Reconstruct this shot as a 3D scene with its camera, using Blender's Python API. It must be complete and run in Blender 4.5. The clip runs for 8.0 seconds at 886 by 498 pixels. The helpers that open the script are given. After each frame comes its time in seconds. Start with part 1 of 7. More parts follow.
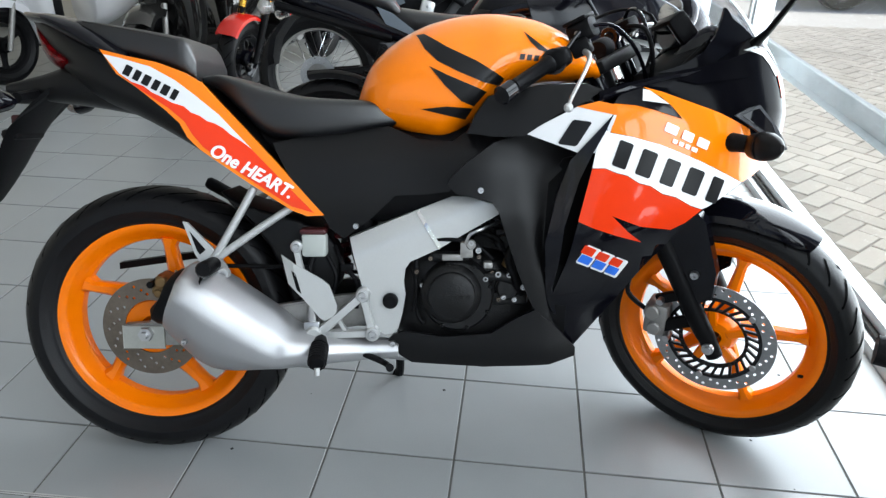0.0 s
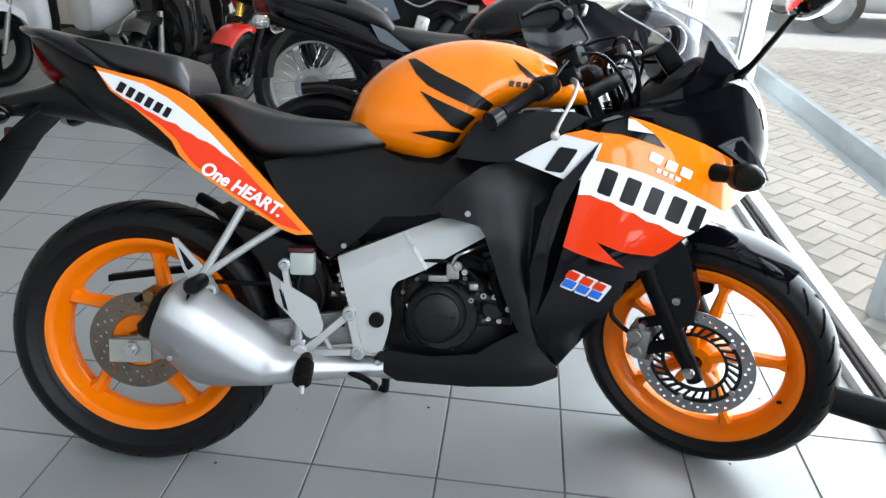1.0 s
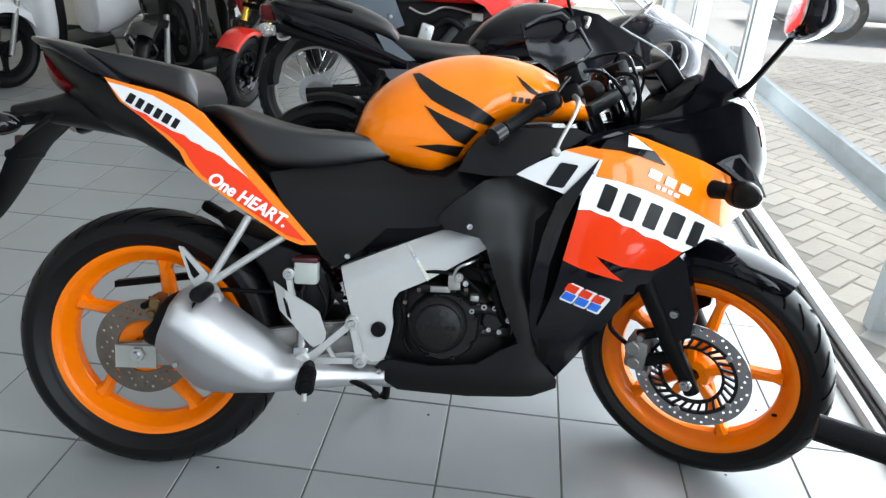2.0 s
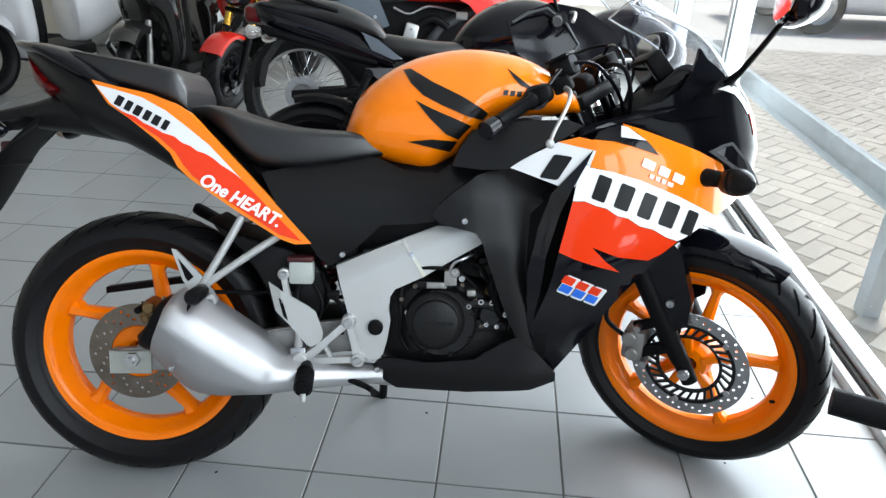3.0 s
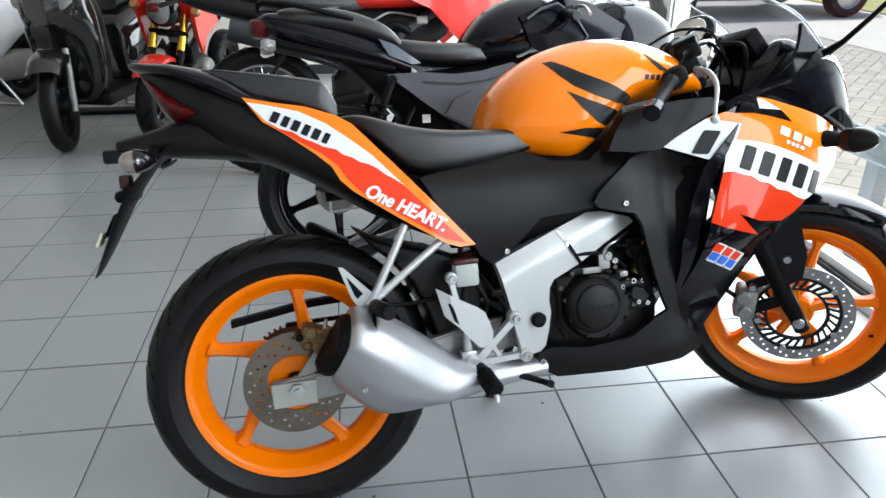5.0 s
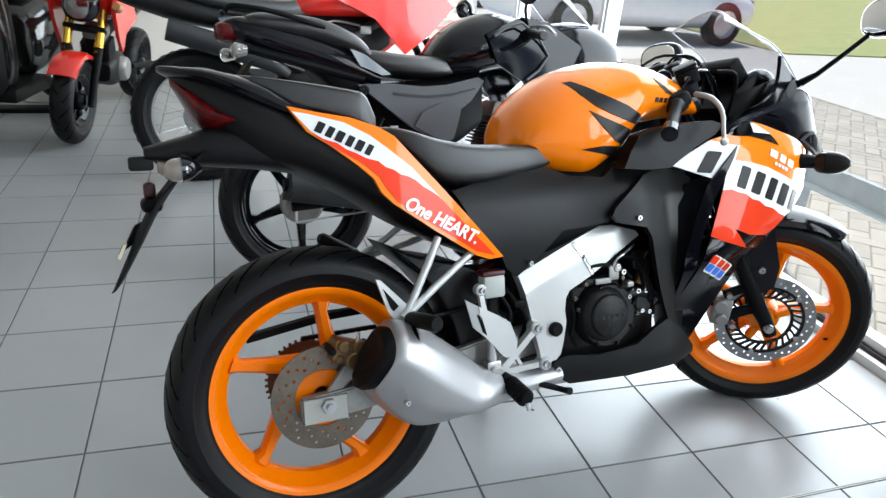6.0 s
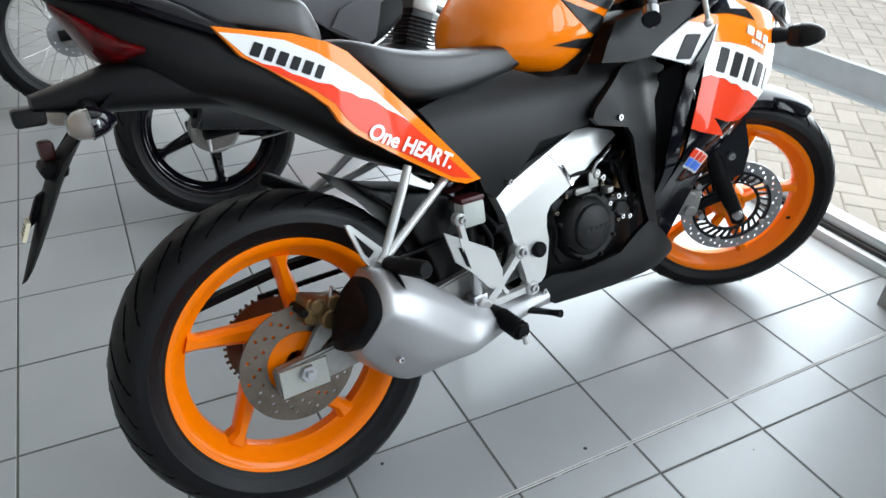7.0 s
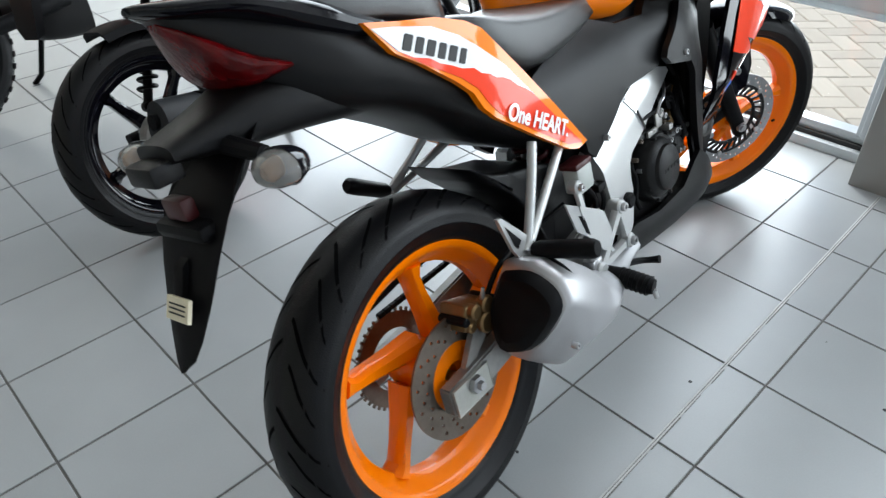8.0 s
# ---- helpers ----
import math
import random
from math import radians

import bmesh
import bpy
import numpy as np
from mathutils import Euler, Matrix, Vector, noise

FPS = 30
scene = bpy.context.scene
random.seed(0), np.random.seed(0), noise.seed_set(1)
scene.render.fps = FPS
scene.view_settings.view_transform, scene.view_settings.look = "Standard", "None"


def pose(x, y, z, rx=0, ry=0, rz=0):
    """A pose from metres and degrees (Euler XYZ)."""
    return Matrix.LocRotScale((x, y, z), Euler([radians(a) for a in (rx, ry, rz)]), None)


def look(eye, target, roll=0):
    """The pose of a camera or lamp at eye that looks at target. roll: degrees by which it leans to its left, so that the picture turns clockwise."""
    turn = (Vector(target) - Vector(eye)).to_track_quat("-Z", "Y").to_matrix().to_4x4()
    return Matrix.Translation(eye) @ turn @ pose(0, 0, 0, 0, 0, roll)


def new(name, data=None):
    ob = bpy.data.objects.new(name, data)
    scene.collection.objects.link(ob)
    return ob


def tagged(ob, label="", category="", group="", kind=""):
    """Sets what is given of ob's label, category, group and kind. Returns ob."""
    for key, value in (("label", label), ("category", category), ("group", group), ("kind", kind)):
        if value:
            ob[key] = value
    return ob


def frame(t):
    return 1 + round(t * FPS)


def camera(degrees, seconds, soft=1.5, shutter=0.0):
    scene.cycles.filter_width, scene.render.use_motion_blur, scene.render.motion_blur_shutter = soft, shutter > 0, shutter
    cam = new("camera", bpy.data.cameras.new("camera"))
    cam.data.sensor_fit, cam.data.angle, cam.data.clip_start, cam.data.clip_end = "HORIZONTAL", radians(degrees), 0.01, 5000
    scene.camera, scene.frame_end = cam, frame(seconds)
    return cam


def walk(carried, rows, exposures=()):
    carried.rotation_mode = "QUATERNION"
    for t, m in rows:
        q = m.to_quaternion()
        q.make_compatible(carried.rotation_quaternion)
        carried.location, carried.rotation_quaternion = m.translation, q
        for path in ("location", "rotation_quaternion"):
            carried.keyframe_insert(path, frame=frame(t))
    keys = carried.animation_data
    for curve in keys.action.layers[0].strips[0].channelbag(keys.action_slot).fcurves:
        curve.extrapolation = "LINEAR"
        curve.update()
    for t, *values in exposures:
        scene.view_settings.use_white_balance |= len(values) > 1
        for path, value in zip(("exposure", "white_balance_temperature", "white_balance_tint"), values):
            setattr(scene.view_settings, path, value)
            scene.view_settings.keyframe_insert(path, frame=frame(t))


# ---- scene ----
cam = camera(64.2, 8.0, soft=1.35, shutter=0.3)
PATH = [
    (0, (0.41, -1.584, 1.233), (0.223, 0.182, 0.313), 1.0),
    (0.5, (0.419, -1.579, 1.243), (0.242, 0.188, 0.322), 1.5),
    (1, (0.42, -1.588, 1.266), (0.255, 0.192, 0.369), 2.6),
    (1.5, (0.409, -1.603, 1.286), (0.252, 0.184, 0.402), 3.6),
    (1.7, (0.42, -1.598, 1.3), (0.249, 0.181, 0.402), 3.2),
    (2.8, (0.406, -1.612, 1.28), (0.264, 0.183, 0.411), 2.9),
    (3, (0.402, -1.604, 1.281), (0.268, 0.183, 0.395), 2.2),
    (3.3, (0.392, -1.595, 1.248), (0.236, 0.177, 0.334), 1.6),
    (3.5, (0.365, -1.576, 1.263), (0.191, 0.16, 0.285), 0.4),
    (3.7, (0.314, -1.584, 1.278), (0.143, 0.138, 0.275), -0.5),
    (4, (0.197, -1.639, 1.267), (0.182, 0.097, 0.273), 2.0),
    (4.2, (0.137, -1.637, 1.294), (0.237, 0.123, 0.348), 2.0),
    (4.5, (-0.021, -1.667, 1.26), (0.177, 0.126, 0.397), 4.4),
    (4.7, (-0.078, -1.657, 1.259), (0.073, 0.139, 0.391), 1.7),
    (5, (-0.245, -1.61, 1.244), (0.005, 0.18, 0.387), 0.2),
    (5.2, (-0.317, -1.604, 1.252), (-0.02, 0.182, 0.402), 0.2),
    (6.3, (-0.592, -1.497, 1.234), (0.074, 0.2, 0.41), 5.1),
    (6.5, (-0.574, -1.439, 1.221), (0.129, 0.215, 0.343), 4.7),
    (6.8, (-0.593, -1.354, 1.226), (0.175, 0.193, 0.217), 4.4),
    (7, (-0.621, -1.313, 1.22), (0.171, 0.177, 0.147), 2.6),
    (7.2, (-0.682, -1.241, 1.222), (0.143, 0.204, 0.112), 1.5),
    (7.5, (-0.828, -1.126, 1.217), (0.107, 0.266, 0.127), -2.5),
    (7.7, (-0.904, -1.04, 1.235), (0.103, 0.243, 0.077), -1.8),
    (8, (-0.978, -0.915, 1.221), (0.127, 0.249, 0.029), -0.9),
]
walk(cam, [(t, look(eye, target, roll)) for t, eye, target, roll in PATH], [(0, -0.17), (3.5, -0.15), (4.5, -0.08), (6.3, -0.08), (7, -0.09), (8, -0.11)])

# ---- world and light ----
scene.view_settings.exposure = -0.17
world = bpy.data.worlds.new("sky")
scene.world = world
world.use_nodes = True
wn = world.node_tree.nodes
sky = wn.new("ShaderNodeTexSky")
sky.sky_type = 'NISHITA'
sky.sun_disc = False
sky.sun_elevation = radians(70)
sky.sun_rotation = radians(20)
wn["Background"].inputs["Strength"].default_value = 0.15
world.node_tree.links.new(sky.outputs["Color"], wn["Background"].inputs["Color"])
sun = new("sun", bpy.data.lights.new("sun", 'SUN'))
sun.data.energy = 4.5
sun.data.angle = radians(15)
sun.data.color = (1.0, 0.96, 0.9)
sun.matrix_world = look((1.5, 4, 12), (0, 0, 0))


def window_light(name, eye, target, w, h, watts, color=(0.90, 0.98, 1.04)):
    lamp = new(name, bpy.data.lights.new(name, 'AREA'))
    lamp.data.shape = 'RECTANGLE'
    lamp.data.size, lamp.data.size_y, lamp.data.energy, lamp.data.color = w, h, watts, color
    lamp.matrix_world = look(eye, target)
    return lamp


window_light("window_light_east", (1.66, 2.0, 1.45), (0.5, 2.0, 1.45), 4.4, 2.7, 340)
window_light("window_light_southeast", (1.66, -2.3, 1.45), (0.5, -2.3, 1.45), 2.8, 2.7, 195)
window_light("window_light_south", (-1.4, -3.85, 1.6), (-1.4, 0, 1.6), 5.6, 2.3, 13, (1.0, 0.96, 0.90))


# ---- materials ----
def material(name, color, rough=0.5, metal=0.0, coat=0.0, var=0.12, scale=8.0, bump=0.0, bscale=60.0, fine=0.0, trans=0.0, ior=1.45, spec=0.5, island=0.0, objrand=0.0, roughvar=0.1, crough=0.04):
    """Principled surface with two scales of colour variation, roughness variation and fine relief."""
    m = bpy.data.materials.new(name)
    m.use_nodes = True
    nt = m.node_tree
    n, l = nt.nodes, nt.links
    b = n["Principled BSDF"]
    tc = n.new("ShaderNodeTexCoord")
    n1 = n.new("ShaderNodeTexNoise")
    n1.inputs["Scale"].default_value, n1.inputs["Detail"].default_value = scale, 4
    n2 = n.new("ShaderNodeTexNoise")
    n2.inputs["Scale"].default_value, n2.inputs["Detail"].default_value = bscale, 3
    l.new(tc.outputs["Object"], n1.inputs["Vector"])
    l.new(tc.outputs["Object"], n2.inputs["Vector"])
    mix = n.new("ShaderNodeMath")
    mix.operation = 'MULTIPLY_ADD'
    l.new(n1.outputs["Fac"], mix.inputs[0])
    mix.inputs[1].default_value, mix.inputs[2].default_value = var * 2, 1 - var
    add = n.new("ShaderNodeMath")
    add.operation = 'MULTIPLY_ADD'
    l.new(n2.outputs["Fac"], add.inputs[0])
    add.inputs[1].default_value = fine * 2
    l.new(mix.outputs[0], add.inputs[2])
    last = add.outputs[0]
    if island or objrand:
        src = n.new("ShaderNodeNewGeometry") if island else n.new("ShaderNodeObjectInfo")
        out = src.outputs["Random Per Island"] if island else src.outputs["Random"]
        ri = n.new("ShaderNodeMath")
        ri.operation = 'MULTIPLY_ADD'
        l.new(out, ri.inputs[0])
        ri.inputs[1].default_value, ri.inputs[2].default_value = island or objrand, -(island or objrand) / 2
        ad2 = n.new("ShaderNodeMath")
        l.new(last, ad2.inputs[0])
        l.new(ri.outputs[0], ad2.inputs[1])
        last = ad2.outputs[0]
    vm = n.new("ShaderNodeVectorMath")
    vm.operation = 'SCALE'
    vm.inputs[0].default_value = color
    l.new(last, vm.inputs["Scale"])
    l.new(vm.outputs[0], b.inputs["Base Color"])
    rr = n.new("ShaderNodeMath")
    rr.operation = 'MULTIPLY_ADD'
    l.new(n1.outputs["Fac"], rr.inputs[0])
    rr.inputs[1].default_value, rr.inputs[2].default_value = roughvar, rough - roughvar / 2
    l.new(rr.outputs[0], b.inputs["Roughness"])
    b.inputs["Metallic"].default_value = metal
    b.inputs["Coat Weight"].default_value = coat
    b.inputs["Coat Roughness"].default_value = crough
    b.inputs["IOR"].default_value = ior
    b.inputs["Specular IOR Level"].default_value = spec
    b.inputs["Transmission Weight"].default_value = trans
    if bump:
        bp = n.new("ShaderNodeBump")
        bp.inputs["Strength"].default_value, bp.inputs["Distance"].default_value = bump, 0.002
        l.new(n2.outputs["Fac"], bp.inputs["Height"])
        l.new(bp.outputs["Normal"], b.inputs["Normal"])
    return m


M = {}
M["orange"] = material("orange_paint", (0.90, 0.205, 0.0), 0.30, coat=0.85, var=0.03, roughvar=0.04, spec=0.10, crough=0.05)
M["orange_rim"] = material("orange_rim_paint", (0.88, 0.185, 0.0), 0.32, coat=0.40, var=0.05, roughvar=0.06, spec=0.06, crough=0.08)
M["white"] = material("white_decal", (0.86, 0.86, 0.86), 0.3, coat=0.4, var=0.03, roughvar=0.04)
M["silverwhite"] = material("silver_white_decal", (0.72, 0.72, 0.73), 0.32, coat=0.4, var=0.04, roughvar=0.05)
M["red"] = material("red_decal", (0.80, 0.040, 0.004), 0.35, coat=0.5, var=0.04, roughvar=0.04, spec=0.12, crough=0.05)
M["redpaint"] = material("red_paint", (0.62, 0.02, 0.012), 0.25, coat=0.8, var=0.05)
M["darkred"] = material("dark_red_plastic", (0.045, 0.006, 0.007), 0.4, var=0.2)
M["springred"] = material("dark_red_spring_paint", (0.05, 0.004, 0.005), 0.45, var=0.1, spec=0.3)
M["blue"] = material("blue_decal", (0.02, 0.16, 0.75), 0.35, var=0.04)
M["ink"] = material("black_decal", (0.0055, 0.0055, 0.0065), 0.35, var=0.08, roughvar=0.05, spec=0.3)
M["gloss"] = material("gloss_black_paint", (0.003, 0.003, 0.005), 0.09, coat=0.10, var=0.1, roughvar=0.04, spec=0.28)
M["nose"] = material("black_nose_paint", (0.0022, 0.0022, 0.0034), 0.16, coat=0.0, var=0.1, roughvar=0.05, spec=0.5, ior=1.13)
M["matte"] = material("matte_black_plastic", (0.0027, 0.0027, 0.0032), 0.40, var=0.2, scale=5, bump=0.14, bscale=1100, roughvar=0.12, spec=0.30)
M["dark"] = material("dark_plastic", (0.0038, 0.0038, 0.0044), 0.48, var=0.25, bump=0.2, bscale=500, spec=0.11)
M["seat"] = material("black_vinyl", (0.0023, 0.0025, 0.0034), 0.34, var=0.15, bump=0.25, bscale=800, roughvar=0.12, spec=0.85)
M["rubber"] = material("tyre_rubber", (0.0042, 0.0042, 0.0049), 0.42, var=0.3, scale=14, bump=0.3, bscale=400, roughvar=0.2, spec=0.24)
# darker rubber that paints the shade inside the tread grooves
M["groove"] = material("tyre_groove_shade", (0.0018, 0.0018, 0.002), 0.9, var=0.1, spec=0.05)
M["alu"] = material("satin_aluminium_paint", (0.50, 0.505, 0.50), 0.34, metal=0.58, var=0.06, fine=0.04, bscale=300, bump=0.08)
M["muffler"] = material("silver_heat_shield", (0.46, 0.46, 0.47), 0.47, metal=0.88, var=0.05, fine=0.05, bscale=420, bump=0.12)
M["steel"] = material("brushed_steel", (0.42, 0.42, 0.43), 0.3, metal=1.0, var=0.12, fine=0.08, bscale=200)
M["disc"] = material("brake_disc_steel", (0.12, 0.098, 0.08), 0.33, metal=0.9, var=0.35, scale=20, fine=0.25, bscale=120, bump=0.1)
M["frontdisc"] = material("front_disc_steel", (0.27, 0.275, 0.28), 0.36, metal=0.85, var=0.2, scale=20, fine=0.2, bscale=120, bump=0.1)
M["griprubber"] = material("black_grip_rubber", (0.0032, 0.0032, 0.0038), 0.32, var=0.2, scale=20, bump=0.08, bscale=250, roughvar=0.1, spec=0.5, ior=1.15)
M["flash"] = material("dark_blue_grey_paint", (0.075, 0.090, 0.105), 0.16, coat=0.6, var=0.1, roughvar=0.05, spec=0.5)
M["brass"] = material("brown_cast_caliper", (0.16, 0.10, 0.045), 0.42, metal=0.8, var=0.3, fine=0.2, bscale=60)
M["caliper"] = material("grey_cast_caliper", (0.26, 0.25, 0.24), 0.5, metal=0.7, var=0.2, fine=0.15, bscale=60)
M["chrome"] = material("chrome", (0.75, 0.75, 0.76), 0.08, metal=1.0, var=0.03, roughvar=0.03)
M["engine"] = material("black_engine_case", (0.0065, 0.0065, 0.0068), 0.42, metal=0.2, var=0.3, bump=0.4, bscale=300, spec=0.35)
M["cast"] = material("cast_aluminium", (0.24, 0.235, 0.225), 0.5, metal=0.7, var=0.3, fine=0.25, bscale=80, bump=0.3)
M["plate"] = material("dull_zinc_plate", (0.36, 0.36, 0.33), 0.42, metal=0.6, var=0.15, fine=0.1, bscale=150)
M["gold"] = material("gold_anodised_fork", (0.72, 0.42, 0.06), 0.25, metal=0.85, var=0.05)
M["taillens"] = material("red_lens", (0.075, 0.0012, 0.002), 0.16, coat=0.12, var=1.2, scale=45, trans=0.0, spec=0.3, bump=0.7, bscale=90)
M["clear"] = material("clear_lens", (0.66, 0.65, 0.63), 0.09, coat=0.6, var=0.3, scale=60, trans=0.75)
M["amber"] = material("amber_bulb", (0.32, 0.14, 0.05), 0.25, var=0.1)
M["smoke"] = material("dark_smoked_lens", (0.006, 0.005, 0.005), 0.34, coat=0.0, var=0.2, spec=0.22)
M["reservoir"] = material("translucent_reservoir", (0.52, 0.55, 0.52), 0.35, var=0.08, trans=0.3)
M["label"] = material("cream_paper_label", (0.66, 0.60, 0.44), 0.6, var=0.06)
M["tile"] = material("grey_floor_tile", (0.262, 0.273, 0.275), 0.34, var=0.09, scale=5, fine=0.05, bscale=250, bump=0.06, objrand=0.07, roughvar=0.12, coat=0.48, crough=0.30, spec=0.45)
M["grout"] = material("dark_grout", (0.115, 0.112, 0.105), 0.85, var=0.3, scale=14)
M["lightgrout"] = material("pale_joint_filler", (0.44, 0.44, 0.43), 0.6, var=0.25, scale=20)
M["wall"] = material("beige_wall_paint", (0.64, 0.60, 0.53), 0.8, var=0.05, scale=3, bump=0.2, bscale=200)
M["ceiling"] = material("grey_ceiling_paint", (0.50, 0.50, 0.49), 0.85, var=0.03)
M["column"] = material("grey_column_paint", (0.30, 0.295, 0.28), 0.5, var=0.06, scale=5, bump=0.1, bscale=150)
M["frame"] = material("white_aluminium_frame", (0.54, 0.57, 0.59), 0.35, metal=0.3, var=0.05)
M["gasket"] = material("black_gasket", (0.02, 0.02, 0.02), 0.6)
M["galv"] = material("galvanised_steel", (0.50, 0.54, 0.56), 0.5, metal=0.45, var=0.18, scale=18, fine=0.06, bscale=90)
M["paver"] = material("grey_concrete_paver", (0.42, 0.395, 0.35), 0.85, var=0.12, scale=10, fine=0.1, bscale=120, bump=0.3, island=0.18)
M["paverpart"] = material("concrete_paver", (0.42, 0.395, 0.35), 0.85, var=0.12, scale=10, fine=0.1, bscale=120, bump=0.3, objrand=0.18)
M["sand"] = material("paver_joint_sand", (0.30, 0.275, 0.235), 0.9, var=0.2, scale=20)
M["asphalt"] = material("bright_concrete_road", (0.55, 0.54, 0.51), 0.9, var=0.1, scale=2, fine=0.1, bscale=60)
M["grass"] = material("grass", (0.26, 0.28, 0.11), 0.8, var=0.35, scale=3, fine=0.3, bscale=60)
M["carred"] = material("red_car_paint", (0.40, 0.03, 0.03), 0.3, coat=0.8)
M["carsilver"] = material("silver_car_paint", (0.80, 0.80, 0.82), 0.3, metal=0.1, coat=0.8)
M["bronze"] = material("dark_brown_grey_paint", (0.022, 0.021, 0.020), 0.14, metal=0.45, coat=1.0, var=0.1)
M["midgrey"] = material("mid_grey_plastic", (0.050, 0.052, 0.058), 0.42, var=0.12, bump=0.2, bscale=600, spec=0.4)
M["greyplastic"] = material("dark_grey_plastic", (0.022, 0.023, 0.025), 0.5, var=0.15, bump=0.2, bscale=600, spec=0.3)


def glass_material(name, color=(1, 1, 1), face=0.02, edge=0.35):
    """Thin pane: clear, with a reflection that grows at grazing angles."""
    m = bpy.data.materials.new(name)
    m.use_nodes = True
    n, l = m.node_tree.nodes, m.node_tree.links
    n.remove(n["Principled BSDF"])
    tr, gl, mx, lw, pw, ml = (n.new("ShaderNode" + k) for k in ("BsdfTransparent", "BsdfGlossy", "MixShader", "LayerWeight", "Math", "Math"))
    tr.inputs["Color"].default_value = (*color, 1)
    gl.inputs["Roughness"].default_value = 0.02
    lw.inputs["Blend"].default_value = 0.5
    pw.operation, ml.operation = 'POWER', 'MULTIPLY_ADD'
    pw.inputs[1].default_value = 4.0
    ml.inputs[1].default_value, ml.inputs[2].default_value = edge, face
    l.new(lw.outputs["Facing"], pw.inputs[0])
    l.new(pw.outputs[0], ml.inputs[0])
    l.new(ml.outputs[0], mx.inputs[0])
    l.new(tr.outputs[0], mx.inputs[1])
    l.new(gl.outputs[0], mx.inputs[2])
    l.new(mx.outputs[0], n["Material Output"].inputs["Surface"])
    return m


M["glass"] = glass_material("window_glass", (0.98, 0.99, 0.99), 0.015, 0.25)
M["screen"] = glass_material("smoked_windscreen", (0.80, 0.80, 0.82), 0.04, 0.5)


# ---- mesh tools ----
def link(name, bm, mat, parent=None, label="", angle=35, loc=None):
    bmesh.ops.recalc_face_normals(bm, faces=bm.faces)
    me = bpy.data.meshes.new(name)
    bm.to_mesh(me)
    bm.free()
    me.materials.append(mat)
    me.shade_smooth()
    me.set_sharp_from_angle(angle=radians(angle))
    ob = new(name, me)
    if loc is not None:
        ob.matrix_basis = loc
    if parent is not None:
        ob.parent = parent
    if label:
        ob["label"] = label
    return ob


def part(name, bm, mat, parent, label="", angle=35):
    return link(name, bm, M[mat] if isinstance(mat, str) else mat, parent, label, angle)


def empty(name, m, label, category, group="", kind=""):
    e = new(name)
    e.empty_display_size = 0.1
    e.matrix_world = m
    return tagged(e, label, category, group, kind)


def merge(*bms):
    """Joins meshes into one."""
    out = bmesh.new()
    for b in bms:
        me = bpy.data.meshes.new("t")
        b.to_mesh(me)
        out.from_mesh(me)
        b.free()
        bpy.data.meshes.remove(me)
    return out


def box(x0, y0, z0, x1, y1, z1, bevel=0.0, seg=2):
    bm = bmesh.new()
    bmesh.ops.create_cube(bm, size=1)
    for v in bm.verts:
        v.co = Vector(((x0 + x1) / 2 + v.co.x * (x1 - x0), (y0 + y1) / 2 + v.co.y * (y1 - y0), (z0 + z1) / 2 + v.co.z * (z1 - z0)))
    if bevel:
        bmesh.ops.bevel(bm, geom=bm.edges[:], offset=bevel, segments=seg, affect='EDGES', profile=0.5)
    return bm


def moved(bm, m):
    bmesh.ops.transform(bm, matrix=m, verts=bm.verts)
    return bm


def smooth_path(pts, k=5):
    """Catmull-Rom through points (tuples of any length)."""
    pts = [np.array(p, float) for p in pts]
    out = []
    for i in range(len(pts) - 1):
        p0, p1, p2, p3 = pts[max(i - 1, 0)], pts[i], pts[i + 1], pts[min(i + 2, len(pts) - 1)]
        for j in range(k):
            u = j / k
            out.append(0.5 * (2 * p1 + (p2 - p0) * u + (2 * p0 - 5 * p1 + 4 * p2 - p3) * u * u + (3 * p1 - p0 - 3 * p2 + p3) * u ** 3))
    return out + [pts[-1]]


def tube(pts, r, seg=10, smooth=4, flat=1.0):
    """A round bar along points; r is one radius or one a point."""
    rs = r if isinstance(r, (list, tuple)) else [r] * len(pts)
    path = [(*p, q) for p, q in zip(pts, rs)]
    path = smooth_path(path, smooth) if smooth > 1 and len(path) > 2 else [np.array(p, float) for p in path]
    bm = bmesh.new()
    rings = []
    prev = None
    for i, p in enumerate(path):
        a, b = path[max(i - 1, 0)][:3], path[min(i + 1, len(path) - 1)][:3]
        d = Vector(b - a).normalized()
        if prev is None:
            u = d.orthogonal().normalized()
        else:
            u = (prev - d * prev.dot(d)).normalized()
        prev = u
        w = d.cross(u)
        c = Vector(p[:3])
        rings.append([bm.verts.new(c + (u * math.cos(t) + w * math.sin(t) * flat) * float(p[3])) for t in np.linspace(0, 2 * math.pi, seg, endpoint=False)])
    for r0, r1 in zip(rings, rings[1:]):
        for i in range(seg):
            bm.faces.new((r0[i], r0[(i + 1) % seg], r1[(i + 1) % seg], r1[i]))
    bm.faces.new(rings[0][::-1])
    bm.faces.new(rings[-1])
    return bm


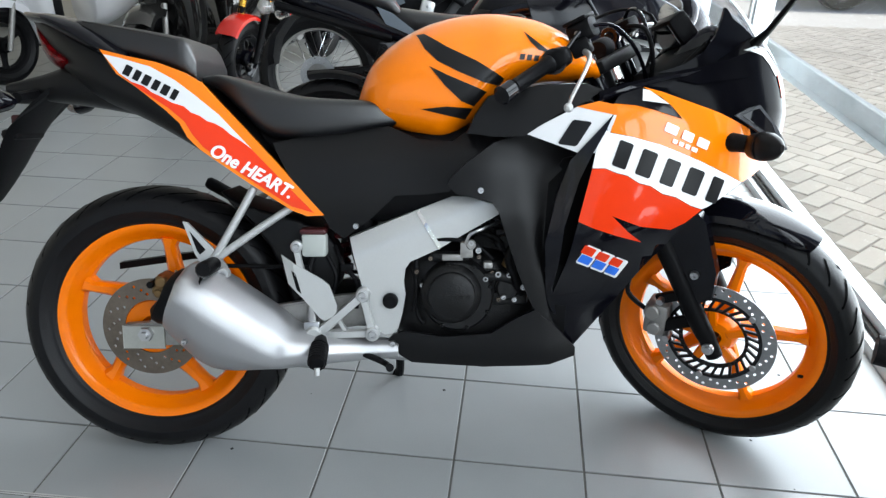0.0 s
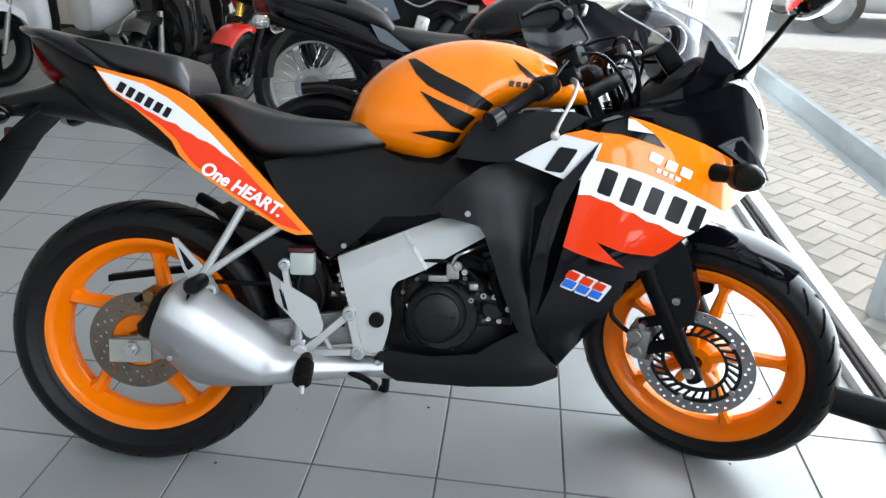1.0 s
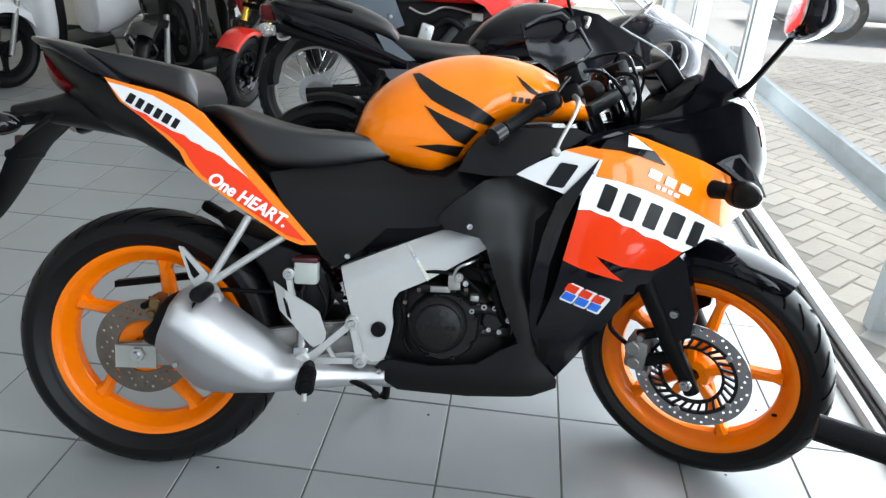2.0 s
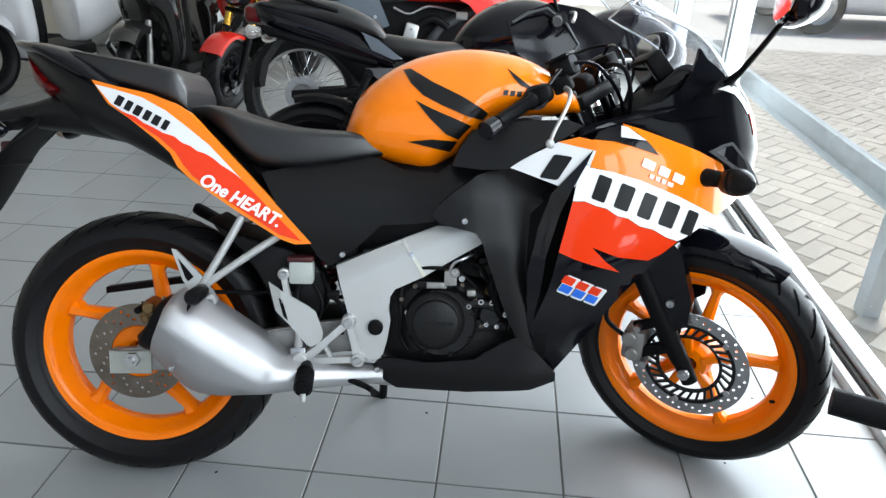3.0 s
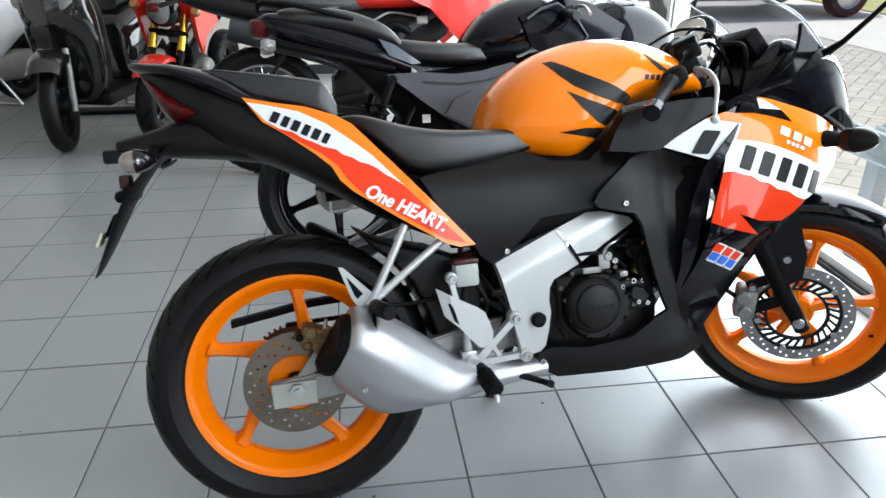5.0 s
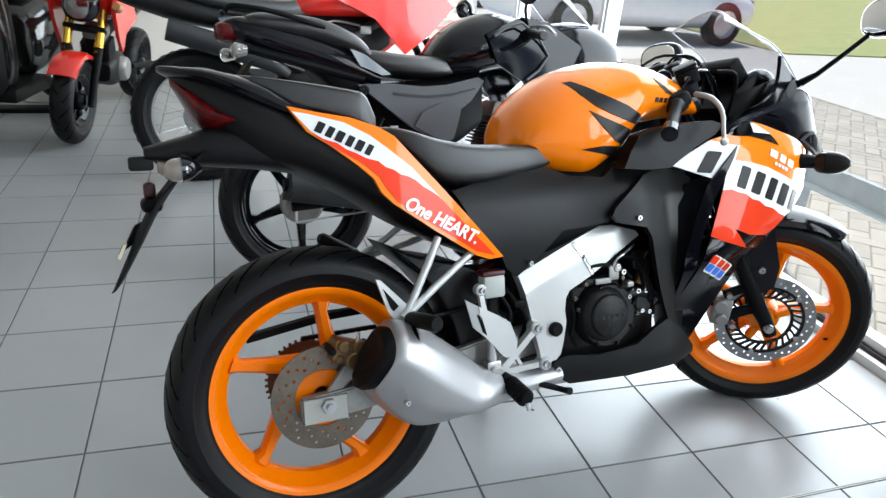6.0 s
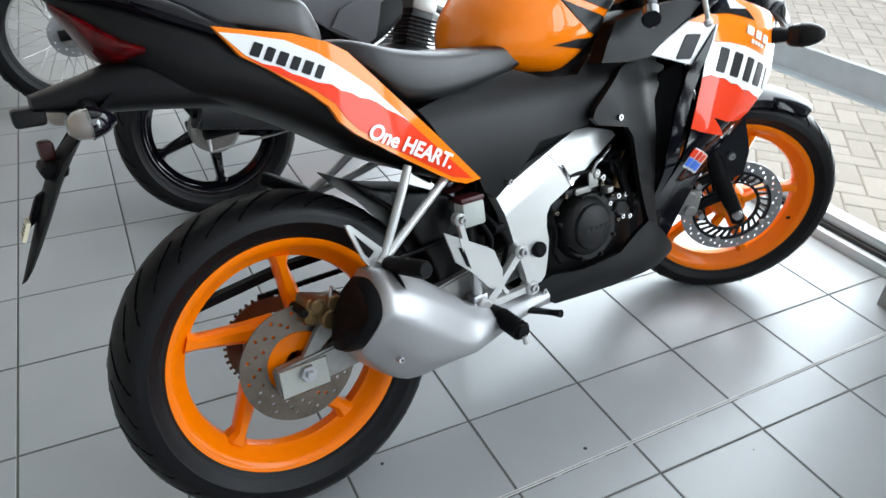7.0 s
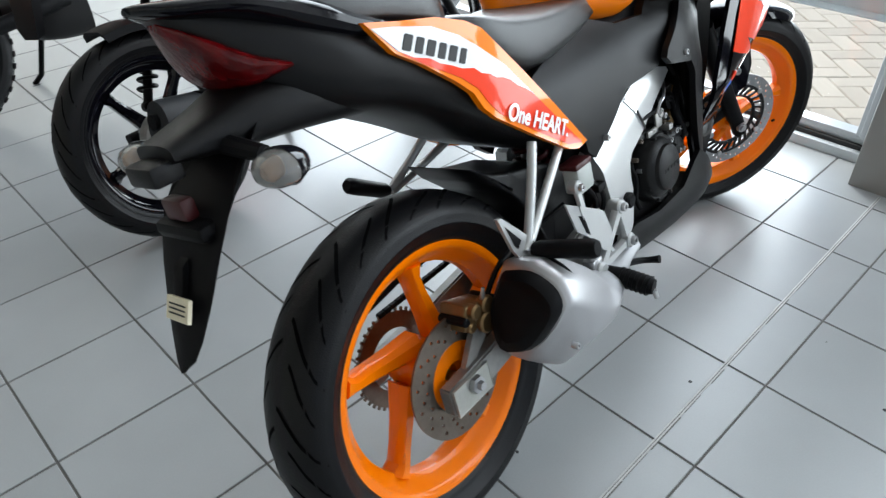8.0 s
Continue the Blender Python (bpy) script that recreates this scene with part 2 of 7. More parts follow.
def lathe(profile, seg=48, closed=False, centre=(0, 0, 0), arc=(0, 360)):
    """Turns (radius, offset along y) round the y axis."""
    bm = bmesh.new()
    full = arc[1] - arc[0] >= 360
    ts = np.radians(np.linspace(arc[0], arc[1], seg, endpoint=not full))
    rings = [[bm.verts.new((centre[0] + r * math.cos(t), centre[1] + y, centre[2] + r * math.sin(t))) for r, y in profile] for t in ts]
    n = len(profile)
    for i in range(seg if full else seg - 1):
        a, b = rings[i], rings[(i + 1) % seg]
        for j in range(n if closed else n - 1):
            bm.faces.new((a[j], a[(j + 1) % n], b[(j + 1) % n], b[j]))
    if not full and closed:
        bm.faces.new(rings[0])
        bm.faces.new(rings[-1][::-1])
    bmesh.ops.remove_doubles(bm, verts=bm.verts, dist=1e-6)
    return bm


def disc(r, y0, y1, seg=24, centre=(0, 0, 0), bevel=0.0):
    b = bevel
    prof = [(1e-5, y0), (r - b, y0), (r, y0 + b), (r, y1 - b), (r - b, y1), (1e-5, y1)] if b else [(1e-5, y0), (r, y0), (r, y1), (1e-5, y1)]
    return lathe(prof, seg, centre=centre)


def loft(rings, cap=True):
    bm = bmesh.new()
    vs = [[bm.verts.new(p) for p in ring] for ring in rings]
    n = len(vs[0])
    for a, b in zip(vs, vs[1:]):
        for i in range(n):
            bm.faces.new((a[i], a[(i + 1) % n], b[(i + 1) % n], b[i]))
    if cap:
        bm.faces.new(vs[0][::-1])
        bm.faces.new(vs[-1])
    return bm


def body(sections, n=28, k=4, e_top=2.4, e_bot=2.4, y0=0.0):
    """A closed form along x from sections (x, top, bottom, half width, height of the widest place)."""
    rings = []
    for x, top, bot, w, mid in smooth_path(sections, k):
        ring = []
        for t in np.linspace(0, 2 * math.pi, n, endpoint=False):
            c, s = math.cos(t), math.sin(t)
            e = e_top if s >= 0 else e_bot
            y = w * math.copysign(abs(c) ** (2 / e), c)
            z = mid + ((top - mid) if s >= 0 else (mid - bot)) * math.copysign(abs(s) ** (2 / e), s)
            ring.append((x, y0 + y, z))
        rings.append(ring)
    return loft(rings)


def surface(bm, lift=0.0015):
    """How far out a mesh lies at (x, z) seen from the right side."""
    from mathutils.bvhtree import BVHTree
    b = bm.copy()
    bmesh.ops.triangulate(b, faces=b.faces)
    tree = BVHTree.FromBMesh(b)
    b.free()

    def f(u, v):
        hit = tree.ray_cast(Vector((u, -1.2, v)), Vector((0, 1, 0)))[0]
        return (hit or tree.find_nearest(Vector((u, -0.25, v)))[0]).y - lift
    return f


def panel(outline, f, thick=0.004, step=0.03, mirror=False, curve=0):
    """A thin shell with that outline in (x, z), its skin at y = f(x, z)."""
    if curve:
        outline = [tuple(p) for p in smooth_path(list(outline) + [outline[0]], curve)[:-1]]
    bm = bmesh.new()
    bm.faces.new([bm.verts.new((x, 0, z)) for x, z in outline])
    xs, zs = [p[0] for p in outline], [p[1] for p in outline]
    for lo, hi, no in ((min(xs), max(xs), (1, 0, 0)), (min(zs), max(zs), (0, 0, 1))):
        c = math.ceil((lo + 1e-4) / step) * step
        while c < hi:
            co = (c, 0, 0) if no[0] else (0, 0, c)
            bmesh.ops.bisect_plane(bm, geom=bm.verts[:] + bm.edges[:] + bm.faces[:], plane_co=co, plane_no=no, dist=1e-5)
            c += step
    bmesh.ops.triangulate(bm, faces=bm.faces, ngon_method='EAR_CLIP')
    for v in bm.verts:
        v.co.y = f(v.co.x, v.co.z)
    ext = bmesh.ops.extrude_face_region(bm, geom=bm.faces[:])
    for g in ext["geom"]:
        if isinstance(g, bmesh.types.BMVert):
            g.co.y += thick
    if mirror:
        for v in bm.verts:
            v.co.y = -v.co.y
    return bm


def bolt(name, p, r, parent, mat="steel", depth=0.008):
    """A socket bolt head on the right side."""
    bm = lathe([(1e-5, -depth * 0.4), (r * 0.45, -depth * 0.4), (r * 0.5, -depth), (r * 0.9, -depth), (r, -depth * 0.8), (r, 0.004), (1e-5, 0.004)], 14)
    return part(name, moved(bm, Matrix.Translation(p)), mat, parent)


def interp(table):
    xs, ys = [p[0] for p in table], [p[1] for p in table]
    return lambda v: float(np.interp(v, xs, ys))


def interp_smooth(table):
    fine = smooth_path(table, 6)
    return interp([(p[0], p[1]) for p in fine])


# ---- room ----
def slab(name, x0, y0, z0, x1, y1, z1, mat, label, category, bevel=0.0):
    ob = link(name, box(x0, y0, z0, x1, y1, z1, bevel), M[mat])
    return tagged(ob, label, category, kind="structure")


PITCH = 0.31
slab("floor_bed", -5.5, -3.9, -0.14, 1.60, 4.62, -0.0025, "grout", "dark grout bed under the grey floor tiles", "floor")
slab("wall_north", -5.5, 4.62, -0.14, 1.6, 5.15, 3.0, "wall", "beige painted showroom back wall", "wall")
slab("wall_west", -5.65, -3.9, -0.14, -5.5, 5.15, 3.0, "wall", "beige painted showroom side wall", "wall")
slab("ceiling", -5.65, -4.1, 3.0, 1.9, 5.15, 3.15, "ceiling", "white painted showroom ceiling", "ceiling")
slab("wall_south_lintel", -5.5, -4.05, 2.85, 1.6, -3.9, 3.0, "wall", "beige lintel over the glazed shop front", "wall")
slab("wall_south_left", -5.5, -4.05, -0.14, -4.3, -3.9, 2.85, "wall", "beige wall beside the glazed shop front", "wall")
slab("baseboard", -5.5, 4.597, -0.012, 1.5, 4.618, 0.08, "greyplastic", "dark grey skirting board along the back wall", "baseboard")
slab("wall_ledge", -5.5, 4.54, 0.545, 1.5, 4.618, 0.60, "wall", "pale ledge along the back wall", "trim", 0.004)


def glazed_wall(name, y0, y1, posts, label):
    """The aluminium window front at x = 1.5 to 1.6 with its sill, mullions and panes."""
    e = empty(name, pose(1.55, (y0 + y1) / 2, 0), label, "window", kind="structure")
    off = Matrix.Translation((-1.55, -(y0 + y1) / 2, 0))
    part("window_sill", moved(box(1.49, y0, -0.012, 1.60, y1, 0.035, 0.004), off), "frame", e, "white aluminium sill rail")
    part("gasket", moved(box(1.515, y0, 0.0352, 1.585, y1, 0.05), off), "gasket", e)
    part("bottom_rail", moved(box(1.53, y0, 0.05, 1.59, y1, 0.085, 0.004), off), "frame", e)
    part("top_rail", moved(box(1.51, y0, 2.86, 1.60, y1, 3.0, 0.004), off), "frame", e)
    for y in posts:
        part("mullion", moved(box(1.51, y - 0.035, 0.085, 1.60, y + 0.035, 2.86, 0.005), off), "frame", e)
        part("mullion_cover", moved(box(1.495, y - 0.018, 0.085, 1.511, y + 0.018, 2.86, 0.003), off), "frame", e)
    for a, b in zip(posts, posts[1:]):
        g = part("pane", moved(box(1.556, a + 0.035, 0.085, 1.562, b - 0.035, 2.86), off), "glass", e)
        g.visible_shadow = False
    return e


glazed_wall("window_1", -0.40, 4.60, [-0.365, 2.15, 3.4, 4.565], "tall shop window with white aluminium frame and clear panes")
glazed_wall("window_2", -3.9, -0.78, [-3.865, -2.3, -0.815], "tall shop window with white aluminium frame and clear panes")
slab("column", 1.335, -0.78, -0.012, 1.62, -0.40, 3.0, "column", "square grey painted column beside the shop window", "column", 0.006)


def shop_front():
    e = empty("window_3", pose(-1.4, -3.97, 0), "wide glazed shop front with white aluminium frame", "window", kind="structure")
    off = Matrix.Translation((1.4, 3.97, 0))
    part("window_sill", moved(box(-4.3, -4.02, -0.012, 1.6, -3.92, 0.06, 0.004), off), "frame", e)
    part("top_rail", moved(box(-4.3, -4.02, 2.77, 1.6, -3.92, 2.85, 0.004), off), "frame", e)
    xs = [-4.26, -2.8, -1.35, 0.1, 1.56]
    for x in xs:
        part("mullion", moved(box(x - 0.035, -4.02, 0.06, x + 0.035, -3.92, 2.77, 0.004), off), "frame", e)
    for a, b in zip(xs, xs[1:]):
        g = part("pane", moved(box(a + 0.035, -3.975, 0.06, b - 0.035, -3.969, 2.77), off), "glass", e)
        g.visible_shadow = False


shop_front()


# ---- outdoors ----
ground = link("ground", box(-300, -300, -0.20, 300, 300, -0.15), M["asphalt"])
tagged(ground, "pale concrete yard reaching the horizon", "ground", kind="structure")
slab("pavement_bed", 1.62, -3.3, -0.15, 5.2, 6.25, -0.013, "sand", "sandy joints of the paved forecourt", "pavement")
slab("forecourt", 1.62, 6.25, -0.15, 5.25, 60, -0.031, "asphalt", "pale sunlit concrete forecourt", "ground")
slab("road", 5.25, -40, -0.15, 11.0, 60, -0.03, "asphalt", "pale sunlit concrete road", "road")
slab("grass_verge", 7.4, 7.15, -0.15, 60, 60, -0.01, "grass", "strip of mown green grass", "grass")


def guard_rail():
    e = empty("guard_rail", pose(1.71, 0.72, -0.035), "galvanised steel guard rail with post outside the window", "guard rail")
    off = Matrix.Translation((-1.71, -0.72, 0.035))
    prof = [(1.735, 0.415), (1.735, 0.515), (1.700, 0.525), (1.694, 0.520), (1.722, 0.508), (1.722, 0.422), (1.694, 0.410), (1.700, 0.405)]
    bm = loft([[(x, y, z) for x, z in prof] for y in (-1.6, 4.4)])
    part("beam", moved(bm, off), "galv", e, angle=30)
    for y in (0.72, 3.2, -1.4):
        sec = [(-0.030, -0.035), (0.030, -0.035), (0.030, -0.029), (-0.024, -0.029), (-0.024, 0.029), (0.030, 0.029), (0.030, 0.035), (-0.030, 0.035)]
        bm = loft([[(1.770 + a, y + b, z) for a, b in sec] for z in (-0.036, 0.53)])
        part("post", moved(bm, off), "galv", e, angle=30)
        b = lathe([(1e-5, -0.012), (0.014, -0.012), (0.016, -0.006), (0.022, -0.006), (0.022, 0.0), (1e-5, 0.0)], 12)
        part("bolt", moved(moved(b, pose(1.721, y, 0.467, 0, 0, -90)), off), "steel", e)


guard_rail()


def car(name, m, paint, label):
    """A parked hatchback in simple panels: body shell, glasshouse, wheels, lamps."""
    e = empty(name, m, label, "car", "cars parked outside")
    sec = [(-2.0, 0.62, 0.30, 0.60, 0.45), (-1.95, 0.85, 0.24, 0.78, 0.5), (-1.2, 0.95, 0.20, 0.86, 0.55), (0.0, 0.94, 0.19, 0.87, 0.55), (1.0, 0.90, 0.20, 0.86, 0.5), (1.8, 0.74, 0.22, 0.78, 0.48), (2.02, 0.55, 0.30, 0.6, 0.42)]
    part("body", body(sec, 28, 4, 3.5, 3.5), paint, e)
    part("glasshouse", body([(-1.85, 0.92, 0.80, 0.62, 0.86), (-1.55, 1.28, 0.80, 0.68, 0.9), (-0.6, 1.42, 0.80, 0.70, 0.9), (0.3, 1.38, 0.80, 0.68, 0.9), (1.0, 0.98, 0.80, 0.66, 0.86)], 24, 4, 3.2, 3), "gloss", e)
    part("roof", body([(-1.55, 1.31, 1.25, 0.58, 1.28), (-0.6, 1.46, 1.36, 0.60, 1.4), (0.3, 1.42, 1.33, 0.58, 1.37)], 20, 4, 3, 3), paint, e)
    for x in (-1.25, 1.3):
        for s in (-1, 1):
            w = part("wheel", moved(lathe([(0.2, -0.09), (0.29, -0.1), (0.315, -0.07), (0.315, 0.07), (0.29, 0.1), (0.2, 0.09)], 28), Matrix.Translation((x, 0.78 * s, 0.315))), "rubber", e)
            part("rim", moved(lathe([(1e-5, -0.07), (0.06, -0.08), (0.17, -0.05), (0.205, -0.08), (0.205, 0.08), (0.17, 0.05), (0.06, 0.08), (1e-5, 0.07)], 20), Matrix.Translation((x, 0.78 * s, 0.315))), "alu", w)
    for s in (-1, 1):
        part("tail_lamp", moved(box(-1.99, -0.1, 0.66, -1.9, 0.1, 0.80, 0.02), Matrix.Translation((0, 0.55 * s, 0))), "taillens", e)
        part("headlamp", moved(box(1.85, -0.14, 0.55, 1.98, 0.14, 0.66, 0.03), Matrix.Translation((0, 0.5 * s, 0))), "clear", e)
    return e


car("car", pose(5.3, 8.5, -0.03, 0, 0, 3), "carsilver", "silver parked car on the road outside")
car("car", pose(5.6, 12.4, -0.03, 0, 0, 172), "carred", "red parked car on the road outside")


# ---- wheels shared by the motorcycles ----
def tyre_profile(r, w, rim, crown=0.55):
    """Outer radius, half width, rim radius."""
    h = r - rim
    side = [(rim - 0.004, -w * 0.62), (rim + 0.006, -w * 0.74), (rim + 0.009, -w * 0.79), (rim + 0.0115, -w * 0.79), (rim + h * 0.20, -w * 0.86), (rim + h * 0.36, -w * 0.965), (rim + h * 0.38, -w * 0.995), (rim + h * 0.41, -w * 0.998), (rim + h * 0.43, -w * 0.985),
            (rim + h * 0.55, -w), (rim + h * 0.66, -w * 0.945), (rim + h * 0.75, -w * 0.86), (rim + h * 0.84, -w * 0.735), (rim + h * 0.90, -w * 0.60), (rim + h * 0.952, -w * 0.44), (r - h * 0.02, -w * 0.28), (r - h * 0.005, -w * 0.13)]
    return side + [(r, 0)] + [(a, -b) for a, b in side[::-1]]


def tread(r, w, rim, count, sign=1):
    """Slanting sipes that follow the crown of a tyre, as one thin raised mesh; its dark colour gives the grooves'
    shade.
    """
    h = r - rim
    fx = interp([(-1, rim + h * 0.55), (-0.86, rim + h * 0.75), (-0.6, rim + h * 0.9), (-0.28, r - h * 0.02), (0, r), (0.28, r - h * 0.02), (0.6, rim + h * 0.9), (0.86, rim + h * 0.75), (1, rim + h * 0.55)])
    bm = bmesh.new()
    for i in range(count):
        for side in (-1, 1):
            t0 = 2 * math.pi * (i + (0.5 if side > 0 else 0)) / count
            lens = (0.05, 0.98) if i % 2 else (0.30, 0.93)
            k = 9
            left, right = [], []
            for j in range(k):
                u = j / (k - 1)
                a = lens[0] + (lens[1] - lens[0]) * u
                t = t0 + sign * 0.30 * u ** 1.25
                half = 0.0056 * (0.40 + 0.60 * math.sin(math.pi * min(1, 0.15 + 0.85 * u))) / r
                rr = fx(side * a) + 0.0013
                for lst, d in ((left, -half), (right, half)):
                    lst.append(bm.verts.new((rr * math.cos(t + d), side * a * w, rr * math.sin(t + d))))
            for j in range(k - 1):
                bm.faces.new((left[j], right[j], right[j + 1], left[j + 1]))
    return bm


def cast_spoke(r0, r1, w0, w1, d, angle, sweep=0.0):
    """One tapered spoke with a raised rib; sweep moves its foot along the hub."""
    rings = []
    for r, w, dd, k in ((r0, w0, d, 1.0), ((r0 * 2 + r1) / 3, (w0 * 2 + w1) / 3 * 0.9, d * 0.85, 0.62), ((r0 + r1 * 2) / 3, (w0 + w1 * 2) / 3 * 0.9, d * 0.8, 0.24), (r1 - 0.02, w1, d * 0.9, 0.02), (r1, w1 * 1.7, d, 0.0)):
        z = -sweep * k
        rings.append([(r, -dd, z - w * 0.5), (r, -dd * 0.55, z - w), (r, dd * 0.55, z - w), (r, dd, z - w * 0.5), (r, dd, z + w * 0.5), (r, dd * 0.55, z + w), (r, -dd * 0.55, z + w), (r, -dd, z + w * 0.5)])
    return moved(loft(rings), Matrix.Rotation(-angle, 4, 'Y'))


def rim_profile(rim, w):
    return [(rim + 0.004, -w), (rim + 0.006, -w + 0.004), (rim - 0.006, -w + 0.010), (rim - 0.012, -w + 0.018), (rim - 0.028, -w * 0.30), (rim - 0.030, 0), (rim - 0.028, w * 0.30), (rim - 0.012, w - 0.018), (rim - 0.006, w - 0.010), (rim + 0.006, w - 0.004), (rim + 0.004, w),
            (rim - 0.006, w), (rim - 0.016, w - 0.008), (rim - 0.024, w - 0.022), (rim - 0.038, w * 0.28), (rim - 0.040, 0), (rim - 0.038, -w * 0.28), (rim - 0.024, -w + 0.022), (rim - 0.016, -w + 0.008), (rim - 0.006, -w)]


def wheel(parent, m, r, w, rim, rw, n, mat, phase, spoke=(0.020, 0.011, 0.022), treads=34, sign=1, name="wheel", tl="", rl="", sweep=0.0):
    """A motorcycle wheel on the y axis: tyre with tread, rim, spokes and hub."""
    e = part(name, moved(lathe([(0.018, -0.06), (0.040, -0.058), (0.046, -0.045), (0.050, -0.03), (0.050, 0.03), (0.046, 0.045), (0.040, 0.058), (0.018, 0.06)], 28, closed=True), m), mat, parent, rl)
    t = part("tyre", moved(lathe(tyre_profile(r, w, rim), 96, closed=True), m), "rubber", e, tl, 50)
    if treads:
        part("tread", moved(tread(r, w, rim, treads, sign), m), "groove", e)["kind"] = "stuff"
    part("rim", moved(lathe(rim_profile(rim, rw), 96, closed=True), m), mat, e, "", 40)
    for i in range(n):
        part("spoke", moved(cast_spoke(0.040, rim - 0.034, spoke[0], spoke[1], spoke[2], phase + 2 * math.pi * i / n, sweep), m), mat, e)
    return e


def drilled_disc(parent, m, r0, r1, y, carrier, arms, name="brake_disc", mat="disc", holes=36, fill="groove"):
    """A brake disc with its rows of drillings and its carrier."""
    cu = bpy.data.curves.new(name, 'CURVE')
    cu.dimensions, cu.fill_mode, cu.extrude = '2D', 'BOTH', 0.002
    circles = [(0, 0, r1, 72), (0, 0, r0, 56)]
    for i in range(holes):
        rr, t = r0 + (r1 - r0) * (0.28, 0.5, 0.74)[i % 3], 2 * math.pi * i / holes
        circles.append((rr * math.cos(t), rr * math.sin(t), 0.0036, 8))
    for cx, cz, q, seg in circles:
        sp = cu.splines.new('POLY')
        sp.points.add(seg - 1)
        sp.use_cyclic_u = True
        for k in range(seg):
            sp.points[k].co = (cx + q * math.cos(2 * math.pi * k / seg), cz + q * math.sin(2 * math.pi * k / seg), 0, 1)
    ob = bpy.data.objects.new(name, cu)
    scene.collection.objects.link(ob)
    me = bpy.data.meshes.new_from_object(ob.evaluated_get(bpy.context.evaluated_depsgraph_get()))
    bpy.data.objects.remove(ob)
    bm = bmesh.new()
    bm.from_mesh(me)
    for v in bm.verts:
        v.co = Vector((v.co.x, y - v.co.z, v.co.y))
    d = part(name, moved(bm, m), mat, parent, "drilled steel brake disc")
    if carrier:
        part("carrier", moved(lathe([(r0 - 0.036, y + 0.001), (r0 - 0.028, y - 0.003), (r0 - 0.028, y + 0.004), (r0 - 0.036, y + 0.004)], 48, closed=True), m), carrier, parent, "black slotted disc carrier")
        part("carrier_ring", moved(lathe([(r0 - 0.006, y - 0.003), (r0 + 0.002, y - 0.003), (r0 + 0.002, y + 0.004), (r0 - 0.006, y + 0.004)], 48, closed=True), m), carrier, parent)
        for i in range(arms):
            t = 2 * math.pi * i / arms
            b = box(-0.018, y - 0.0035, -0.0032, 0.018, y + 0.004, 0.0032, 0.001, 1)
            moved(b, Matrix.Rotation(0.5, 4, 'Y'))
            moved(b, Matrix.Translation((r0 - 0.018, 0, 0)))
            part("carrier_arm", moved(moved(b, Matrix.Rotation(-t, 4, 'Y')), m), carrier, parent)
        for i in range(5):
            t = 2 * math.pi * i / 5 + 0.3
            part("rivet", moved(disc(0.0075, y - 0.006, y, 12, ((r0 + 0.001) * math.cos(t), 0, (r0 + 0.001) * math.sin(t)), 0.001), m), "steel", parent)
    return d


# ---- the orange sport motorcycle ----
LEAN, YAW, R_TYRE = 17.0, 7.0, 0.307
AXLE = Vector((-0.393, -0.248, 0.299))
BIKE = Matrix.Translation(AXLE) @ pose(0, 0, 0, 0, 0, YAW) @ pose(0, 0, 0, -LEAN, 0, 0)
bike = empty("motorcycle", BIKE, "orange, white and red racing-livery sport motorcycle leaning on its side stand", "motorcycle")


def bp(name, bm, mat, parent=None, label="", angle=35):
    return part(name, bm, mat, parent or bike, label, angle)


# rear wheel
REAR = Matrix.Translation((0, 0, 0.006))
rear = wheel(bike, REAR, 0.314, 0.068, 0.229, 0.047, 5, "orange_rim", 0.19, (0.024, 0.0125, 0.026), 30, 1, "rear_wheel", "black rubber rear tyre with slanting tread", "orange cast rear wheel", 0.042)
drilled_disc(rear, REAR, 0.062, 0.112, -0.078, "", 0, "brake_disc", "disc", 45)
bp("disc_mount", lathe([(0.03, -0.074), (0.064, -0.074), (0.068, -0.07), (0.05, -0.05), (0.03, -0.05)], 30, closed=True), "orange_rim", rear)
spk = lathe([(0.060, 0.074), (0.092, 0.074), (0.092, 0.080), (0.060, 0.080)], 40, closed=True)
teeth = [moved(box(-0.006, 0.0745, -0.0032, 0.0045, 0.0795, 0.0032, 0.0014, 1), Matrix.Rotation(2 * math.pi * i / 42, 4, 'Y') @ Matrix.Translation((0.094, 0, 0))) for i in range(42)]
bp("sprocket", merge(spk, *teeth), "disc", rear, "steel rear sprocket")
# chain runs
for z0, z1 in ((0.097, 0.105), (-0.097, 0.015)):
    links = []
    for i in range(34):
        u = i / 33
        links.append(box(0.53 * u - 0.0085, 0.071, z0 + (z1 - z0) * u - 0.005, 0.53 * u + 0.0085, 0.083, z0 + (z1 - z0) * u + 0.005, 0.002, 1))
    bp("chain_run", merge(*links), "dark", None, "black drive chain")
bp("chain_guard", loft([[(x, 0.066, z - 0.008), (x, 0.092, z - 0.008), (x, 0.092, z + 0.008), (x, 0.066, z + 0.008)] for x, z in ((-0.13, 0.115), (0.05, 0.142), (0.25, 0.150), (0.42, 0.135))]), "dark")
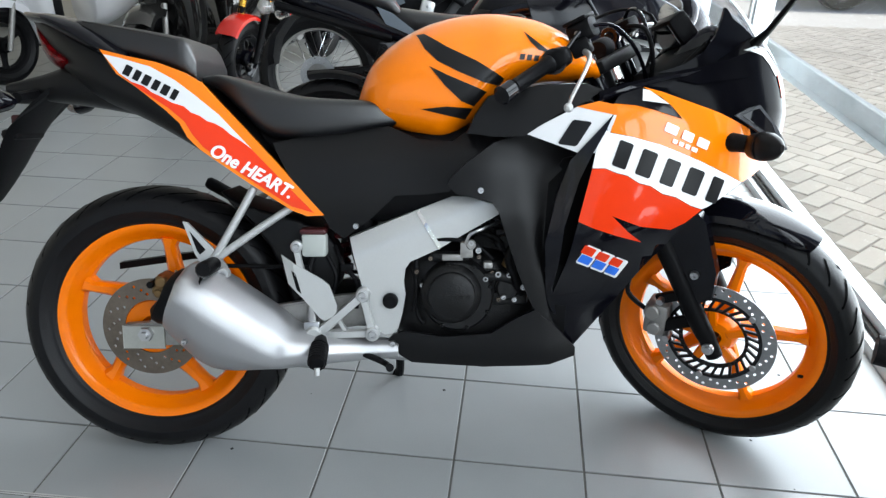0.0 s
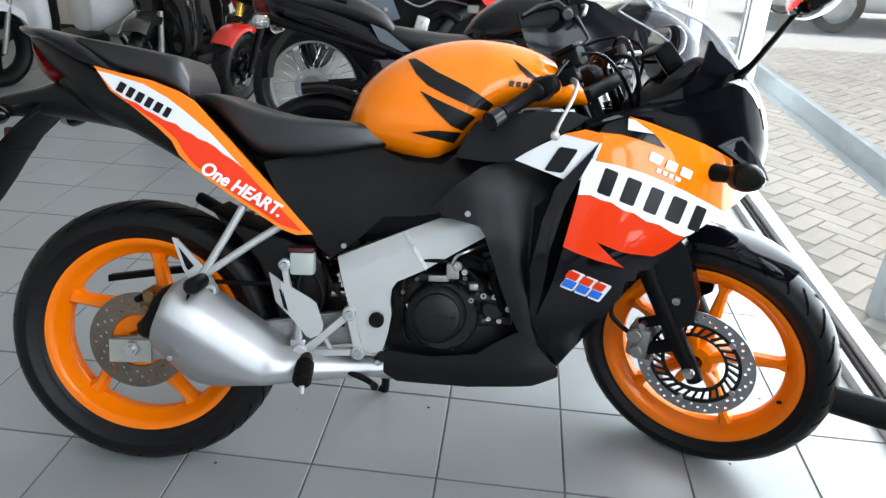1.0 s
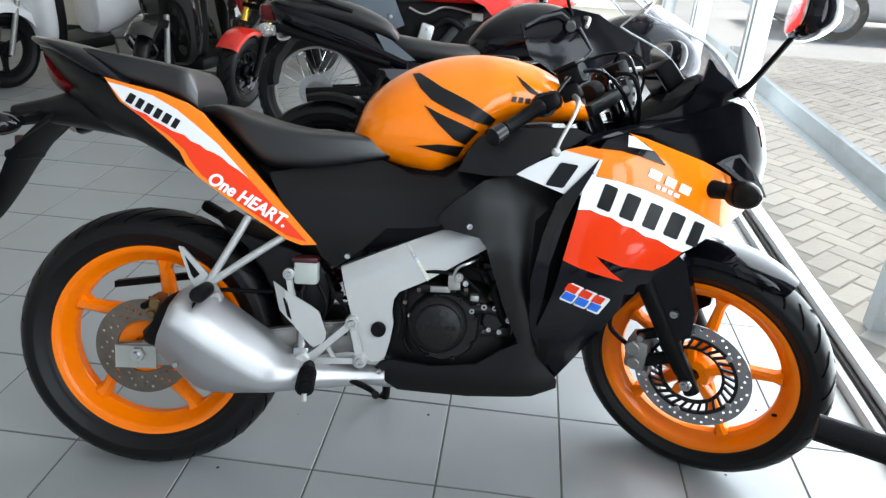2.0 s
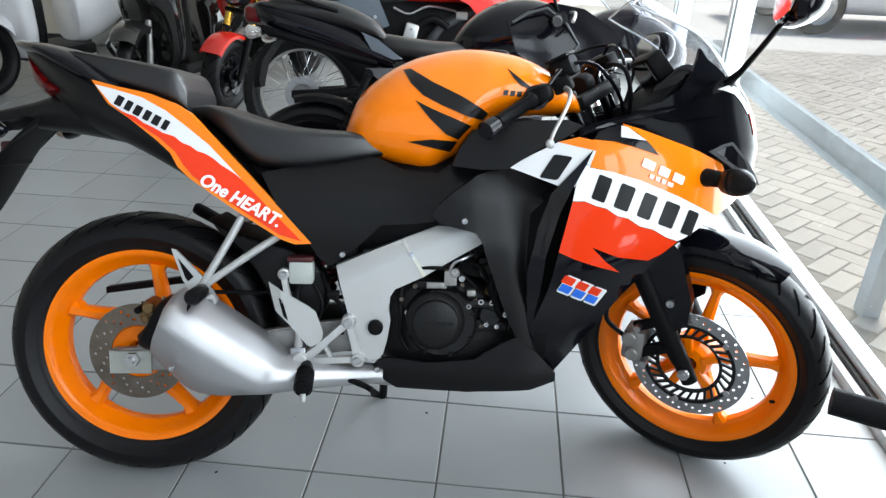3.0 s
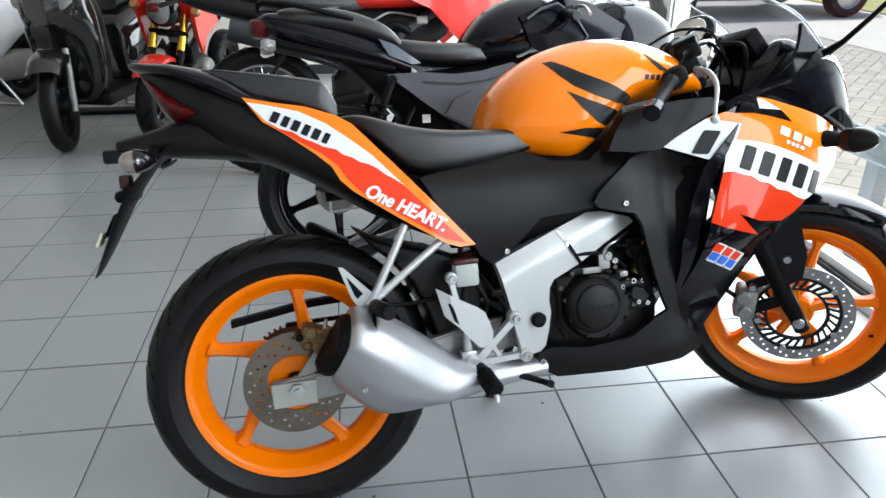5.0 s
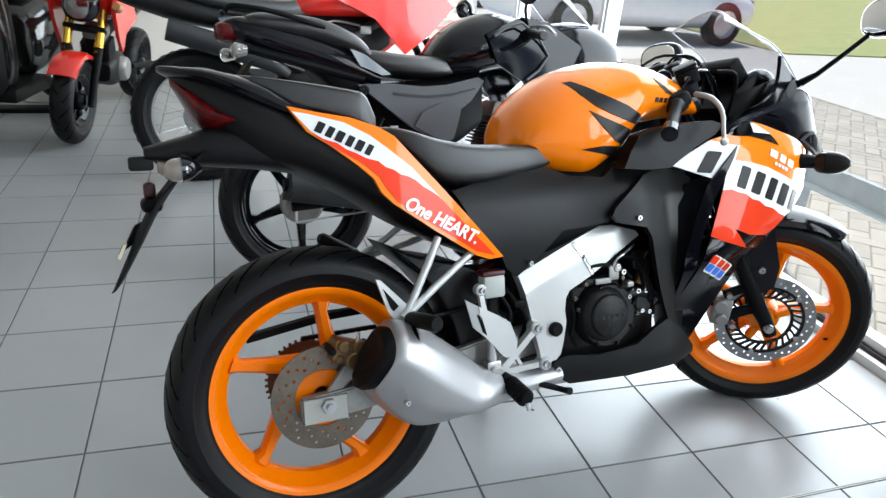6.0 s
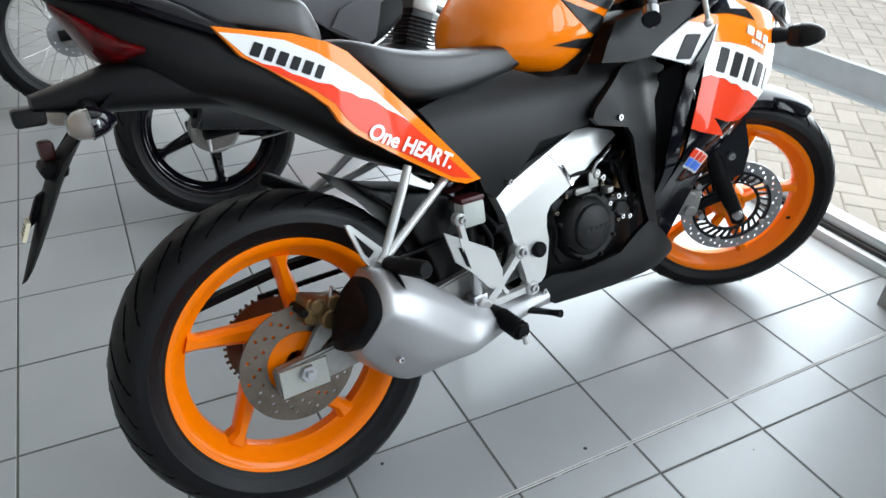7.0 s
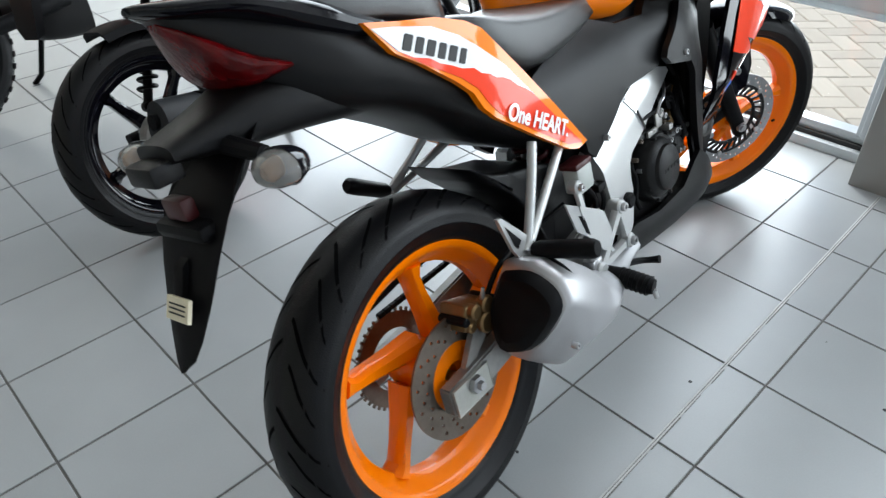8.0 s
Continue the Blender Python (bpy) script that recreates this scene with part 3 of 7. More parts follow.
# swing arm
for s in (-1, 1):
    arm = loft([[(x, s * (y - 0.014), z - h), (x, s * (y + 0.014), z - h), (x, s * (y + 0.014), z + h), (x, s * (y - 0.014), z + h)] for x, y, z, h in ((-0.055, 0.097, -0.008, 0.026), (0.06, 0.097, 0.0, 0.028), (0.22, 0.094, 0.02, 0.032), (0.40, 0.088, 0.045, 0.038), (0.55, 0.085, 0.065, 0.036))])
    bmesh.ops.bevel(arm, geom=arm.edges[:], offset=0.004, segments=2, affect='EDGES')
    sw = bp("swingarm_leg", arm, "cast", None, "grey cast swing arm leg")
    part("adjuster_plate", box(-0.052, s * 0.1125, -0.034, 0.040, s * 0.1155, 0.018, 0.001, 1), "plate", sw)
    part("axle_nut", lathe([(1e-5, s * 0.135), (0.008, s * 0.135), (0.009, s * 0.126), (0.016, s * 0.126), (0.017, s * 0.116), (1e-5, s * 0.116)], 6), "steel", sw)
bp("swingarm_bridge", box(0.37, -0.085, 0.01, 0.50, 0.085, 0.085, 0.012), "dark")
bp("axle", lathe([(1e-5, -0.115), (0.010, -0.115), (0.010, 0.115), (1e-5, 0.115)], 14), "steel")
# rear caliper
cal = bp("rear_caliper", merge(moved(box(-0.038, -0.112, -0.024, 0.038, -0.052, 0.024, 0.008), pose(0.055, 0, 0.100, 0, 20, 0)), moved(disc(0.019, -0.122, -0.108, 20, (0.062, 0, 0.085), 0.003), Matrix.Identity(4))), "brass", None, "brown cast rear brake caliper")
part("caliper_bracket", loft([[(x, -0.100, z - 0.02), (x, -0.088, z - 0.02), (x, -0.088, z + 0.02), (x, -0.100, z + 0.02)] for x, z in ((0.0, 0.0), (0.04, 0.05), (0.09, 0.085))]), "cast", cal)
for k, (px, pz, q) in enumerate(((0.040, 0.118, 0.013), (0.075, 0.112, 0.016), (0.030, 0.092, 0.010), (0.088, 0.088, 0.009))):
    part("caliper_boss", disc(q, -0.124 + 0.004 * k, -0.10, 16, (px, 0, pz), 0.003), "brass", cal)
part("bleed_nipple", tube([(0.070, -0.112, 0.125), (0.074, -0.116, 0.145)], [0.005, 0.003], 8, 1), "steel", cal)
for px, pz in ((0.015, 0.112), (0.098, 0.108)):
    part("caliper_pin", disc(0.008, -0.120, -0.06, 10, (px, 0, pz), 0.002), "dark", cal)
bp("brake_hose", tube([(0.09, -0.10, 0.11), (0.15, -0.10, 0.15), (0.27, -0.09, 0.15), (0.36, -0.10, 0.16)], 0.005, 8), "dark")
# hugger and inner mudguard
hug = panel([(0.160, 0.318), (0.205, 0.292), (0.250, 0.277), (0.335, 0.257), (0.402, 0.224), (0.430, 0.180), (0.427, 0.120), (0.402, 0.055), (0.322, 0.045), (0.304, 0.120), (0.272, 0.192), (0.236, 0.238), (0.192, 0.278)], lambda x, z: -0.084 + 0.10 * max(0, 0.25 - x), 0.168, 0.04)
bmesh.ops.dissolve_limit(hug, angle_limit=0.02, verts=hug.verts, edges=hug.edges)
bmesh.ops.bevel(hug, geom=[e for e in hug.edges if len(e.link_faces) == 2 and e.calc_face_angle(0) > 1.2], offset=0.010, segments=3, affect='EDGES', profile=0.5)
bp("hugger", hug, "matte", None, "matte black rear hugger")
# rear shock
shock = bp("rear_shock", tube([(0.40, 0, 0.10), (0.43, 0, 0.30)], 0.020, 14, 1), "steel")
coil = [(0.40 + 0.03 * u + 0.033 * math.cos(u * 44), 0.033 * math.sin(u * 44), 0.12 + 0.17 * u) for u in np.linspace(0, 1, 110)]
part("spring", tube(coil, 0.0065, 8, 1), "springred", shock, "dark red coil spring")

bp("inner_mudguard", body([(0.445, 0.320, 0.180, 0.06, 0.26), (0.465, 0.340, 0.120, 0.075, 0.24), (0.49, 0.330, 0.110, 0.076, 0.22), (0.50, 0.30, 0.12, 0.07, 0.2)], 20, 3, 4, 4), "dark", None, "black inner mudguard")

# tail unit
tail_sec = [(-0.250, 0.690, 0.684, 0.010, 0.687), (-0.225, 0.690, 0.652, 0.036, 0.672), (-0.16, 0.680, 0.562, 0.082, 0.630), (-0.08, 0.655, 0.500, 0.120, 0.585), (0.0, 0.625, 0.470, 0.134, 0.55), (0.10, 0.585, 0.415, 0.136, 0.50), (0.20, 0.510, 0.350, 0.130, 0.43), (0.30, 0.410, 0.300, 0.122, 0.35), (0.40, 0.300, 0.255, 0.112, 0.275)]
tail_bm = body(tail_sec, 32, 4, 2.2, 2.8)
bp("tail_unit", tail_bm, "matte", None, "matte black tail cowl")
bp("tail_cap", body([(-0.262, 0.697, 0.687, 0.012, 0.692), (-0.254, 0.698, 0.682, 0.030, 0.690), (-0.225, 0.695, 0.668, 0.062, 0.682), (-0.17, 0.688, 0.648, 0.102, 0.668), (-0.09, 0.668, 0.600, 0.126, 0.63), (-0.03, 0.632, 0.575, 0.137, 0.60), (0.0, 0.610, 0.585, 0.135, 0.598)], 28, 4, 2.4, 2.0), "gloss", None, "gloss black tail cap")
tlx = [(-0.240, 0.675, 0.661, 0.012, 0.669), (-0.222, 0.663, 0.628, 0.042, 0.649), (-0.200, 0.650, 0.586, 0.066, 0.622), (-0.170, 0.624, 0.570, 0.088, 0.598), (-0.137, 0.598, 0.578, 0.104, 0.588)]
bp("tail_light", body(tlx, 28, 4, 1.9, 2.2), "taillens", None, "red tail light lens")
# livery on the tail
tail_y = interp_smooth([(-0.10, -0.136), (-0.02, -0.148), (0.12, -0.158), (0.25, -0.156), (0.42, -0.146)])
cowl = [(-0.046, 0.609), (0.009, 0.596), (0.072, 0.584), (0.128, 0.564), (0.160, 0.545), (0.207, 0.494), (0.256, 0.441), (0.320, 0.370), (0.404, 0.274), (0.369, 0.272), (0.337, 0.284), (0.240, 0.348), (0.152, 0.410), (0.128, 0.434), (0.113, 0.463), (0.085, 0.489), (0.030, 0.532), (-0.012, 0.560)]
for s in (False, True):
    sk = bp("side_cowl", panel(cowl, lambda x, z: tail_y(x) + 0.05 * max(0, z - 0.58), 0.012, 0.016, s), "orange", None, "orange tail side cowl with white and red bands")
    wh = [(-0.038, 0.599), (-0.004, 0.592), (0.059, 0.575), (0.108, 0.549), (0.144, 0.522), (0.194, 0.481), (0.258, 0.412), (0.250, 0.419), (0.236, 0.429), (0.218, 0.440), (0.202, 0.454), (0.186, 0.463), (0.170, 0.468), (0.156, 0.478), (0.138, 0.485), (0.124, 0.497), (0.100, 0.504), (0.080, 0.515), (0.060, 0.524), (0.044, 0.536), (0.018, 0.545), (-0.006, 0.561)]
    part("white_band", panel(wh, lambda x, z: tail_y(x) + 0.05 * max(0, z - 0.58) - 0.0012, 0.002, 0.016, s), "silverwhite", sk, "silver white band")
    rd = [(-0.002, 0.556), (0.018, 0.545), (0.044, 0.536), (0.060, 0.524), (0.080, 0.515), (0.100, 0.504), (0.124, 0.497), (0.138, 0.485), (0.156, 0.478), (0.170, 0.468), (0.186, 0.463), (0.202, 0.454), (0.218, 0.440), (0.236, 0.429), (0.250, 0.419), (0.264, 0.405), (0.319, 0.346), (0.383, 0.279), (0.337, 0.293), (0.240, 0.357), (0.160, 0.415), (0.140, 0.439), (0.124, 0.466), (0.093, 0.493), (0.036, 0.529)]
    part("red_band", panel(rd, lambda x, z: tail_y(x) + 0.05 * max(0, z - 0.58) - 0.0012, 0.002, 0.016, s), "red", sk, "red band")
    sk_right = sk_right if s else sk


def glyph_bars(name, parent, start, way, up, widths, height, f, mat="ink", gap=0.22, slant=0.18, fill=0.80):
    """Plain slanted blocks in place of a brand name, one to a letter, laid on the surface y = f(x, z)."""
    a, u = np.array(way), np.array(up)
    pos = np.array(start, float)
    for w in widths:
        k = fill * w
        c = min(k, height) * 0.09
        q = [pos + a * c, pos + a * (k - c), pos + a * k + (u + slant * a) * c, pos + a * k + (u + slant * a) * (height - c), pos + a * (k - c) + (u + slant * a) * height, pos + a * c + (u + slant * a) * height, pos + (u + slant * a) * (height - c), pos + (u + slant * a) * c]
        part(name, panel([tuple(p) for p in q], lambda x, z: f(x, z) - 0.0026, 0.0022, 0.03), mat, parent)
        pos = pos + a * (w + gap * height)


def words(name, text, parent, start, way, up, size, f, mat, bold=0.03, squeeze=1.0):
    """Writing laid on the surface y = f(x, z) with the built-in font, made bold by close copies."""
    cu = bpy.data.curves.new(name, 'FONT')
    cu.body, cu.size, cu.offset, cu.shear = text, 1.0, 0.008, 0.2
    ob = bpy.data.objects.new(name, cu)
    scene.collection.objects.link(ob)
    dg = bpy.context.evaluated_depsgraph_get()
    me = bpy.data.meshes.new_from_object(ob.evaluated_get(dg))
    bpy.data.objects.remove(ob)
    a, u = np.array(way), np.array(up)
    # split into letters: islands in order along the line
    whole = bmesh.new()
    whole.from_mesh(me)
    left, letters = set(whole.faces), []
    while left:
        stack, island = [left.pop()], []
        while stack:
            f0 = stack.pop()
            island.append([tuple(v.co) for v in f0.verts])
            for ed in f0.edges:
                for f1 in ed.link_faces:
                    if f1 in left:
                        left.remove(f1)
                        stack.append(f1)
        letters.append(island)
    whole.free()
    for island in letters:
        bm = bmesh.new()
        for k, (dx, dy) in enumerate(((0, 0), (bold, 0), (-bold, 0), (0, bold * 0.7), (0, -bold * 0.7))):
            for face in island:
                vs = []
                for x, y, z in face:
                    p = np.array(start) + a * (x + dx) * size * squeeze + u * (y + dy) * size
                    vs.append(bm.verts.new((p[0], f(p[0], p[1]) - 0.0034 - 0.0002 * k, p[1])))
                bm.faces.new(vs)
        part(name, bm, mat, parent)


tw = (0.870, -0.493)
words("letter", "One HEART.", sk_right, (0.170, 0.402), tw, (0.493, 0.870), 0.0385, lambda x, z: tail_y(x), "white", 0.030, 0.90)
glyph_bars("brand_block", sk_right, (0.000, 0.561), (0.895, -0.446), (0.446, 0.895), [0.0185, 0.0165, 0.0185, 0.0165, 0.0185, 0.0145], 0.0215, lambda x, z: tail_y(x), "ink", 0.17, 0.1)

# seats
ps = bp("passenger_seat", body([(-0.150, 0.672, 0.640, 0.046, 0.656), (-0.115, 0.674, 0.630, 0.088, 0.650), (-0.04, 0.664, 0.606, 0.110, 0.634), (0.04, 0.652, 0.584, 0.120, 0.616), (0.095, 0.642, 0.566, 0.124, 0.600), (0.112, 0.638, 0.558, 0.123, 0.596), (0.124, 0.626, 0.552, 0.120, 0.586), (0.138, 0.592, 0.546, 0.114, 0.566)], 44, 4, 7.0, 5.0), "seat", None, "black vinyl passenger seat with a blunt front edge", 28)
part("seat_welt", tube([(-0.10, -0.092, 0.668), (-0.03, -0.108, 0.656), (0.05, -0.117, 0.642), (0.108, -0.119, 0.628), (0.122, -0.112, 0.602)], 0.0022, 8), "seat", ps)
rs_seat = bp("rider_seat", body([(0.130, 0.560, 0.540, 0.070, 0.550), (0.175, 0.566, 0.528, 0.098, 0.545), (0.22, 0.556, 0.488, 0.120, 0.520), (0.28, 0.537, 0.432, 0.130, 0.488), (0.36, 0.522, 0.424, 0.134, 0.478), (0.45, 0.517, 0.436, 0.130, 0.480), (0.51, 0.514, 0.450, 0.122, 0.480), (0.555, 0.502, 0.462, 0.110, 0.478)], 44, 4, 6.5, 3.6), "seat", None, "black vinyl rider seat with a sloping side edge", 30)

# fuel tank
tank_bm = body([(0.468, 0.525, 0.480, 0.050, 0.505), (0.495, 0.590, 0.465, 0.105, 0.525), (0.54, 0.636, 0.455, 0.140, 0.54), (0.60, 0.672, 0.437, 0.160, 0.55), (0.66, 0.693, 0.430, 0.170, 0.55), (0.72, 0.704, 0.470, 0.172, 0.56), (0.78, 0.704, 0.535, 0.168, 0.60), (0.86, 0.690, 0.553, 0.158, 0.61), (0.93, 0.655, 0.560, 0.140, 0.60), (0.985, 0.605, 0.562, 0.110, 0.58)], 40, 5, 2.2, 2.6)
tank_f = surface(tank_bm, 0.0015)
tank = bp("fuel_tank", tank_bm, "orange", None, "glossy orange fuel tank with black claw marks", 50)
for claw in ([(0.596, 0.650), (0.612, 0.652), (0.66, 0.622), (0.72, 0.594), (0.778, 0.560), (0.768, 0.546), (0.735, 0.552), (0.68, 0.574), (0.640, 0.594), (0.615, 0.618)], [(0.624, 0.583), (0.66, 0.566), (0.742, 0.533), (0.716, 0.504), (0.690, 0.514), (0.655, 0.546)], [(0.607, 0.497), (0.660, 0.503), (0.714, 0.500), (0.700, 0.477)]):
    part("claw_mark", panel(claw, lambda x, z: tank_f(x, z) - 0.0012, 0.003, 0.01), "ink", tank)
part("wing_mark", panel([(0.815, 0.655), (0.85, 0.628), (0.872, 0.612), (0.845, 0.618), (0.828, 0.634)], lambda x, z: tank_f(x, z) - 0.0005, 0.0015, 0.02), "ink", tank)
for i in range(5):
    part("brand_block", panel([(0.806 + 0.0145 * i, 0.598 - 0.001 * i), (0.816 + 0.0145 * i, 0.598 - 0.001 * i), (0.818 + 0.0145 * i, 0.609 - 0.001 * i), (0.808 + 0.0145 * i, 0.609 - 0.001 * i)], tank_f, 0.0015, 0.02), "ink", tank)
part("filler_cap", moved(lathe([(1e-5, 0.004), (0.030, 0.004), (0.036, 0.001), (0.038, -0.01), (1e-5, -0.01)], 28), pose(0.80, 0, 0.702, 90, 0, 0) @ pose(0, 0, 0, 0, 0, 0)), "dark", tank)

# matte covers and side panels
cover_y = interp_smooth([(0.69, -0.184), (0.75, -0.196), (0.81, -0.208), (0.90, -0.222), (0.97, -0.230)])
bp("tank_cover", panel([(0.702, 0.450), (0.718, 0.488), (0.744, 0.524), (0.80, 0.539), (0.87, 0.548), (0.935, 0.550), (0.968, 0.538), (0.93, 0.514), (0.878, 0.490), (0.815, 0.446), (0.76, 0.444)], lambda x, z: cover_y(x) + 0.22 * max(0, z - 0.49), 0.040, 0.02), "matte", None, "matte black tank side cover", 50)
side_y = interp_smooth([(0.28, -0.132), (0.45, -0.134), (0.60, -0.140), (0.72, -0.165), (0.80, -0.178)])
for s in (False, True):
    bp("side_panel", panel([(0.296, 0.424), (0.36, 0.438), (0.45, 0.448), (0.538, 0.462), (0.60, 0.436), (0.675, 0.432), (0.722, 0.466), (0.78, 0.452), (0.775, 0.430), (0.690, 0.366), (0.668, 0.330), (0.62, 0.322), (0.555, 0.318), (0.506, 0.271), (0.444, 0.222), (0.415, 0.245), (0.398, 0.280), (0.33, 0.360)], lambda x, z: side_y(x) - 0.016 * math.sin(max(0, min(1, (z - 0.22) / 0.22)) * math.pi) + 0.5 * max(0, z - 0.405), 0.018, 0.02, s), "matte", None, "matte black side panel")
bp("inner_frame", body([(0.20, 0.46, 0.36, 0.07, 0.42), (0.40, 0.46, 0.26, 0.10, 0.36), (0.60, 0.46, 0.25, 0.115, 0.36), (0.80, 0.50, 0.28, 0.12, 0.40), (0.96, 0.54, 0.34, 0.10, 0.45)], 24, 3, 4, 4), "dark", None, "dark inner frame and airbox")

# frame beam
frame_o = [(0.454, 0.222), (0.541, 0.259), (0.617, 0.291), (0.677, 0.315), (0.715, 0.314), (0.775, 0.296), (0.786, 0.284), (0.717, 0.243), (0.648, 0.201), (0.610, 0.183), (0.586, 0.172), (0.575, 0.155), (0.572, 0.125), (0.576, 0.097), (0.569, 0.055), (0.560, 0.021), (0.548, 0.009), (0.530, 0.006), (0.515, 0.016), (0.505, 0.038), (0.487, 0.090), (0.476, 0.135), (0.465, 0.178)]


def beam_y(x, z):
    """Two flat faces that meet at a crease along the beam."""
    over = (z - 0.182 - 0.44 * (x - 0.461)) * 0.915
    return -0.132 + (0.35 * over if over > 0 else -0.03 * over)


for s in (False, True):
    fr = bp("frame_beam", panel(frame_o, beam_y, 0.03, 0.012, s), "alu", None, "satin silver frame beam")
    bmn = panel([(0.598, 0.280), (0.605, 0.284), (0.654, 0.206), (0.648, 0.200)], lambda x, z: beam_y(x, z) - 0.003, 0.012, 0.012, s)
    part("weld_seam", bmn, "chrome", fr)
part("pivot_cap", lathe([(1e-5, -0.142), (0.012, -0.142), (0.017, -0.138), (0.017, -0.12), (1e-5, -0.12)], 22, centre=(0.543, 0, 0.085)), "dark", fr)

# engine
bp("crankcase", body([(0.545, 0.16, 0.00, 0.08, 0.08), (0.60, 0.20, -0.03, 0.105, 0.09), (0.70, 0.21, -0.045, 0.115, 0.09), (0.80, 0.19, -0.045, 0.11, 0.08), (0.86, 0.15, -0.03, 0.09, 0.06)], 26, 3, 4, 4), "engine", None, "black engine crankcase")
bp("clutch_cover", lathe([(1e-5, -0.168), (0.044, -0.168), (0.050, -0.164), (0.052, -0.156), (0.062, -0.150), (0.066, -0.142), (0.068, -0.11), (1e-5, -0.11)], 44, centre=(0.676, 0, 0.104)), "engine", None, "round black clutch cover")
for i in range(5):
    bp("cover_mark", box(0.648 + 0.0145 * i, -0.1692, 0.100, 0.657 + 0.0145 * i, -0.1675, 0.108), "matte")
bp("clutch_housing", lathe([(1e-5, -0.138), (0.074, -0.138), (0.080, -0.128), (0.082, -0.10), (1e-5, -0.10)], 36, centre=(0.690, 0, 0.098)), "engine")
for i in range(8):
    a = 2 * math.pi * i / 8 + 0.3
    bolt("cover_bolt", (0.690 + 0.074 * math.cos(a), -0.137, 0.098 + 0.074 * math.sin(a)), 0.0045, bike, "engine")
fins = [moved(box(-0.075, -0.085, 0.012 * i - 0.003, 0.075, 0.085, 0.012 * i + 0.003, 0.002, 1), pose(0.785, 0, 0.20, 0, 35, 0)) for i in range(7)]
cyl = bp("cylinder", moved(box(-0.06, -0.075, -0.04, 0.06, 0.075, 0.11, 0.012), pose(0.785, 0, 0.20, 0, 35, 0)), "engine", None, "finned black cylinder")
for f in fins:
    part("fin", f, "engine", cyl)
bp("cylinder_head", moved(box(-0.055, -0.085, 0.10, 0.055, 0.085, 0.16, 0.015), pose(0.785, 0, 0.20, 0, 35, 0)), "engine")
bp("starter_cover", box(0.63, -0.128, 0.172, 0.715, -0.10, 0.192, 0.008), "engine")
for p in ((0.70, -0.128, 0.215), (0.735, -0.128, 0.185), (0.765, -0.128, 0.150), (0.80, -0.126, 0.135), (0.78, -0.126, 0.09), (0.815, -0.124, 0.09), (0.63, -0.126, 0.18), (0.60, -0.126, 0.15)):
    bolt("engine_bolt", p, 0.005, bike, "disc")
bp("coolant_hose", tube([(0.83, -0.115, 0.10), (0.815, -0.135, 0.14), (0.80, -0.13, 0.19), (0.835, -0.12, 0.235), (0.88, -0.10, 0.27)], 0.011, 12), "dark")
bp("wiring", tube([(0.60, -0.12, 0.215), (0.66, -0.130, 0.222), (0.72, -0.132, 0.215), (0.765, -0.13, 0.18)], 0.0045, 8), "dark")
bp("clutch_cable_end", tube([(0.705, -0.135, 0.215), (0.715, -0.140, 0.235), (0.735, -0.140, 0.245), (0.78, -0.12, 0.26)], 0.0035, 8), "steel")
bp("thermostat", merge(disc(0.020, -0.130, -0.09, 20, (0.790, 0, 0.215), 0.004), box(0.77, -0.12, 0.20, 0.83, -0.09, 0.245, 0.008)), "engine")
bp("sensor_plug", box(0.745, -0.140, 0.160, 0.765, -0.115, 0.174, 0.003), "cast")
bp("throttle_body", tube([(0.66, -0.06, 0.25), (0.74, -0.06, 0.255)], 0.035, 16, 1), "dark")
for p, q in (((0.750, -0.134, 0.137), 0.006), ((0.777, -0.134, 0.148), 0.007), ((0.801, -0.133, 0.146), 0.006), ((0.833, -0.130, 0.119), 0.007), ((0.852, -0.126, 0.134), 0.006), ((0.790, -0.132, 0.096), 0.006), ((0.814, -0.130, 0.091), 0.006), ((0.733, -0.134, 0.200), 0.007), ((0.717, -0.134, 0.216), 0.006), ((0.612, -0.126, 0.120), 0.005)):
    bolt("case_bolt", p, q, bike, "steel")
bp("oil_gallery", tube([(0.735, -0.126, 0.135), (0.78, -0.128, 0.143), (0.83, -0.124, 0.128), (0.865, -0.118, 0.130)], 0.012, 12), "engine")
bp("pump_cover", merge(disc(0.026, -0.132, -0.10, 24, (0.800, 0, 0.115), 0.004), box(0.765, -0.126, 0.075, 0.845, -0.10, 0.105, 0.008)), "engine")
bp("brown_pipe", tube([(0.800, -0.112, 0.160), (0.812, -0.116, 0.195), (0.826, -0.108, 0.235)], 0.015, 12), "brass")
bp("cable_bracket", merge(box(0.655, -0.136, 0.176, 0.700, -0.130, 0.190, 0.002), disc(0.011, -0.140, -0.128, 14, (0.717, 0, 0.212), 0.002), box(0.694, -0.137, 0.183, 0.722, -0.131, 0.216, 0.002)), "cast")
for pts in ([(0.590, -0.112, 0.150), (0.600, -0.124, 0.110), (0.592, -0.122, 0.060)], [(0.42, -0.10, 0.20), (0.44, -0.128, 0.165), (0.47, -0.120, 0.120), (0.465, -0.10, 0.06)], [(0.40, -0.12, 0.19), (0.425, -0.13, 0.14), (0.41, -0.12, 0.09)], [(0.735, -0.12, 0.235), (0.775, -0.135, 0.225), (0.80, -0.128, 0.175)], [(0.84, -0.10, 0.30), (0.85, -0.122, 0.22), (0.862, -0.12, 0.15)]):
    bp("wiring", tube(pts, 0.005, 8), "dark")
bp("connector", box(0.435, -0.135, 0.150, 0.462, -0.115, 0.166, 0.003), "dark")
bp("radiator", box(0.895, -0.135, 0.10, 0.935, 0.135, 0.36, 0.006), "engine", None, "black radiator behind the fairing")
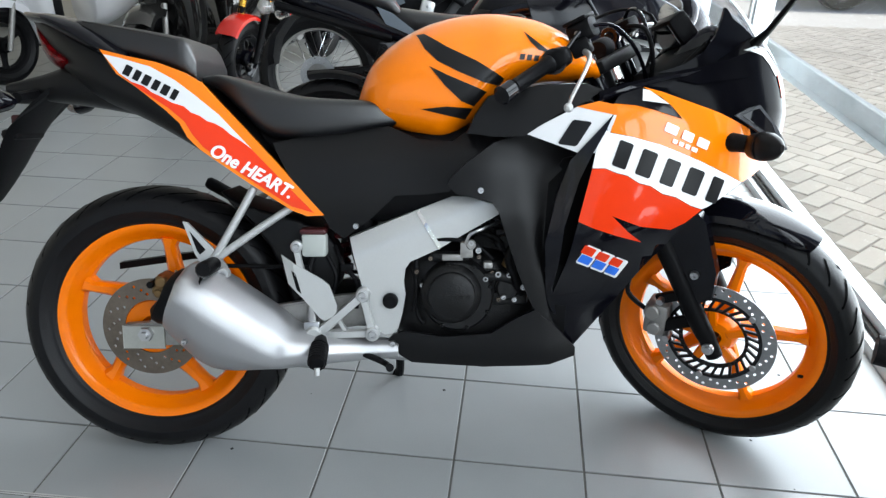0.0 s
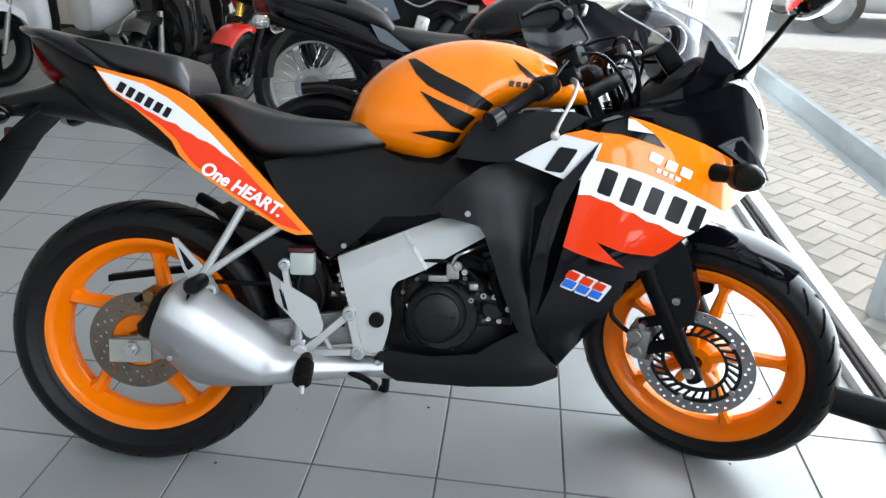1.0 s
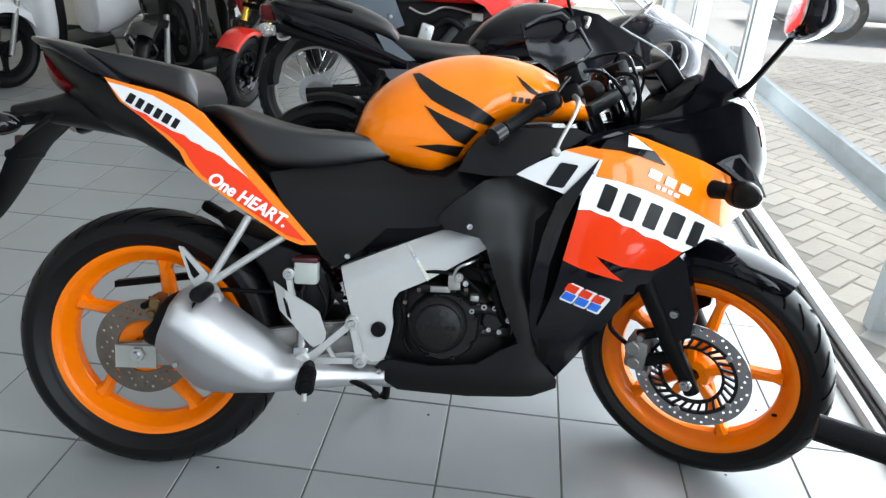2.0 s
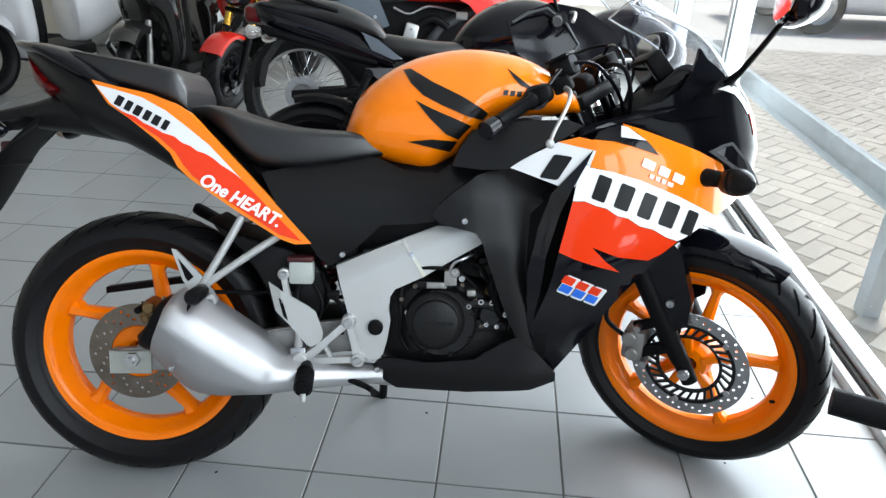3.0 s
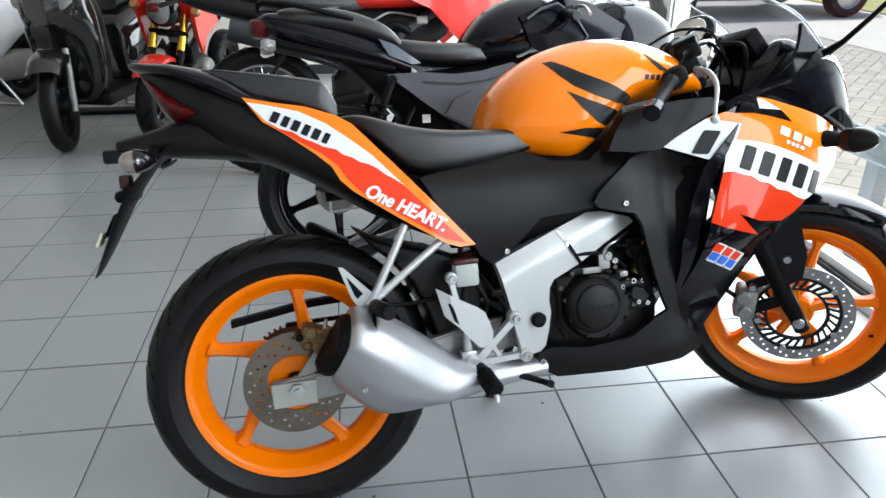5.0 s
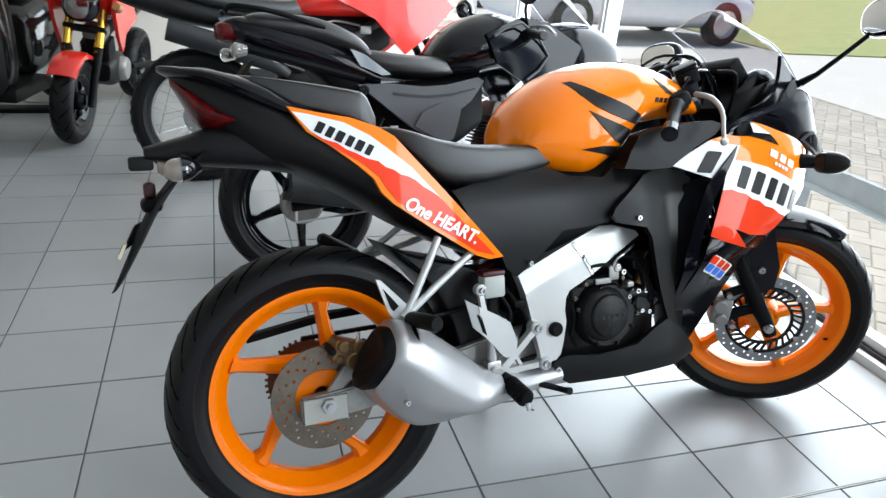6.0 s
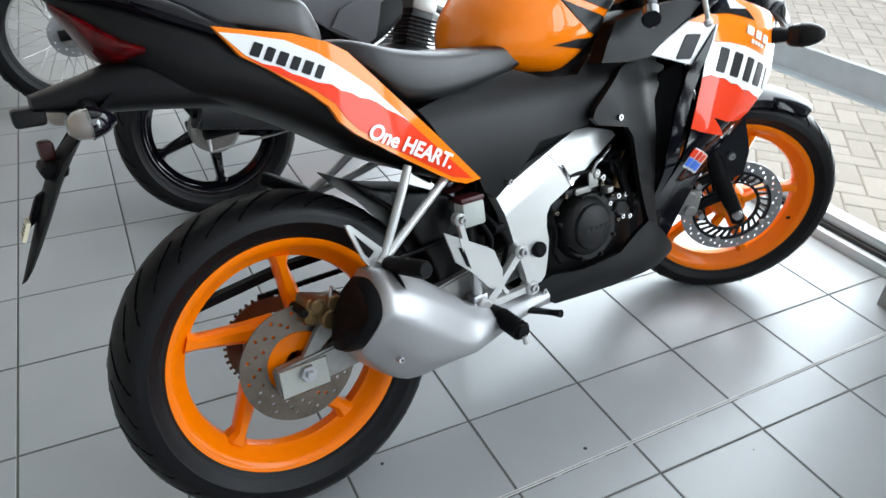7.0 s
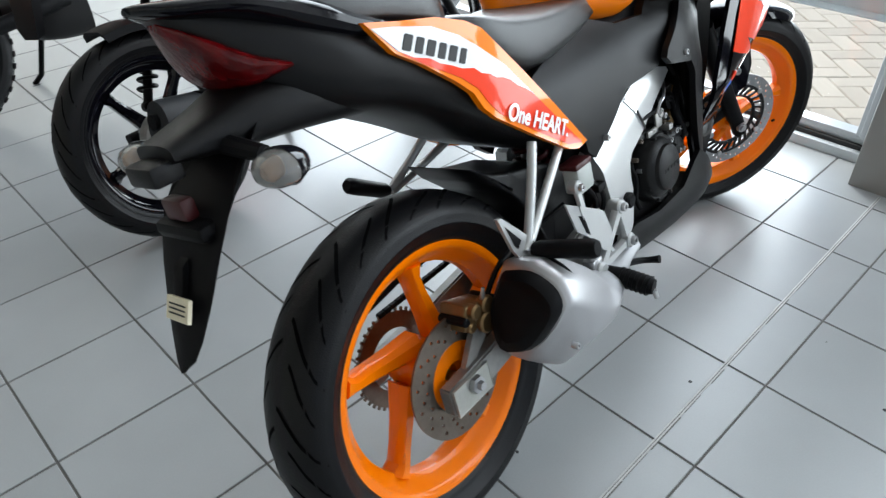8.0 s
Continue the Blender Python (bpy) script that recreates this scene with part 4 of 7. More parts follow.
bp("oil_pipe", tube([(0.60, -0.105, 0.19), (0.598, -0.118, 0.14), (0.60, -0.118, 0.06), (0.615, -0.115, 0.03)], 0.005, 8), "dark")

# belly pan
belly_y = interp_smooth([(0.53, -0.118), (0.62, -0.135), (0.75, -0.150), (0.88, -0.155), (0.96, -0.135)])
for s in (False, True):
    bp("belly_pan", panel([(0.535, -0.012), (0.548, 0.004), (0.575, 0.014), (0.66, 0.006), (0.764, 0.018), (0.82, 0.055), (0.856, 0.072), (0.90, 0.040), (0.952, -0.016), (0.952, -0.036), (0.895, -0.056), (0.75, -0.064), (0.590, -0.062), (0.565, -0.045)], lambda x, z: belly_y(x) + 0.5 * max(0, -0.03 - z), 0.012, 0.03, s), "matte", None, "matte black belly pan")
bp("belly_floor", loft([[(x, -w, z), (x, w, z), (x, w, z + 0.01), (x, -w, z + 0.01)] for x, w, z in ((0.57, 0.10, -0.060), (0.75, 0.13, -0.066), (0.90, 0.13, -0.058), (0.95, 0.10, -0.04))]), "matte")

# right and left fairing
fx = interp_smooth([(0.78, -0.186), (0.88, -0.222), (0.96, -0.240), (1.04, -0.246), (1.12, -0.242), (1.20, -0.225), (1.28, -0.185), (1.34, -0.130), (1.37, -0.09)])
fz = interp_smooth([(-0.05, 0.45), (0.05, 0.5), (0.114, 0.585), (0.16, 0.71), (0.204, 0.835), (0.24, 0.9), (0.3, 0.94), (0.38, 0.98), (0.44, 1.0), (0.5, 0.98), (0.56, 0.85)])


def fair_y(x, z):
    """The skin turns inward low down, the more so towards the front."""
    drop = 0.35 * min(max(x - 0.95, -0.07), 0.17) * min(1, max(0, (0.42 - z) / 0.12))
    return fx(x) * fz(z - drop)


top_o = [(0.984, 0.491), (0.98, 0.506), (0.998, 0.53), (1.037, 0.548), (1.08, 0.537), (1.124, 0.522), (1.203, 0.496), (1.26, 0.473), (1.32, 0.446), (1.3522, 0.425), (1.3513, 0.3948), (1.2655, 0.3516), (1.1985, 0.3089), (1.1524, 0.2733), (1.1248, 0.2231), (1.0428, 0.0992), (0.945, -0.0299), (0.9091, 0.0211), (0.8925, 0.0799), (0.914, 0.1847), (0.9279, 0.2675), (0.9416, 0.3442), (0.954, 0.424), (0.968, 0.462)]
wave = [(0.9492, 0.3849), (0.9733, 0.3859), (0.9964, 0.3769), (1.0185, 0.3718), (1.0434, 0.3569), (1.0666, 0.3517), (1.0925, 0.3358), (1.1228, 0.3287), (1.1565, 0.3109), (1.1826, 0.3028)]
for s in (False, True):
    fa = bp("fairing", panel(top_o, fair_y, 0.007, 0.025, s), "gloss", None, "side fairing in orange, white, red and gloss black", 60)
    dz = {"orange": [(0.98, 0.456), (0.9845, 0.491), (0.981, 0.506), (0.999, 0.529), (1.037, 0.547), (1.08, 0.536), (1.124, 0.521), (1.203, 0.495), (1.26, 0.472), (1.32, 0.445), (1.3512, 0.424), (1.3504, 0.3958), (1.2927, 0.3657), (1.2716, 0.3572), (1.1668, 0.4013), (1.08, 0.4335), (1.023, 0.4485)],
          "white": [(0.98, 0.455), (1.023, 0.448), (1.08, 0.433), (1.1668, 0.4008), (1.2705, 0.3566), (1.1985, 0.3099)] + [(x, z + 0.0005) for x, z in wave[::-1]] + [(0.954, 0.424), (0.968, 0.462)],
          "red": [(x, z - 0.0005) for x, z in wave] + [(1.1523, 0.2744), (1.1257, 0.2586), (1.0542, 0.268), (0.996, 0.2892), (1.0324, 0.2556), (1.0667, 0.2316), (1.0098, 0.2473), (0.9616, 0.2626), (0.9292, 0.2761), (0.9416, 0.3442)]}
    for key, o in dz.items():
        part(key + "_zone", panel(o, lambda x, z: fair_y(x, z) - 0.0012, 0.002, 0.025, s), key, fa, "", 60)
    fa_right = fa_right if s else fa
glyph_bars("brand_block", fa_right, (0.985, 0.393), (0.943, -0.333), (0.26, 0.96), [0.036, 0.040, 0.038, 0.044, 0.036], 0.052, fair_y, "ink", 0.26, 0.0)
glyph_bars("model_block", fa_right, (1.082, 0.461), (0.925, -0.38), (0.50, 0.86), [0.034, 0.030, 0.032], 0.018, lambda x, z: fair_y(x, z) - 0.002, "white", 0.25, -0.2)
glyph_bars("model_block", fa_right, (1.100, 0.438), (0.925, -0.35), (0.45, 0.89), [0.012, 0.012, 0.012, 0.016], 0.008, lambda x, z: fair_y(x, z) - 0.002, "white", 0.30, -0.2)
glyph_bars("mark_border", fa_right, (0.9329, 0.1864), (0.915, -0.403), (0.2, 0.98), [0.0343, 0.0343, 0.0343], 0.0475, lambda x, z: fair_y(x, z) + 0.0012, "white", 0.05, 0.25, 1.0)
glyph_bars("team_block_red", fa_right, (0.9394, 0.2104), (0.915, -0.403), (0.2, 0.98), [0.0343, 0.0343, 0.0343], 0.0190, fair_y, "red", 0.078, 0.25, 0.82)
glyph_bars("team_block_blue", fa_right, (0.9359, 0.1898), (0.915, -0.403), (0.2, 0.98), [0.0343, 0.0343, 0.0343], 0.0190, fair_y, "blue", 0.078, 0.25, 0.82)
part("intake_mark", panel([(0.985, 0.512), (1.000, 0.531), (1.040, 0.547), (1.078, 0.525), (1.097, 0.508), (1.118, 0.484), (1.060, 0.501), (1.027, 0.509)], lambda x, z: fair_y(x, z) - 0.0028, 0.003, 0.02), "gloss", fa_right)
# silver white patch paints the sky's reflection on the gloss black apex
part("pale_flash", panel([(1.043, 0.541), (1.056, 0.538), (1.092, 0.512), (1.040, 0.518)], lambda x, z: fair_y(x, z) - 0.0045, 0.003, 0.02), "silverwhite", fa_right)
# white and black vane between fairing and tank


def vane_y(x, z):
    return -0.206 - 0.225 * (x - 0.815)


vane = bp("fairing_vane", panel([(0.819, 0.451), (0.865, 0.478), (0.916, 0.505), (0.955, 0.515), (0.986, 0.508), (0.989, 0.489), (0.967, 0.420), (0.933, 0.411)], vane_y, 0.006, 0.03), "silverwhite", None, "silver white upper fairing panel")
part("orange_zone", panel([(0.914, 0.505), (0.955, 0.516), (0.988, 0.509), (0.990, 0.489), (0.950, 0.497)], lambda x, z: vane_y(x, z) - 0.0012, 0.003, 0.03), "orange", vane)
glyph_bars("brand_block", vane, (0.880, 0.432), (0.98, -0.12), (0.50, 0.86), [0.046], 0.056, vane_y, "ink", 0.1, 0.0)
bp("fairing_blade", panel([(0.984, 0.492), (0.968, 0.455), (0.9461, 0.4119), (0.9249, 0.3601), (0.9019, 0.2629), (0.8944, 0.1207), (0.9208, -0.0001), (0.8806, 0.1031), (0.8658, 0.2251), (0.8841, 0.3307), (0.9052, 0.4)], lambda x, z: fair_y(x, z) - 0.004, 0.01, 0.03), "gloss", None, "black blade edge of the fairing")
matte_o = [(0.664, 0.345), (0.672, 0.362), (0.70, 0.390), (0.757, 0.432), (0.819, 0.451), (0.90, 0.430), (0.948, 0.412), (0.915, 0.388), (0.874, 0.350), (0.868, 0.245), (0.872, 0.14), (0.885, 0.08), (0.918, 0.0), (0.895, 0.012), (0.868, 0.050), (0.842, 0.100), (0.816, 0.160), (0.785, 0.245), (0.770, 0.290), (0.754, 0.312), (0.707, 0.322), (0.68, 0.328)]
crease_x = interp_smooth([(0.0, 0.885), (0.10, 0.868), (0.20, 0.846), (0.30, 0.825), (0.40, 0.815), (0.46, 0.812)])


def inner_y(x, z):
    """The inner fairing skin: swelling towards a crease, then falling away to the front."""
    over = x - crease_x(z)
    base = matte_y(x) * (0.74 + 0.26 * min(1, max(0, z / 0.28)))
    return base + (0.45 * over if over > 0 else 0.10 * over) + 0.35 * max(0, z - 0.39)


matte_y = interp_smooth([(0.66, -0.175), (0.74, -0.192), (0.80, -0.190), (0.86, -0.190), (0.96, -0.202)])
for s in (False, True):
    mp = bp("inner_fairing", panel(matte_o, inner_y, 0.014, 0.02, s), "matte", None, "matte black inner fairing panel", 60)
bolt("fairing_bolt", (0.731, -0.197, 0.336), 0.0065, bike)
bolt("side_bolt", (0.471, -0.146, 0.252), 0.006, bike)
bolt("belly_bolt", (0.548, -0.128, -0.014), 0.007, bike)
for s in (False, True):
    bp("radiator_guard", panel([(0.860, 0.330), (0.905, 0.40), (0.985, 0.42), (0.965, 0.25), (0.93, 0.12), (0.93, 0.0), (0.90, 0.0), (0.870, 0.10)], lambda x, z: -0.118 - 0.10 * max(0, z), 0.01, 0.04, s), "dark")

# nose, dash and screen: a shell with a crisp shoulder line, open towards the rider
def nose_shell():
    """Closed shell from sections: x, then (half width, height) of lower edge, flank, shoulder, lip and inner floor."""
    sec = [(0.955, 0.236, 0.512, 0.241, 0.522, 0.235, 0.534, 0.222, 0.531, 0.200, 0.516),
           (1.00, 0.222, 0.528, 0.231, 0.538, 0.226, 0.549, 0.208, 0.546, 0.170, 0.515),
           (1.06, 0.205, 0.530, 0.217, 0.546, 0.212, 0.563, 0.190, 0.561, 0.140, 0.510),
           (1.12, 0.206, 0.500, 0.214, 0.540, 0.202, 0.578, 0.176, 0.577, 0.125, 0.520),
           (1.19, 0.204, 0.466, 0.212, 0.528, 0.191, 0.592, 0.163, 0.594, 0.115, 0.545),
           (1.25, 0.190, 0.440, 0.201, 0.518, 0.180, 0.612, 0.150, 0.632, 0.100, 0.605),
           (1.30, 0.172, 0.424, 0.187, 0.510, 0.164, 0.628, 0.136, 0.652, 0.080, 0.655),
           (1.345, 0.142, 0.420, 0.162, 0.504, 0.142, 0.588, 0.116, 0.612, 0.060, 0.634),
           (1.380, 0.098, 0.430, 0.118, 0.498, 0.100, 0.550, 0.078, 0.575, 0.036, 0.592),
           (1.400, 0.050, 0.446, 0.066, 0.496, 0.052, 0.530, 0.040, 0.545, 0.018, 0.552),
           (1.408, 0.018, 0.468, 0.024, 0.494, 0.020, 0.515, 0.016, 0.522, 0.008, 0.526)]
    rings = []
    for p in smooth_path(sec, 4):
        half = [(p[1 + 2 * k], p[2 + 2 * k]) for k in range(5)]
        # soften the flank with points between the named ones
        flank = [half[0], ((half[0][0] * 0.35 + half[1][0] * 0.65), (half[0][1] + half[1][1]) / 2), half[1], ((half[1][0] * 0.6 + half[2][0] * 0.4), (half[1][1] + half[2][1]) / 2), half[2], half[3], half[4]]
        rings.append([(p[0], -y, z) for y, z in flank] + [(p[0], y, z) for y, z in flank[::-1]])
    return loft(rings)


nose_bm = nose_shell()
nose_f = surface(nose_bm, 0.0015)
nose = bp("nose_cowl", nose_bm, "nose", None, "gloss black nose cowl with white and red flashes", 26)
for s in (False, True):
    part("white_flash", panel([(1.258, 0.622), (1.285, 0.632), (1.302, 0.626), (1.325, 0.602), (1.342, 0.578), (1.333, 0.572), (1.316, 0.594), (1.296, 0.612), (1.276, 0.618)], lambda x, z: nose_f(x, z) - 0.0005, 0.002, 0.012, s), "white", nose, "white flash")
    part("red_flash", panel([(1.331, 0.590), (1.344, 0.578), (1.356, 0.555), (1.362, 0.530), (1.354, 0.530), (1.344, 0.558)], lambda x, z: nose_f(x, z) - 0.0012, 0.002, 0.012, s), "red", nose, "red flash")
    ear = panel([(1.080, 0.574), (1.135, 0.592), (1.172, 0.616), (1.198, 0.648), (1.214, 0.684), (1.219, 0.706), (1.224, 0.704), (1.240, 0.684), (1.262, 0.672), (1.285, 0.655), (1.306, 0.630), (1.318, 0.606), (1.25, 0.592), (1.16, 0.578)], lambda x, z: -0.186 + 0.36 * max(0, x - 1.17) + 0.10 * (z - 0.58), 0.012, 0.02, s)
    bp("screen_ear", ear, "nose", None, "black upright ear beside the windscreen", 40)
    bp("cowl_flap", panel([(1.115, 0.560), (1.165, 0.580), (1.225, 0.588), (1.285, 0.590), (1.255, 0.566), (1.205, 0.560), (1.155, 0.552)], lambda x, z: nose_f(x, z) - 0.004, 0.008, 0.02, s), "nose", None, "black inset on the cowl flank", 40)
    bp("cowl_ridge", panel([(0.962, 0.5265), (1.02, 0.5475), (1.09, 0.5655), (1.16, 0.579), (1.235, 0.588), (1.235, 0.583), (1.16, 0.573), (1.09, 0.5590), (1.02, 0.5405), (0.962, 0.521)], lambda x, z: nose_f(x, z) - 0.002, 0.004, 0.02, s), "gloss", None, "glossy edge line along the cowl", 40)
# dash: dark pods, instrument and stays inside the cowl
bp("dash_panel", body([(1.10, 0.585, 0.515, 0.105, 0.55), (1.16, 0.632, 0.52, 0.122, 0.58), (1.22, 0.664, 0.54, 0.122, 0.60), (1.27, 0.668, 0.58, 0.110, 0.63), (1.31, 0.652, 0.61, 0.085, 0.635)], 26, 4, 2.6, 3), "dark", None, "black dash cover behind the screen", 50)
for s in (-1, 1):
    bp("dash_pod", body([(1.150, 0.620, 0.575, 0.012, 0.60), (1.175, 0.652, 0.575, 0.024, 0.612), (1.215, 0.680, 0.590, 0.030, 0.632), (1.255, 0.678, 0.610, 0.026, 0.645), (1.285, 0.655, 0.625, 0.010, 0.64)], 18, 4, 2.2, 2.4, s * 0.072), "gloss", None, "rounded black pod beside the instrument", 50)
    bp("dash_stay", tube([(1.085, s * 0.10, 0.530), (1.135, s * 0.115, 0.570), (1.200, s * 0.125, 0.640)], [0.009, 0.008, 0.006], 10, 3), "dark")
ins = bp("instrument", moved(box(-0.022, -0.070, -0.036, 0.022, 0.070, 0.036, 0.010), pose(1.170, 0, 0.676, 0, -38, 0)), "dark", None, "black instrument panel")
part("dial_glass", moved(box(-0.0245, -0.058, -0.026, -0.021, 0.058, 0.026, 0.001, 1), pose(1.170, 0, 0.676, 0, -38, 0)), "gloss", ins)
# windscreen: side edges rise from the ears and then rake back
SCREEN = [(0.0, 1.352, 0.640, 1.290, 0.140, 0.652), (0.2, 1.322, 0.684, 1.258, 0.134, 0.700), (0.4, 1.285, 0.728, 1.222, 0.126, 0.738), (0.6, 1.240, 0.770, 1.172, 0.116, 0.764), (0.8, 1.188, 0.808, 1.122, 0.106, 0.785), (1.0, 1.130, 0.840, 1.088, 0.096, 0.800)]
screen = bmesh.new()
rows = []
for u, cx, cz, ex, ey, ez in smooth_path(SCREEN, 3):
    rows.append([screen.verts.new((cx + (ex - cx) * t * t, ey * t * (1 + 0.12 * (1 - t * t)), cz + (ez - cz) * t * t)) for t in np.linspace(-1, 1, 19)])
for a, b in zip(rows, rows[1:]):
    for j in range(18):
        screen.faces.new((a[j], a[j + 1], b[j + 1], b[j]))
ext = bmesh.ops.extrude_face_region(screen, geom=screen.faces[:])
for g in ext["geom"]:
    if isinstance(g, bmesh.types.BMVert):
        g.co += Vector((-0.003, 0, -0.001))
scr = bp("windscreen", screen, "screen", None, "clear windscreen with pale edges", 60)
scr.visible_shadow = False
for s in (-1, 1):
    part("screen_trim", tube([(ex, s * ey, ez) for u, cx, cz, ex, ey, ez in SCREEN], 0.0022, 8), "frame", scr, "pale screen edge")
part("screen_trim", tube([(1.088, -0.096, 0.800), (1.117, -0.056, 0.828), (1.130, 0.0, 0.840), (1.117, 0.056, 0.828), (1.088, 0.096, 0.800)], 0.0022, 8), "frame", scr, "pale screen edge")
# front indicators
for s in (-1, 1):
    ind = bp("front_indicator", moved(body([(0.0, 0.016, -0.016, 0.017, 0), (0.012, 0.024, -0.026, 0.023, 0), (0.045, 0.027, -0.029, 0.025, 0), (0.070, 0.018, -0.022, 0.017, -0.002), (0.084, 0.004, -0.010, 0.005, -0.003)], 20, 3, 2.2, 2.2), pose(1.262, s * 0.228, 0.434, 0, 0, s * 72)), "smoke", None, "dark smoked front indicator")
    part("indicator_stalk", tube([(1.222, s * 0.195, 0.440), (1.242, s * 0.222, 0.438), (1.266, s * 0.240, 0.434)], [0.022, 0.018, 0.016], 14, 2), "dark", ind)
    part("indicator_rim", moved(lathe([(0.0255, -0.002), (0.0285, -0.002), (0.0285, 0.002), (0.0255, 0.002)], 22, closed=True), pose(1.262, s * 0.228, 0.434, 0, 0, s * 72) @ pose(0.034, 0, -0.001, 0, 0, 90)), "dark", ind)
    hl = bp("side_lens", panel([(1.236, 0.492), (1.262, 0.506), (1.286, 0.513), (1.322, 0.478), (1.346, 0.446), (1.358, 0.424), (1.332, 0.436), (1.300, 0.452), (1.266, 0.474)], lambda x, z: -0.206 + 0.24 * max(0, x - 1.28), 0.012, 0.02, s > 0), "midgrey", None, "grey-edged dark headlamp side lens")
    part("lens_inset", panel([(1.250, 0.492), (1.268, 0.502), (1.284, 0.506), (1.316, 0.476), (1.326, 0.458), (1.304, 0.460), (1.274, 0.477)], lambda x, z: -0.208 + 0.24 * max(0, x - 1.28), 0.004, 0.02, s > 0), "gloss", hl)
# mirrors
for s in (-1, 1):
    mi = bp("mirror", moved(body([(-0.028, 0.028, -0.028, 0.045, 0), (-0.022, 0.044, -0.042, 0.072, 0), (0.0, 0.048, -0.046, 0.078, 0), (0.025, 0.036, -0.034, 0.058, 0), (0.042, 0.012, -0.012, 0.02, 0)], 24, 3, 2.6, 2.6), pose(1.305, s * 0.385, 0.765, 0, 8, s * 12)), "gloss", None, "black rear-view mirror")
    part("mirror_glass", moved(body([(-0.0300, 0.022, -0.022, 0.038, 0), (-0.0292, 0.036, -0.036, 0.062, 0), (-0.0270, 0.037, -0.037, 0.064, 0)], 24, 1, 2.6, 2.6), pose(1.305, s * 0.385, 0.765, 0, 8, s * 12)), "chrome", mi)
    part("mirror_stalk", tube([(1.285, s * 0.130, 0.630), (1.288, s * 0.205, 0.655), (1.300, s * 0.335, 0.735)], [0.014, 0.0068, 0.006], 10, 2), "dark", mi)

# front end, turned to the right
CASTER, STEER = radians(25.5), radians(-37)
s_ax = Vector((-math.sin(CASTER), 0, math.cos(CASTER)))
y_ax = Matrix.Rotation(STEER, 3, s_ax) @ Vector((0, 1, 0))
x_ax = y_ax.cross(s_ax)
FORK = Matrix(((x_ax.x, y_ax.x, s_ax.x, 1.325), (x_ax.y, y_ax.y, s_ax.y, -0.008), (x_ax.z, y_ax.z, s_ax.z, -0.002), (0, 0, 0, 1)))
fwheel = wheel(bike, FORK, 0.300, 0.053, 0.229, 0.039, 5, "orange_rim", 0.93, (0.020, 0.011, 0.022), 30, -0.55, "front_wheel", "black rubber front tyre with slanting tread", "orange cast front wheel")
drilled_disc(fwheel, FORK, 0.106, 0.138, -0.062, "ink", 30, "brake_disc", "frontdisc", 48)


BARS = FORK @ Matrix.Translation((-0.013, -0.008, 0.006))


def fp(name, bm, mat, parent=None, label="", angle=35):
    return part(name, moved(bm, FORK), mat, parent or bike, label, angle)


fp("disc_mount", merge(*[moved(box(0.03, -0.062, -0.010, 0.072, -0.040, 0.010, 0.003, 1), Matrix.Rotation(2 * math.pi * i / 5, 4, 'Y')) for i in range(5)]), "orange_rim", fwheel)
for s in (-1, 1):
    leg = fp("fork_leg", tube([(0.0, s * 0.092, -0.030), (0.0, s * 0.092, 0.02), (-0.004, s * 0.092, 0.06), (-0.010, s * 0.092, 0.30), (-0.010, s * 0.092, 0.36)], [0.019, 0.020, 0.022, 0.024, 0.026], 16, 2), "dark", None, "black fork slider")
    part("fork_tube", moved(tube([(-0.010, s * 0.092, 0.34), (-0.010, s * 0.092, 0.71)], 0.0165, 14, 1), FORK), "gloss", leg)
    part("axle_bolt", moved(lathe([(1e-5, s * 0.122), (0.008, s * 0.122), (0.009, s * 0.117), (0.013, s * 0.117), (0.014, s * 0.108), (1e-5, s * 0.108)], 12), FORK), "steel", leg)
    part("fender_stay", moved(panel([(-0.02, 0.10), (0.05, 0.115), (0.080, 0.17), (0.100, 0.29), (0.085, 0.335), (-0.03, 0.335)], lambda x, z: -0.100 - 0.004 * math.sin(20 * x), 0.03, 0.04, s > 0), FORK), "gloss", leg)
    for bx, bz in ((0.012, 0.29), (0.035, 0.18)):
        b = lathe([(1e-5, -0.004), (0.004, -0.004), (0.005, -0.009), (0.009, -0.009), (0.010, -0.006), (0.010, 0.003), (1e-5, 0.003)], 12)
        part("stay_bolt", moved(b, FORK @ Matrix.Translation((bx, s * 0.104 if s < 0 else 0.108, bz)) @ (Matrix.Identity(4) if s < 0 else pose(0, 0, 0, 0, 0, 180))), "steel", leg)
fp("axle", lathe([(1e-5, -0.11), (0.008, -0.11), (0.008, 0.11), (1e-5, 0.11)], 12), "steel")
fend = []
for t in np.radians(np.linspace(30, 150, 30)):
    end = min(1, (t - radians(30)) / 0.35, (radians(150) - t) / 0.25)
    w = 0.030 + 0.036 * max(0, end) ** 0.5
    fend.append([(rr * math.cos(t), y * w, rr * math.sin(t)) for y, rr in ((-1, 0.292), (-0.96, 0.308), (-0.7, 0.318), (-0.3, 0.324), (0.3, 0.324), (0.7, 0.318), (0.96, 0.308), (1, 0.292), (0.94, 0.290), (0.6, 0.312), (-0.6, 0.312), (-0.94, 0.290))])
fp("front_fender", loft(fend), "gloss", None, "gloss black front mudguard", 50)
fcal = fp("front_caliper", merge(moved(box(-0.030, -0.100, -0.042, 0.024, -0.038, 0.042, 0.010), pose(-0.098, 0, 0.085, 0, 30, 0)), disc(0.019, -0.108, -0.09, 18, (-0.098, 0, 0.108), 0.003), disc(0.017, -0.108, -0.09, 18, (-0.110, 0, 0.068), 0.003)), "caliper", None, "grey cast front brake caliper")
part("caliper_arm", moved(box(-0.095, -0.094, 0.05, -0.008, -0.078, 0.08, 0.004), FORK), "dark", fcal)
